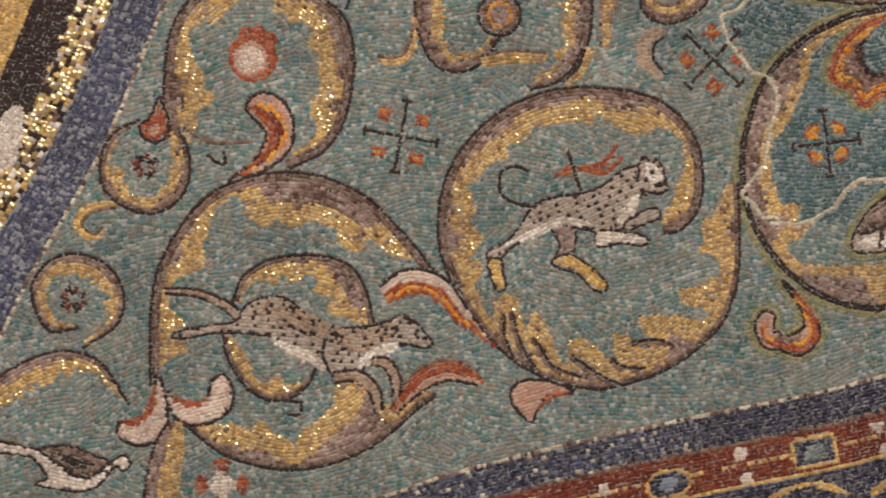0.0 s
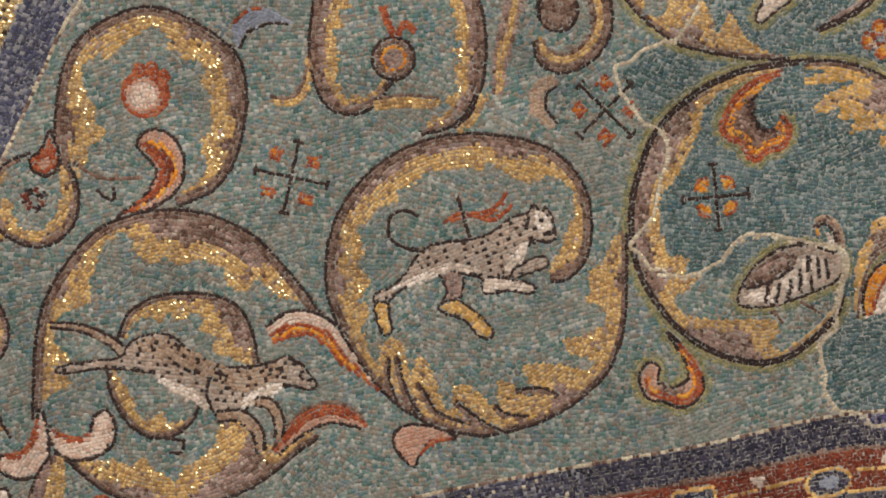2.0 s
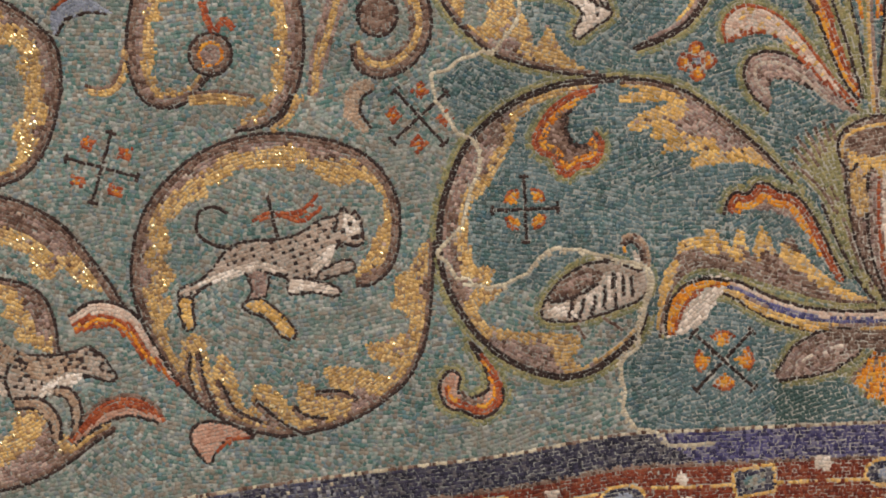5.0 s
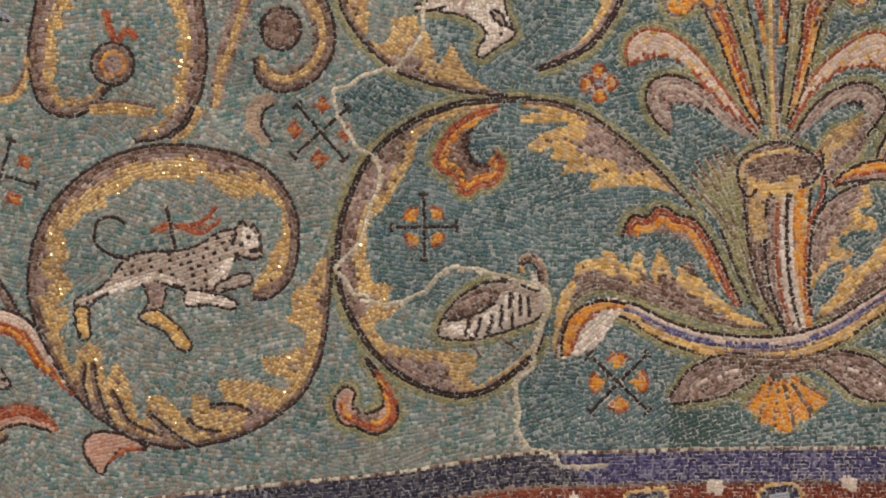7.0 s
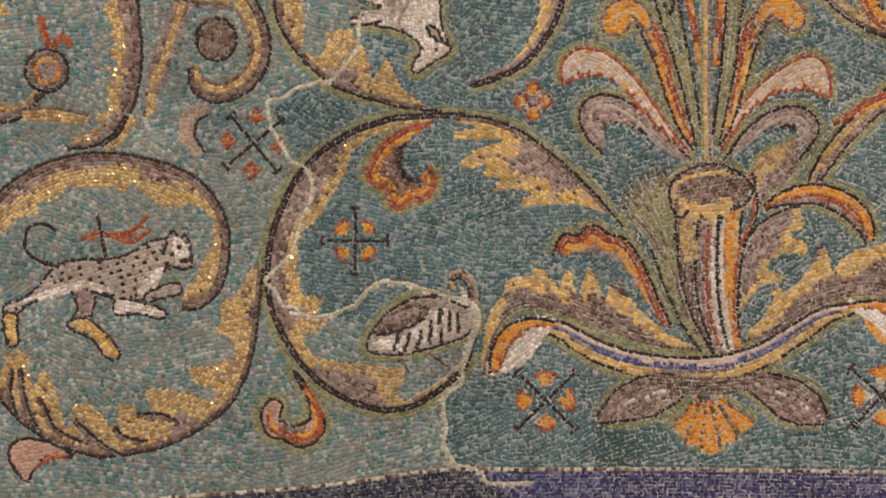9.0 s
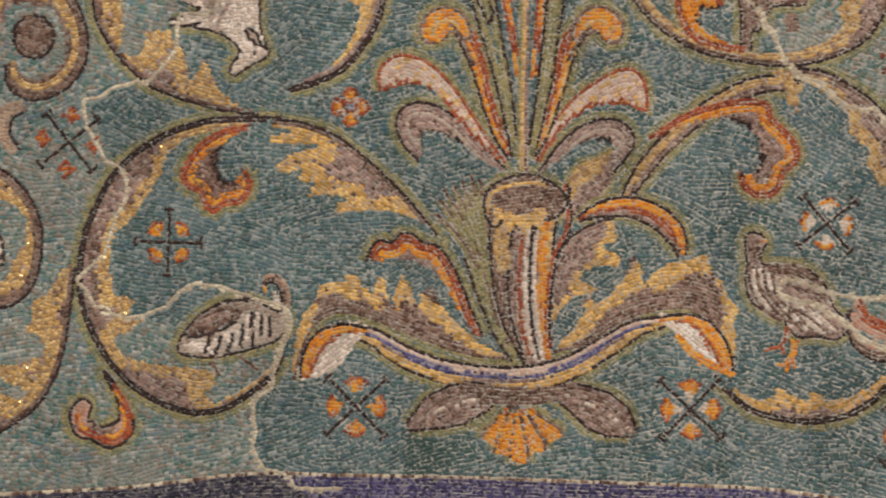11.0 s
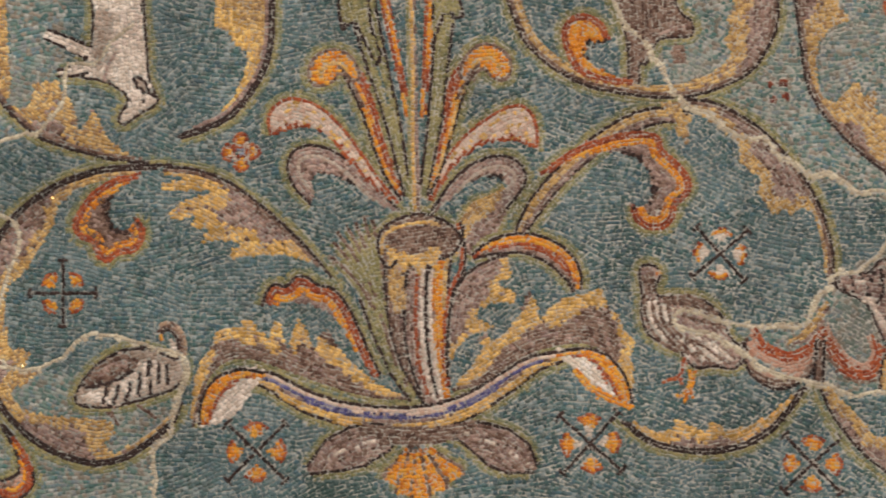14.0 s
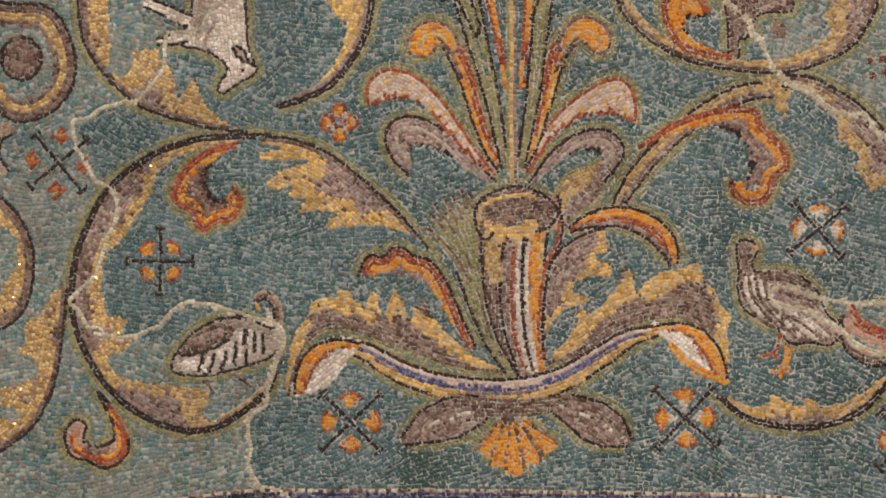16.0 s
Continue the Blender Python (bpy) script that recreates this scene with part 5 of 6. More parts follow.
ribbon("acanthus_plant", "dish_rim", "k o4 r2", [0.030, 0.045, 0.054, 0.045, 0.033, 0.015], [(0.324, -0.331), (0.326, -0.273), (0.348, -0.221), (0.389, -0.187), (0.445, -0.174), (0.506, -0.183)])
patch("acanthus_plant", "dish_end", "", "w1", [(1.271, -0.101), (1.345, -0.088), (1.408, -0.102), (1.453, -0.145), (1.478, -0.197), (1.485, -0.244), (1.431, -0.228), (1.369, -0.196), (1.329, -0.148)])
ribbon("acanthus_plant", "dish_rim", "k o4 r2", [0.015, 0.030, 0.045, 0.054, 0.048, 0.033], [(1.271, -0.101), (1.345, -0.088), (1.408, -0.102), (1.453, -0.145), (1.478, -0.197), (1.485, -0.244)])
ribbon("acanthus_plant", "dish_rim", "o1", [0.015, 0.019, 0.019, 0.015], [(1.329, -0.148), (1.369, -0.196), (1.431, -0.228), (1.482, -0.244)], centre=True)
ribbon("acanthus_plant", "base_leaf", "k m4 n1 m3 w1 m3 n1 m4 k", [0.030, 0.105, 0.120, 0.090, 0.027], [(0.624, -0.446), (0.695, -0.401), (0.754, -0.376), (0.822, -0.350), (0.866, -0.333)], centre=True, halo="v")
ribbon("acanthus_plant", "base_leaf", "k m4 n1 m3 w1 m3 n1 m4 k", [0.027, 0.090, 0.120, 0.105, 0.030], [(0.997, -0.326), (1.070, -0.338), (1.131, -0.366), (1.185, -0.393), (1.231, -0.421)], centre=True, halo="v")
ribbon("acanthus_plant", "base_band", "n1", [0.018, 0.045, 0.054, 0.045, 0.018], [(0.752, -0.323), (0.829, -0.339), (0.912, -0.344), (0.995, -0.331), (1.069, -0.303)], centre=True)
ribbon("acanthus_plant", "orange_petal", "n2 o7 n1", [0.016, 0.040, 0.060, 0.050], [(0.892, -0.377), (0.869, -0.424), (0.853, -0.455), (0.846, -0.472)], centre=True, halo="v")
ribbon("acanthus_plant", "orange_petal", "n2 o7 n1", [0.016, 0.040, 0.060, 0.050], [(0.904, -0.376), (0.895, -0.438), (0.889, -0.478), (0.887, -0.500)], centre=True, halo="v")
ribbon("acanthus_plant", "orange_petal", "n2 o7 n1", [0.016, 0.040, 0.060, 0.050], [(0.917, -0.376), (0.923, -0.449), (0.928, -0.496), (0.930, -0.522)], centre=True, halo="v")
ribbon("acanthus_plant", "orange_petal", "n2 o7 n1", [0.016, 0.040, 0.060, 0.050], [(0.932, -0.375), (0.955, -0.433), (0.971, -0.469), (0.978, -0.490)], centre=True, halo="v")
ribbon("acanthus_plant", "orange_petal", "n2 o7 n1", [0.016, 0.040, 0.060, 0.050], [(0.946, -0.375), (0.985, -0.413), (1.012, -0.437), (1.024, -0.451)], centre=True, halo="v")
frond("acanthus_plant", "grey_stalk", [(0.608, 0.267), (0.561, 0.311), (0.538, 0.367), (0.551, 0.413), (0.596, 0.435), (0.656, 0.426), (0.718, 0.389), (0.780, 0.330), (0.853, 0.265)], [(0.608, 0.267), (0.616, 0.303), (0.606, 0.337), (0.623, 0.357), (0.674, 0.352), (0.735, 0.315), (0.789, 0.278), (0.850, 0.254)], "kmmf", "m", "k", 0.0095, halo="v")
frond("acanthus_plant", "grey_stalk", [(0.929, 0.269), (0.982, 0.349), (1.033, 0.396), (1.085, 0.420), (1.140, 0.419), (1.178, 0.388), (1.185, 0.348), (1.158, 0.303), (1.132, 0.269)], [(0.940, 0.259), (1.006, 0.321), (1.064, 0.360), (1.109, 0.363), (1.132, 0.336), (1.132, 0.269)], "kmmf", "m", "k", 0.0095, halo="v")
frond("acanthus_plant", "pink_stalk", [(0.489, 0.452), (0.483, 0.510), (0.517, 0.549), (0.562, 0.559), (0.623, 0.539), (0.685, 0.487), (0.740, 0.420), (0.795, 0.345), (0.847, 0.284)], [(0.489, 0.452), (0.534, 0.470), (0.594, 0.482), (0.640, 0.462), (0.695, 0.405), (0.757, 0.337), (0.837, 0.278)], "r", "P", "r", 0.0135, body2="y", halo="v")
frond("acanthus_plant", "pink_stalk", [(0.919, 0.295), (0.951, 0.384), (1.001, 0.460), (1.060, 0.514), (1.118, 0.550), (1.162, 0.558), (1.196, 0.532), (1.212, 0.479), (1.211, 0.437)], [(0.932, 0.286), (0.982, 0.374), (1.032, 0.428), (1.084, 0.456), (1.151, 0.460), (1.211, 0.437)], "r", "P", "r", 0.0135, body2="y", halo="v")
ribbon("acanthus_plant", "knob_stalk", "k o3 r4", [0.018, 0.033, 0.039, 0.045, 0.054, 0.051], [(0.854, 0.292), (0.816, 0.358), (0.781, 0.448), (0.753, 0.531), (0.722, 0.601), (0.693, 0.645)], centre=True, halo="v")
patch("acanthus_plant", "knob", "n1", "o1", [(0.601, 0.596), (0.589, 0.630), (0.607, 0.669), (0.653, 0.689), (0.701, 0.673), (0.727, 0.622), (0.704, 0.603), (0.687, 0.621), (0.667, 0.626), (0.658, 0.607), (0.635, 0.593)], halo="v")
ribbon("acanthus_plant", "knob_vein", "y1", [0.011, 0.013, 0.012], [(0.621, 0.618), (0.635, 0.646), (0.670, 0.653), (0.701, 0.630)], centre=True)
ribbon("acanthus_plant", "knob_vein", "n1", [0.009, 0.012, 0.011], [(0.741, 0.538), (0.704, 0.609), (0.670, 0.647)], centre=True)
ribbon("acanthus_plant", "knob_stalk", "r4 o2 y1 k", [0.018, 0.033, 0.039, 0.045, 0.054, 0.051], [(0.915, 0.302), (0.941, 0.371), (0.957, 0.444), (0.978, 0.540), (0.994, 0.615), (1.021, 0.666)], centre=True, halo="v")
patch("acanthus_plant", "knob", "n1", "o1", [(1.125, 0.633), (1.128, 0.675), (1.097, 0.707), (1.052, 0.716), (1.014, 0.689), (0.994, 0.636), (1.018, 0.616), (1.036, 0.638), (1.058, 0.653), (1.076, 0.634), (1.102, 0.621)], halo="v")
ribbon("acanthus_plant", "knob_vein", "y1", [0.011, 0.013, 0.012], [(1.105, 0.647), (1.084, 0.673), (1.051, 0.678), (1.025, 0.650)], centre=True)
ribbon("acanthus_plant", "knob_vein", "n1", [0.009, 0.012, 0.011], [(0.987, 0.563), (1.017, 0.628), (1.048, 0.666)], centre=True)
ribbon("acanthus_plant", "green_stalk", "k v3", [0.015, 0.024, 0.027, 0.036], [(0.861, 0.299), (0.809, 0.495), (0.739, 0.690), (0.682, 0.869)], centre=True)
ribbon("acanthus_plant", "green_stalk", "v3 k", [0.015, 0.022, 0.027, 0.033], [(0.871, 0.315), (0.837, 0.481), (0.782, 0.691), (0.736, 0.871)], centre=True)
ribbon("acanthus_plant", "green_stalk", "v3 k", [0.015, 0.024, 0.027, 0.036], [(0.915, 0.302), (0.942, 0.501), (0.956, 0.698), (0.968, 0.880)], centre=True)
ribbon("acanthus_plant", "green_stalk", "k v3", [0.015, 0.021, 0.024, 0.030], [(0.901, 0.316), (0.919, 0.485), (0.929, 0.697), (0.932, 0.879)], centre=True)
patch("acanthus_plant", "stalk_leaf", "k1", "v1", [(0.662, 0.884), (0.665, 0.793), (0.676, 0.742), (0.697, 0.761), (0.712, 0.762), (0.736, 0.717), (0.774, 0.648), (0.782, 0.683), (0.753, 0.751), (0.743, 0.826), (0.748, 0.887)], rounded=False)
patch("acanthus_plant", "stalk_leaf", "k1", "v1", [(0.915, 0.892), (0.917, 0.786), (0.907, 0.687), (0.928, 0.738), (0.945, 0.791), (0.961, 0.799), (0.980, 0.782), (0.998, 0.791), (0.987, 0.833), (0.997, 0.894)], rounded=False)
ribbon("acanthus_plant", "red_stalk", "r2 o3 r2", [0.012, 0.021, 0.027], [(0.863, 0.505), (0.828, 0.663), (0.772, 0.872)], centre=True)
ribbon("acanthus_plant", "red_stalk", "r2 o3 r2", [0.012, 0.021, 0.024], [(0.899, 0.514), (0.904, 0.666), (0.905, 0.878)], centre=True)
ribbon("acanthus_plant", "middle_stalk", "v1 y1 m1", [0.033, 0.030, 0.024, 0.024], [(0.890, 0.263), (0.878, 0.422), (0.868, 0.604), (0.851, 0.876)], centre=True)
cross("orange_cross#1", (0.484, -0.399), 0.111, 47, "o", "r", bars=True, group="cross ornaments")
cross("red_cross#3", (1.374, -0.346), 0.111, 50, "o", "W", bars=True, group="cross ornaments")
cross("red_cross#4", (1.699, 0.173), 0.096, 43, "w", "r", bars=True, group="cross ornaments")
cross("orange_cross#2", (1.953, -0.379), 0.105, 45, "o", "r", bars=True, group="cross ornaments")
disc("small_rosette", "petal", "r1", "o1", (0.447, 0.408), (0.017, 0.020), 0, group="rosettes")
disc("small_rosette", "petal", "r1", "o1", (0.417, 0.375), (0.017, 0.020), 0)
disc("small_rosette", "petal", "r1", "o1", (0.384, 0.405), (0.017, 0.020), 0)
disc("small_rosette", "petal", "r1", "o1", (0.414, 0.437), (0.017, 0.020), 0)
disc("small_rosette", "white_petal", "", "w1", (0.433, 0.390), (0.009, 0.009), 0)
disc("small_rosette", "white_petal", "", "w1", (0.400, 0.389), (0.009, 0.009), 0)
disc("small_rosette", "white_petal", "", "w1", (0.398, 0.422), (0.009, 0.009), 0)
disc("small_rosette", "white_petal", "", "w1", (0.431, 0.424), (0.009, 0.009), 0)
disc("small_rosette", "heart", "", "s1", (0.416, 0.406), (0.010, 0.010), 0)
disc("small_rosette#1", "petal", "r1", "o1", (2.194, 0.815), (0.023, 0.026), 0, group="rosettes")
disc("small_rosette#1", "petal", "r1", "o1", (2.145, 0.788), (0.023, 0.026), 0)
disc("small_rosette#1", "petal", "r1", "o1", (2.118, 0.841), (0.023, 0.026), 0)
disc("small_rosette#1", "petal", "r1", "o1", (2.167, 0.867), (0.023, 0.026), 0)
disc("small_rosette#1", "white_petal", "", "w1", (2.171, 0.800), (0.013, 0.013), 0)
disc("small_rosette#1", "white_petal", "", "w1", (2.130, 0.814), (0.013, 0.013), 0)
disc("small_rosette#1", "white_petal", "", "w1", (2.142, 0.856), (0.013, 0.013), 0)
disc("small_rosette#1", "white_petal", "", "w1", (2.183, 0.842), (0.013, 0.013), 0)
disc("small_rosette#1", "heart", "", "s1", (2.156, 0.828), (0.014, 0.014), 0)
cross("red_rosette#2", (1.832, 0.611), 0.039, 10, "R", "", group="red rosettes")
frond("arched_leaf", "frond", [(0.493, 0.881), (0.496, 0.715), (0.480, 0.631), (0.443, 0.561), (0.393, 0.498), (0.319, 0.456), (0.249, 0.433)], [(0.337, 0.874), (0.333, 0.738), (0.375, 0.724), (0.391, 0.695), (0.425, 0.678), (0.417, 0.620), (0.397, 0.559), (0.347, 0.503), (0.295, 0.475), (0.246, 0.449)], "kkm", "g", "y", 0.03, halo="v")
patch("white_figure", "shape", "k1", "w1", [(-0.018, 0.922), (0.005, 0.779), (0.005, 0.681), (-0.006, 0.643), (-0.045, 0.616), (-0.066, 0.597), (-0.010, 0.592), (0.044, 0.583), (0.083, 0.564), (0.109, 0.539), (0.096, 0.509), (0.085, 0.479), (0.102, 0.472), (0.141, 0.500), (0.184, 0.529), (0.177, 0.564), (0.161, 0.601), (0.154, 0.669), (0.142, 0.783), (0.119, 0.925)], halo="v", group="pale figures")
ribbon("white_figure", "shape", "f1", [0.05, 0.05, 0.02], [(0.036, 0.772), (0.033, 0.666), (0.020, 0.613)], centre=True)
ribbon("white_figure", "shape", "k w1 k", [0.034, 0.04, 0.042], [(-0.119, 0.705), (-0.058, 0.682), (0.004, 0.658)], centre=True)
ribbon("white_figure", "shape", "k w1 k", [0.026, 0.036, 0.04], [(-0.086, 0.600), (-0.045, 0.607), (0.000, 0.620)], centre=True)
ribbon("white_figure", "shape", "m1", [0.011, 0.011], [(0.044, 0.583), (0.049, 0.621), (0.072, 0.660)], centre=True)
ribbon("white_figure", "shape", "k f1 k", [0.02, 0.034, 0.02], [(0.123, 0.599), (0.142, 0.581), (0.160, 0.557)], centre=True)
ribbon("white_figure", "shape", "k1", [0.013, 0.013], [(0.144, 0.531), (0.155, 0.533)], centre=True)
ribbon("white_figure", "shape", "k1", [0.012, 0.014], [(0.163, 0.560), (0.191, 0.540)], centre=True)
patch("dark_wing_figure", "shape", "k1", "n1", [(1.383, 0.902), (1.516, 0.907), (1.568, 0.818), (1.599, 0.792), (1.598, 0.753), (1.519, 0.741), (1.487, 0.677), (1.469, 0.672), (1.469, 0.622), (1.445, 0.621), (1.433, 0.738)], halo="v", group="pale figures")
ribbon("dark_wing_figure", "shape", "n1", [0.05, 0.052], [(1.554, 0.700), (1.589, 0.702)], centre=True)
ribbon("dark_wing_figure", "shape", "m1", [0.012, 0.014], [(1.517, 0.756), (1.594, 0.783)], centre=True)
frond("right_scroll", "frond", [(1.823, 0.932), (1.828, 0.797), (1.812, 0.737), (1.772, 0.668), (1.716, 0.628), (1.636, 0.595), (1.548, 0.582), (1.444, 0.588), (1.339, 0.606), (1.247, 0.648), (1.168, 0.713), (1.135, 0.772), (1.104, 0.847), (1.083, 0.906)], [(1.695, 0.928), (1.715, 0.823), (1.689, 0.800), (1.708, 0.771), (1.677, 0.739), (1.711, 0.718), (1.691, 0.680), (1.648, 0.651), (1.590, 0.626), (1.487, 0.615), (1.382, 0.626), (1.291, 0.660), (1.219, 0.712), (1.173, 0.774), (1.150, 0.833), (1.131, 0.908)], "kn", "m", "g", 0.04, halo="v")
frond("right_scroll", "orange_curl", [(1.454, 0.614), (1.375, 0.621), (1.307, 0.649), (1.271, 0.702), (1.259, 0.754), (1.277, 0.793), (1.321, 0.807), (1.367, 0.784), (1.391, 0.743)], [(1.454, 0.630), (1.396, 0.643), (1.347, 0.667), (1.323, 0.704), (1.335, 0.735), (1.368, 0.721), (1.391, 0.743)], "rro", "o", "k", 0.009, halo="v")
frond("right_scroll", "hanging_leaf", [(1.577, 0.590), (1.666, 0.581), (1.742, 0.546), (1.802, 0.507), (1.864, 0.445), (1.918, 0.376), (1.958, 0.305), (1.983, 0.231), (1.996, 0.171), (1.996, 0.095)], [(1.578, 0.570), (1.647, 0.535), (1.700, 0.499), (1.731, 0.470), (1.745, 0.418), (1.771, 0.396), (1.797, 0.374), (1.791, 0.329), (1.819, 0.307), (1.828, 0.279), (1.856, 0.301), (1.875, 0.281), (1.907, 0.303), (1.937, 0.289), (1.954, 0.229), (1.967, 0.170), (1.979, 0.095)], "kn", "m", "g", 0.032, halo="v")
patch("right_scroll", "gold_tuft", "", "g1", [(1.526, 0.576), (1.566, 0.524), (1.580, 0.484), (1.607, 0.465), (1.599, 0.510), (1.613, 0.533), (1.587, 0.548), (1.590, 0.575)], rounded=False)
frond("outer_scroll", "frond", [(1.855, 0.933), (1.865, 0.828), (1.881, 0.739), (1.897, 0.649), (1.930, 0.575), (1.984, 0.509), (2.053, 0.444), (2.142, 0.380), (2.242, 0.339), (2.345, 0.313)], [(1.968, 0.936), (1.981, 0.839), (2.013, 0.803), (1.955, 0.779), (1.929, 0.740), (1.928, 0.665), (1.943, 0.606), (1.977, 0.574), (1.998, 0.608), (2.015, 0.623), (2.038, 0.642), (2.052, 0.597), (2.086, 0.614), (2.083, 0.558), (2.115, 0.552), (2.118, 0.514), (2.138, 0.459), (2.148, 0.500), (2.165, 0.508), (2.194, 0.518), (2.202, 0.477), (2.244, 0.484), (2.337, 0.484)], "kn", "m", "g", 0.06)
frond("low_crescent", "frond", [(1.442, -0.278), (1.499, -0.328), (1.559, -0.355), (1.663, -0.367), (1.751, -0.354), (1.823, -0.320), (1.887, -0.257), (1.938, -0.176)], [(1.442, -0.278), (1.498, -0.290), (1.550, -0.310), (1.594, -0.301), (1.598, -0.267), (1.631, -0.291), (1.676, -0.306), (1.687, -0.278), (1.734, -0.297), (1.785, -0.284), (1.843, -0.251), (1.892, -0.203), (1.927, -0.167)], "kk", "m", "y", 0.03, halo="v")
frond("low_leaf", "frond", [(1.952, -0.175), (1.981, -0.240), (2.019, -0.298), (2.071, -0.356), (2.145, -0.412), (2.232, -0.455), (2.347, -0.487)], [(1.985, -0.164), (2.023, -0.205), (2.083, -0.262), (2.105, -0.298), (2.156, -0.303), (2.171, -0.340), (2.243, -0.347), (2.371, -0.355)], "dk", "m", "g", 0.034, halo="v")
patch("striped_figure#1", "shape", "k1", "m1", [(1.489, 0.116), (1.507, 0.138), (1.537, 0.129), (1.544, 0.106), (1.533, 0.082), (1.540, 0.055), (1.588, 0.058), (1.635, 0.056), (1.677, 0.036), (1.711, -0.000), (1.732, -0.049), (1.767, -0.081), (1.766, -0.114), (1.736, -0.134), (1.699, -0.129), (1.640, -0.132), (1.606, -0.097), (1.556, -0.075), (1.518, -0.047), (1.498, -0.002), (1.498, 0.059)], halo="v", group="pale figures")
ribbon("striped_figure#1", "shape", "w1", [0.012, 0.018, 0.012], [(1.514, 0.052), (1.522, -0.009), (1.555, -0.057), (1.601, -0.085)], centre=True)
ribbon("striped_figure#1", "shape", "w1", [0.012, 0.018, 0.012], [(1.532, 0.042), (1.549, -0.015), (1.585, -0.059), (1.639, -0.105)], centre=True)
ribbon("striped_figure#1", "shape", "w1", [0.012, 0.018, 0.012], [(1.550, 0.038), (1.570, -0.022), (1.615, -0.065), (1.669, -0.116)], centre=True)
ribbon("striped_figure#1", "shape", "w1", [0.012, 0.018, 0.012], [(1.589, -0.040), (1.645, -0.074), (1.705, -0.117)], centre=True)
ribbon("striped_figure#1", "shape", "w1", [0.012, 0.018, 0.012], [(1.629, -0.049), (1.682, -0.073), (1.739, -0.112)], centre=True)
ribbon("striped_figure#1", "shape", "n1", [0.011, 0.011], [(1.504, 0.059), (1.513, -0.009), (1.548, -0.064), (1.594, -0.092)], centre=True)
ribbon("striped_figure#1", "shape", "n1", [0.011, 0.011], [(1.523, 0.048), (1.537, -0.015), (1.572, -0.059), (1.624, -0.100)], centre=True)
ribbon("striped_figure#1", "shape", "n1", [0.011, 0.011], [(1.542, 0.042), (1.561, -0.023), (1.602, -0.067), (1.657, -0.119)], centre=True)
ribbon("striped_figure#1", "shape", "n1", [0.011, 0.011], [(1.566, 0.031), (1.581, -0.029), (1.630, -0.069), (1.686, -0.121)], centre=True)
ribbon("striped_figure#1", "shape", "n1", [0.011, 0.011], [(1.614, -0.054), (1.667, -0.079), (1.728, -0.122)], centre=True)
ribbon("striped_figure#1", "shape", "n1", [0.011, 0.011], [(1.589, 0.014), (1.634, -0.004), (1.709, -0.020)], centre=True)
ribbon("striped_figure#1", "shape", "n1", [0.02, 0.034, 0.03, 0.015], [(1.553, 0.043), (1.618, 0.043), (1.670, 0.021), (1.709, -0.011)], centre=True)
ribbon("striped_figure#1", "shape", "n1", [0.02, 0.03, 0.03], [(1.511, 0.117), (1.515, 0.090), (1.519, 0.060)], centre=True)
ribbon("striped_figure#1", "shape", "o1", [0.012, 0.011], [(1.532, 0.115), (1.549, 0.116)], centre=True)
ribbon("striped_figure#1", "shape", "o1", [0.018, 0.016, 0.013], [(1.638, -0.140), (1.631, -0.186), (1.601, -0.216)], centre=True)
ribbon("striped_figure#1", "shape", "o1", [0.013, 0.011], [(1.627, -0.190), (1.617, -0.227)], centre=True)
ribbon("striped_figure#1", "shape", "o1", [0.013, 0.011], [(1.630, -0.190), (1.640, -0.217)], centre=True)
ribbon("striped_figure#1", "shape", "r1", [0.013, 0.012], [(1.615, -0.106), (1.602, -0.157), (1.561, -0.174)], centre=True)
ribbon("striped_figure#1", "shape", "r1", [0.012, 0.011], [(1.602, -0.161), (1.609, -0.179)], centre=True)
ribbon("red_leaf_pair", "brown_cup", "p2 n2 k", [0.015, 0.04, 0.05, 0.04, 0.015], [(1.772, -0.050), (1.794, -0.128), (1.854, -0.162), (1.922, -0.142), (1.966, -0.072)], centre=True)
ribbon("red_leaf_pair", "red_leaf", "r4 p3", [0.018, 0.05, 0.056, 0.045, 0.015], [(1.791, -0.022), (1.817, -0.082), (1.888, -0.109), (1.948, -0.073), (1.972, -0.011)], centre=True)
ribbon("red_leaf_pair", "gold_leaf", "g2 m1", [0.012, 0.034, 0.015], [(1.884, -0.060), (1.936, -0.031), (1.981, 0.050)], centre=True)
ribbon("red_leaf_pair", "red_leaf", "p2 r4 n1", [0.018, 0.042, 0.056, 0.052, 0.045, 0.015], [(1.975, -0.011), (1.998, -0.073), (2.041, -0.123), (2.089, -0.129), (2.116, -0.083), (2.088, -0.033)], centre=True)
ribbon("red_leaf_pair", "stem", "k n1 k", [0.03, 0.03, 0.036], [(1.965, -0.049), (1.964, -0.102), (1.963, -0.165)], centre=True)
patch("brown_figure", "shape", "k1", "m1", [(1.999, 0.102), (2.013, 0.126), (2.082, 0.134), (2.106, 0.163), (2.152, 0.180), (2.201, 0.197), (2.251, 0.200), (2.350, 0.201), (2.361, -0.061), (2.258, -0.054), (2.190, -0.069), (2.151, -0.081), (2.129, -0.049), (2.108, -0.005), (2.085, 0.044), (2.056, 0.065), (2.008, 0.087)], spots=0.16, group="pale figures")
ribbon("brown_figure", "shape", "w1", [0.012, 0.02, 0.015], [(2.091, 0.048), (2.125, -0.001), (2.181, -0.059)], centre=True)
ribbon("brown_figure", "shape", "w1", [0.014, 0.014], [(2.054, 0.107), (2.074, 0.111)], centre=True)
ribbon("brown_figure", "shape", "k1", [0.011, 0.011], [(2.062, 0.119), (2.077, 0.117)], centre=True)
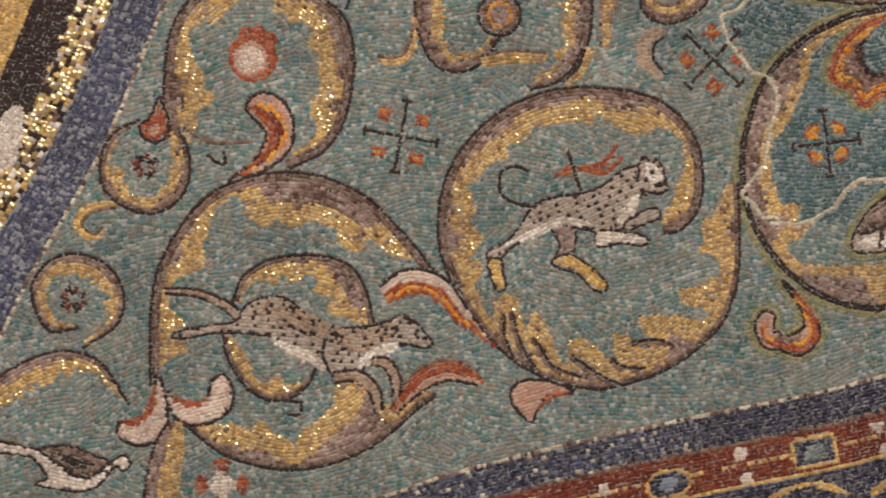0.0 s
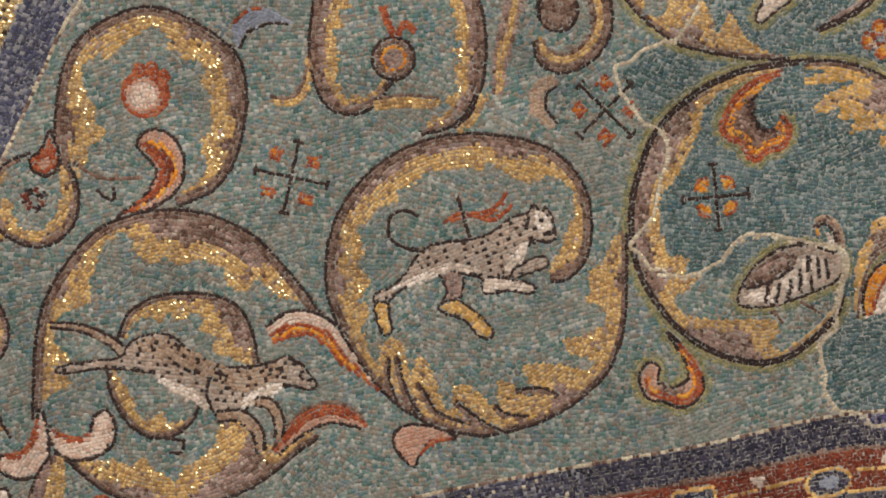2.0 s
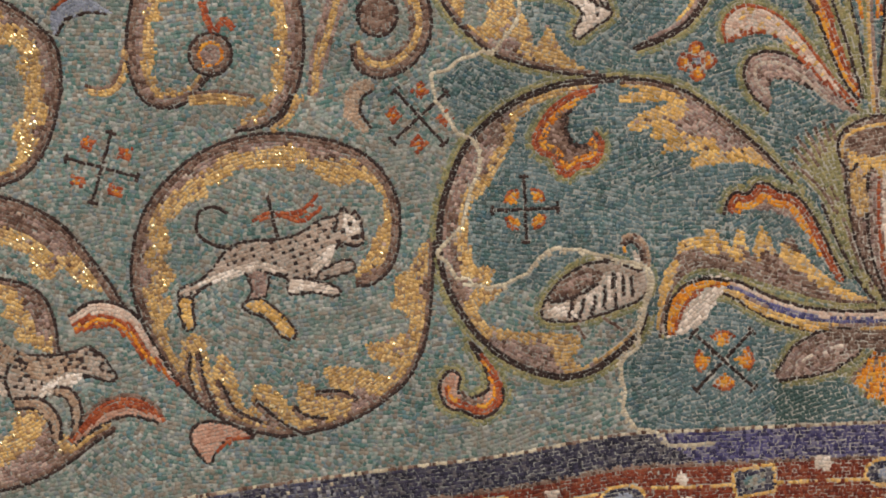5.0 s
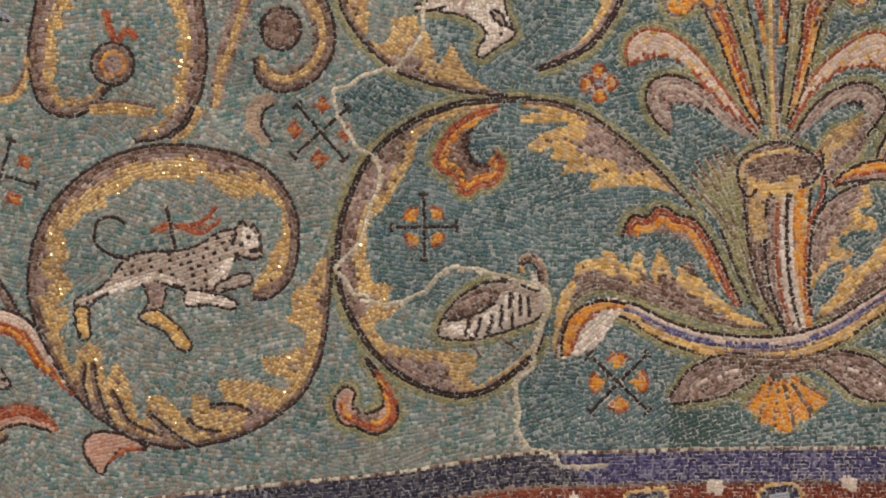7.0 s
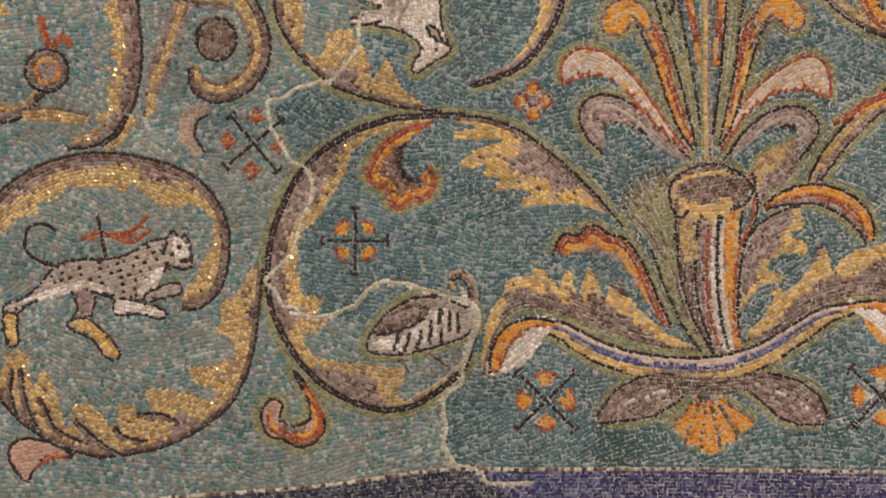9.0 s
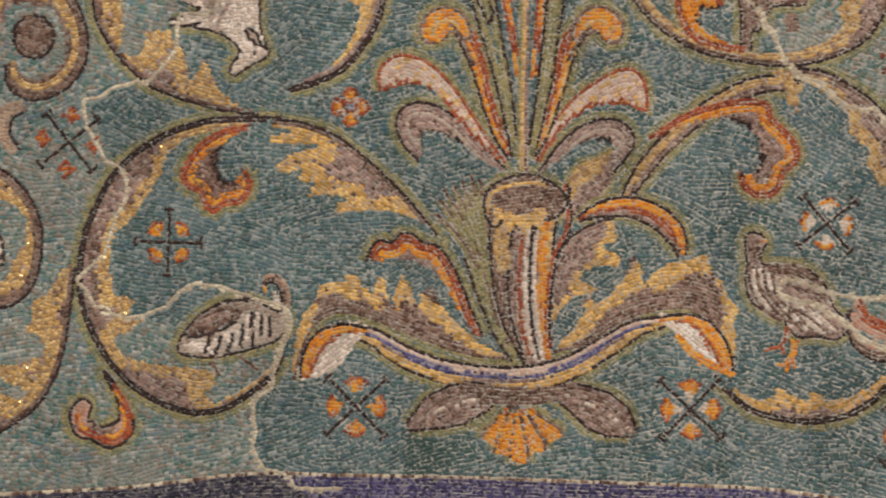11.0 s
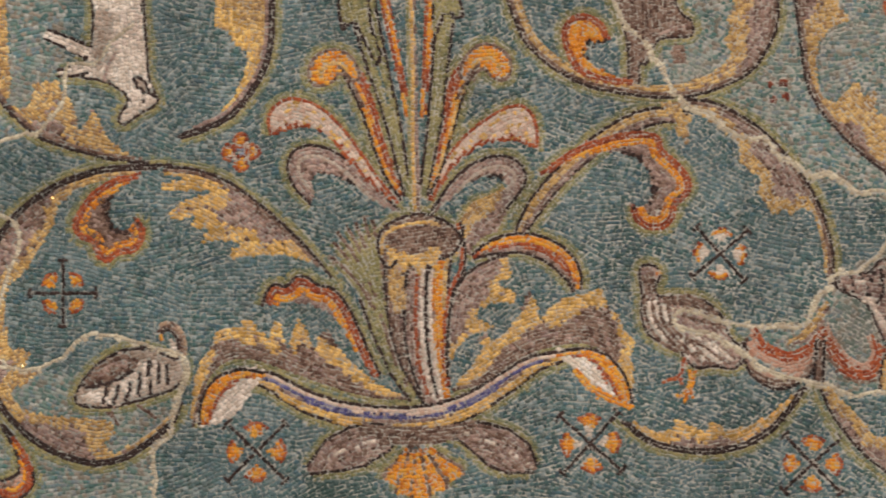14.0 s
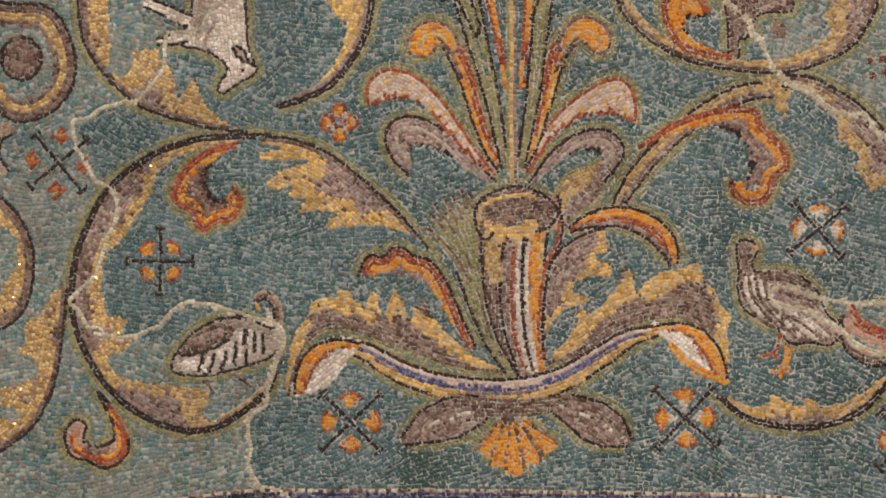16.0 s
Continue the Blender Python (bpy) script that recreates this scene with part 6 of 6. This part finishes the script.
ribbon("brown_figure", "shape", "w1", [0.012, 0.02], [(2.070, 0.066), (2.108, 0.052)], centre=True)
ribbon("brown_figure", "shape", "k1", [0.012, 0.013, 0.012], [(2.102, 0.049), (2.120, 0.086), (2.112, 0.153)], centre=True)
ribbon("brown_figure", "shape", "g2 m1", [0.03, 0.036, 0.03], [(2.159, 0.166), (2.189, 0.119), (2.182, 0.070)], centre=True)
ribbon("brown_figure", "shape", "f1", [0.02, 0.03, 0.02], [(2.215, 0.022), (2.272, 0.032), (2.358, 0.021)], centre=True)
ribbon("brown_figure", "shape", "k1", [0.011, 0.011, 0.011], [(2.130, 0.019), (2.202, -0.001), (2.302, 0.004)], centre=True)
ribbon("brown_figure", "shape", "k g1 k", [0.034, 0.036, 0.03], [(2.142, -0.082), (2.135, -0.124), (2.129, -0.179)], centre=True)
ribbon("brown_figure", "shape", "k m1 k", [0.034, 0.036, 0.03], [(2.176, -0.074), (2.164, -0.123), (2.160, -0.177)], centre=True)
ribbon("plaster_seam", "", "c1", [0.012, 0.014, 0.012], [(0.114, 0.736), (0.048, 0.673), (0.012, 0.631), (-0.062, 0.613), (-0.061, 0.518), (-0.140, 0.435), (-0.146, 0.438), (-0.239, 0.412), (-0.289, 0.384), (-0.298, 0.345), (-0.268, 0.270), (-0.203, 0.209), (-0.177, 0.178), (-0.184, 0.099), (-0.203, 0.039), (-0.211, -0.025), (-0.262, -0.081), (-0.290, -0.104), (-0.257, -0.136), (-0.209, -0.178), (-0.176, -0.198)], centre=True, jag=True, group="repair seams")
ribbon("plaster_seam#1", "", "c1", [0.013, 0.015, 0.013], [(-0.218, -0.194), (-0.130, -0.198), (-0.068, -0.174), (-0.020, -0.122), (0.027, -0.094), (0.102, -0.098), (0.139, -0.122), (0.207, -0.130), (0.282, -0.155), (0.289, -0.213), (0.269, -0.288), (0.250, -0.348), (0.201, -0.422), (0.213, -0.483), (0.211, -0.536), (0.254, -0.583), (0.321, -0.601), (0.337, -0.632), (0.452, -0.626)], centre=True, jag=True, group="repair seams")
ribbon("plaster_seam#2", "", "c1", [0.013, 0.016, 0.013], [(1.383, 0.902), (1.411, 0.798), (1.450, 0.754), (1.489, 0.725), (1.506, 0.688), (1.544, 0.667), (1.549, 0.622), (1.570, 0.585), (1.654, 0.543), (1.730, 0.485), (1.818, 0.481), (1.843, 0.429), (1.910, 0.409), (1.933, 0.379), (2.005, 0.387), (2.058, 0.342), (2.100, 0.359), (2.145, 0.320), (2.162, 0.276), (2.199, 0.247), (2.142, 0.230), (2.115, 0.191), (2.067, 0.144), (1.995, 0.126), (1.988, 0.098)], centre=True, jag=True, group="repair seams")
ribbon("plaster_seam#3", "", "c1", [0.013, 0.016, 0.013], [(1.988, 0.098), (1.954, 0.066), (1.941, 0.025), (1.914, -0.006), (1.826, -0.019), (1.723, -0.015), (1.634, 0.016), (1.592, 0.017), (1.583, -0.010), (1.606, -0.031), (1.666, -0.048), (1.725, -0.065), (1.785, -0.095), (1.804, -0.128), (1.905, -0.153), (1.978, -0.172), (2.065, -0.188), (2.166, -0.186), (2.264, -0.208), (2.367, -0.225)], centre=True, jag=True, group="repair seams")

# ---- halo rows and the ground between the motifs
SEAM_B = [-0.707, -0.628, -0.560, -0.447, -0.224, -0.195, -0.066, 0.194, 0.360, 0.516, 0.713]
SEAM_A = [0.454, 0.343, 0.228, 0.196, 0.283, -0.213, -0.246, -0.190, -0.284, -0.066, -0.062]
OLD_EAST = np.array([(1.374, 1.052), (1.411, 0.798), (1.489, 0.725), (1.544, 0.667), (1.570, 0.585), (1.730, 0.485), (1.843, 0.429), (1.933, 0.379), (2.058, 0.342), (2.145, 0.320), (2.199, 0.247), (2.115, 0.191), (1.995, 0.126), (1.988, 0.098), (1.941, 0.025), (1.826, -0.019), (1.724, -0.037), (1.785, -0.095), (1.905, -0.153), (2.065, -0.188), (2.367, -0.225), (2.730, -0.273), (2.663, 1.085)])


def is_fresh(a, b):
    """True in the restored part, between the two repair seams."""
    a, b = np.asarray(a, float), np.asarray(b, float)
    inside = np.zeros(a.shape, bool)
    for (ax, ay), (bx, by) in zip(OLD_EAST, np.roll(OLD_EAST, -1, axis=0)):
        if ay != by:
            inside ^= ((ay > b) != (by > b)) & (a < (bx - ax) * (b - ay) / (by - ay) + ax)
    return (a > np.interp(b, SEAM_B, SEAM_A)) & ~inside


outlines = [(ring, *row) for ring in (0, 1) for row in sorted(halo_rows, key=lambda q: q[0] == "ground") if ring == 0 or row[0] == "v"]
for ring, letter, thing, line, n, left, w in sorted(outlines, key=lambda q: q[1] == "ground"):
    for sign in (1, -1):
        count[0] += 1
        out = CELL * (0.45 + 0.95 * ring)
        off = left + out if sign > 0 else left - w - out
        if sign < 0 and not w.any():
            continue
        path = line + n * off[:, None]
        claim_strip(count[0], path + n * CELL * 0.5, path - n * CELL * 0.5, only_free=True)
        fresh = is_fresh(*line.mean(0))
        if letter == "ground":
            lay_row(count[0], "ground", "ground", path, lambda f: "t" if fresh else "e", CELL)
        else:
            thin = 0.72 if ring else 0.0
            lay_row(count[0], thing, "halo", path, lambda f: letter if rng.random() > thin else "v" if not ring else "d", CELL * 0.95)

# the ground is laid in small fields, each with rows at a slant of its own
fields = np.c_[rng.uniform(LOW_A, HIGH_A, 640), rng.uniform(LOW_B, HIGH_B, 640)]
slants = rng.normal(0, 0.27, 640) + 0.12 * np.sin(fields[:, 0] * 2.0)
nearest = np.zeros((NY, NX), np.int16)
best = np.full((NY, NX), 9.0)
for k, (fa, fb) in enumerate(fields):
    i0, i1, j0, j1 = cells_near((fa - 0.34, fb - 0.34), (fa + 0.34, fb + 0.34))
    gx, gy = np.meshgrid(LOW_A + (np.arange(i0, i1) + 0.5) * STEP - fa, LOW_B + (np.arange(j0, j1) + 0.5) * STEP - fb)
    far = gx * gx + gy * gy * 1.6
    closer = far < best[j0:j1, i0:i1]
    best[j0:j1, i0:i1][closer] = far[closer]
    nearest[j0:j1, i0:i1][closer] = k
free = owner == 0
owner[free] = 20000 + nearest[free]
for k, (fa, fb) in enumerate(fields):
    mine = np.argwhere(nearest == k)
    if not len(mine):
        continue
    reach = 0.02 + STEP * max(np.ptp(mine[:, 0]), np.ptp(mine[:, 1]))
    reach = min(reach, 0.4)
    ca, sa = math.cos(slants[k]), math.sin(slants[k])
    fresh = is_fresh(fa, fb)
    size = 0.0112 if fresh else 0.0109
    for v in np.arange(-reach, reach, size):
        u = np.arange(-reach, reach, 0.02)
        bent = v + 0.004 * np.sin(u * 23.0 + k)
        line = np.c_[fa + u * ca - bent * sa, fb + u * sa + bent * ca]
        lay_row(20000 + k, "ground", "ground", line, lambda f: "e", size)
# ---- tesserae into meshes: a top and four sides each
TILT_OF = {"g": 0.05, "G": 0.13, "w": 0.05}


def boxes(a, b, angle, length, width, slope, proud, base):
    m = len(a)
    ca, sa = np.cos(angle), np.sin(angle)
    length, width = np.asarray(length), np.asarray(width)
    gap = rng.uniform(0, 1, m) * 0.0012 + np.interp(a, [-0.4, 0.0, 1.0], [-0.0004, -0.0001, 0.0002])
    # some joints of the coarser ground gape
    width = np.where((width > 0.0104) & (rng.random(m) < 0.1), width * 0.84, width)
    cu = np.array([-0.5, 0.5, 0.5, -0.5])
    cv = np.array([-0.5, -0.5, 0.5, 0.5])
    tilt_u, tilt_v = rng.normal(0, slope, m), rng.normal(0, slope, m)
    lift = proud + rng.uniform(-0.0004, 0.0005, m)
    verts = np.zeros((m, 8, 3))
    for k in range(4):
        wob_u, wob_v = rng.normal(0, 0.0009, m), rng.normal(0, 0.0009, m)
        for low in (0, 1):
            extra = 0.0007 if low else 0.0
            u = cu[k] * (length - gap + extra) + wob_u
            v = cv[k] * (width - gap + extra) + wob_v
            h = -0.001 if low else lift + tilt_u * u + tilt_v * v
            verts[:, k + 4 * low] = on_vault(a + u * ca - v * sa, b + u * sa + v * ca, h + np.zeros(m)) - base
    faces = np.array([[0, 1, 2, 3], [4, 5, 1, 0], [5, 6, 2, 1], [6, 7, 3, 2], [7, 4, 0, 3]])
    return verts.reshape(-1, 3), (faces[None] + 8 * np.arange(m)[:, None, None]).reshape(-1, 4)


def fill_mesh(name, verts, faces, material):
    mesh = bpy.data.meshes.new(name)
    mesh.vertices.add(len(verts))
    mesh.vertices.foreach_set("co", verts.ravel())
    mesh.loops.add(len(faces) * 4)
    mesh.loops.foreach_set("vertex_index", faces.ravel())
    mesh.polygons.add(len(faces))
    mesh.polygons.foreach_set("loop_start", np.arange(0, len(faces) * 4, 4))
    mesh.polygons.foreach_set("loop_total", np.full(len(faces), 4))
    mesh.materials.append(material)
    mesh.update(calc_edges=True)
    mesh.validate()
    return mesh


heaps, kept, sorts = {}, [], []
for ident, thing, part, letters, a, b, angle, length, width in beds:
    i, j = ((a - LOW_A) / STEP).astype(int), ((b - LOW_B) / STEP).astype(int)
    ok = (i >= 0) & (i < NX) & (j >= 0) & (j < NY)
    ok[ok] = owner[j[ok], i[ok]] == ident
    letters = np.array(letters)
    if thing == "ground":
        letters = np.where(is_fresh(a, b), "t", "e")
    if thing == "navy_border_band":
        worn = (a < -0.45) & (rng.random(len(a)) < 0.4)
        pale = worn & (rng.random(len(a)) < 0.12)
        letters = np.where(a > np.interp(b, SEAM_B, SEAM_A), "U", "N")
        letters = np.where(pale, "c", np.where(worn, "B", letters))
    for letter in set(letters[ok]):
        pick = ok & (letters == letter)
        # the pieces that stand for glints are enlarged
        swell = 1.4 if letter == "G" else 1.0
        rows = np.c_[a[pick], b[pick], angle[pick], length[pick] * swell, width[pick] * swell]
        heaps.setdefault((thing, part), {}).setdefault(letter, []).append(rows)
        kept.append(rows)
        sorts.extend([(thing, part, letter)] * len(rows))

# chips cut to fit fill the holes that the rows leave, in the colour of a neighbour
FINE = 0.0024
FX, FY = int((HIGH_A - LOW_A) / FINE), int((HIGH_B - LOW_B) / FINE)
every_piece = np.vstack(kept)
cover = np.full((FY, FX), -1, np.int32)
ids = np.arange(len(every_piece), dtype=np.int32)
pa, pb, pang, plen, pwid = every_piece.T
for fu in np.linspace(-0.48, 0.48, 6):
    for fv in np.linspace(-0.48, 0.48, 5):
        qa = pa + fu * plen * np.cos(pang) - fv * pwid * np.sin(pang)
        qb = pb + fu * plen * np.sin(pang) + fv * pwid * np.cos(pang)
        qi, qj = ((qa - LOW_A) / FINE).astype(int), ((qb - LOW_B) / FINE).astype(int)
        good = (qi >= 0) & (qi < FX) & (qj >= 0) & (qj < FY)
        cover[qj[good], qi[good]] = ids[good]
bare = cover < 0
near_id = cover.copy()
for _ in range(5):
    for shift, axis in ((1, 1), (-1, 1), (1, 0), (-1, 0)):
        moved = np.roll(near_id, shift, axis)
        near_id = np.where(near_id < 0, moved, near_id)
for j, i in np.argwhere(bare):
    if not bare[j, i] or near_id[j, i] < 0:
        continue
    wide = 1
    while wide < 5 and i + wide < FX and bare[j, i + wide]:
        wide += 1
    high = 1
    while high < 4 and j + high < FY and bare[j + high, i:i + wide].all():
        high += 1
    bare[j:j + high, i:i + wide] = False
    if wide * high < 3:
        continue
    thing, part, letter = sorts[near_id[j + high // 2, i + wide // 2]]
    if letter == "G" or thing.startswith("plaster_seam"):
        thing, part, letter = sorts[near_id[j, i]]
    chip = np.array([[LOW_A + (i + wide / 2) * FINE, LOW_B + (j + high / 2) * FINE, rng.normal(0, 0.15), wide * FINE + 0.001, high * FINE + 0.001]])
    if letter != "G":
        heaps[(thing, part)][letter].append(chip)

tops = {}
for (thing, part), by_letter in heaps.items():
    tops.setdefault(thing, []).append((part, {k: np.vstack(v) for k, v in by_letter.items()}))

def single_pieces(rows, letter):
    """The ground pieces round the plant's foot, each one an object of its own."""
    for row in rows:
        verts, faces = boxes(*row[:, None], 0.035, 0.0009, np.zeros(3))
        ob = new("tessera", fill_mesh("tessera", verts, faces, COLOURS[letter][0]))
        ob.parent = vault


for thing, parts in tops.items():
    kind = thing.split("#")[0]
    every = np.vstack([v for _, d in parts for v in d.values()])
    base = on_vault(every[:, 0].mean(), every[:, 1].mean(), 0.0)
    if kind == "ground":
        root = vault
        base = np.zeros(3)
    else:
        root = None
        label, category = LABELS[kind]
    if kind.endswith("figure"):
        # a figure is one plain mesh in several colours
        merged = {}
        for _, by_letter in parts:
            for letter, rows in by_letter.items():
                merged.setdefault(letter, []).append(rows)
        verts, faces, slots = [], [], []
        for slot, (letter, blocks) in enumerate(merged.items()):
            v, f = boxes(*np.vstack(blocks).T, 0.035, 0.0011, base)
            faces.append(f + sum(len(x) for x in verts))
            verts.append(v)
            slots.append(np.full(len(f), slot))
        ob = new(kind, fill_mesh(kind, np.vstack(verts), np.vstack(faces), COLOURS[list(merged)[0]][0]))
        for letter in list(merged)[1:]:
            ob.data.materials.append(COLOURS[letter][0])
        ob.data.polygons.foreach_set("material_index", np.concatenate(slots).astype(np.int32))
        ob.location = base
        tagged(ob, label, category, groups.get(thing, ""))
        continue
    single = len(parts) == 1 and len(parts[0][1]) == 1
    if root is None and not single:
        root = new(kind)
        root.location = base
        tagged(root, label, category, groups.get(thing, ""))
    for part, by_letter in parts:
        head = None
        for letter in sorted(by_letter, key=lambda q: -len(by_letter[q])):
            rows = by_letter[letter]
            if kind == "ground" and letter == "t":
                close = (rows[:, 0] > 0.62) & (rows[:, 0] < 0.80) & (rows[:, 1] < -0.42) & (rows[:, 1] > -0.72)
                single_pieces(rows[close][:300], letter)
                rows = np.vstack([rows[~close], rows[close][300:]])
            verts, faces = boxes(*rows.T, TILT_OF.get(letter, 0.035), 0.0011 if kind != "ground" else 0.0007, base)
            piece_name = part.split("#")[0] if head is None and part else COLOURS[letter][1]
            if single:
                piece_name = kind
            ob = new(piece_name, fill_mesh(piece_name, verts, faces, COLOURS[letter][0]))
            if single:
                ob.location = base
                tagged(ob, label, category, groups.get(thing, ""))
            elif kind == "ground":
                ob.name = "ground_tesserae"
                ob.parent = root
                tagged(ob, COLOURS[letter][2], kind="stuff")
            else:
                ob.parent = head or root
                tagged(ob, COLOURS[letter][2], kind="stuff" if head or len(rows) > 300 or part[:3] == "arm" or part[:5] == "cream" else "")
            if head is None:
                head = ob
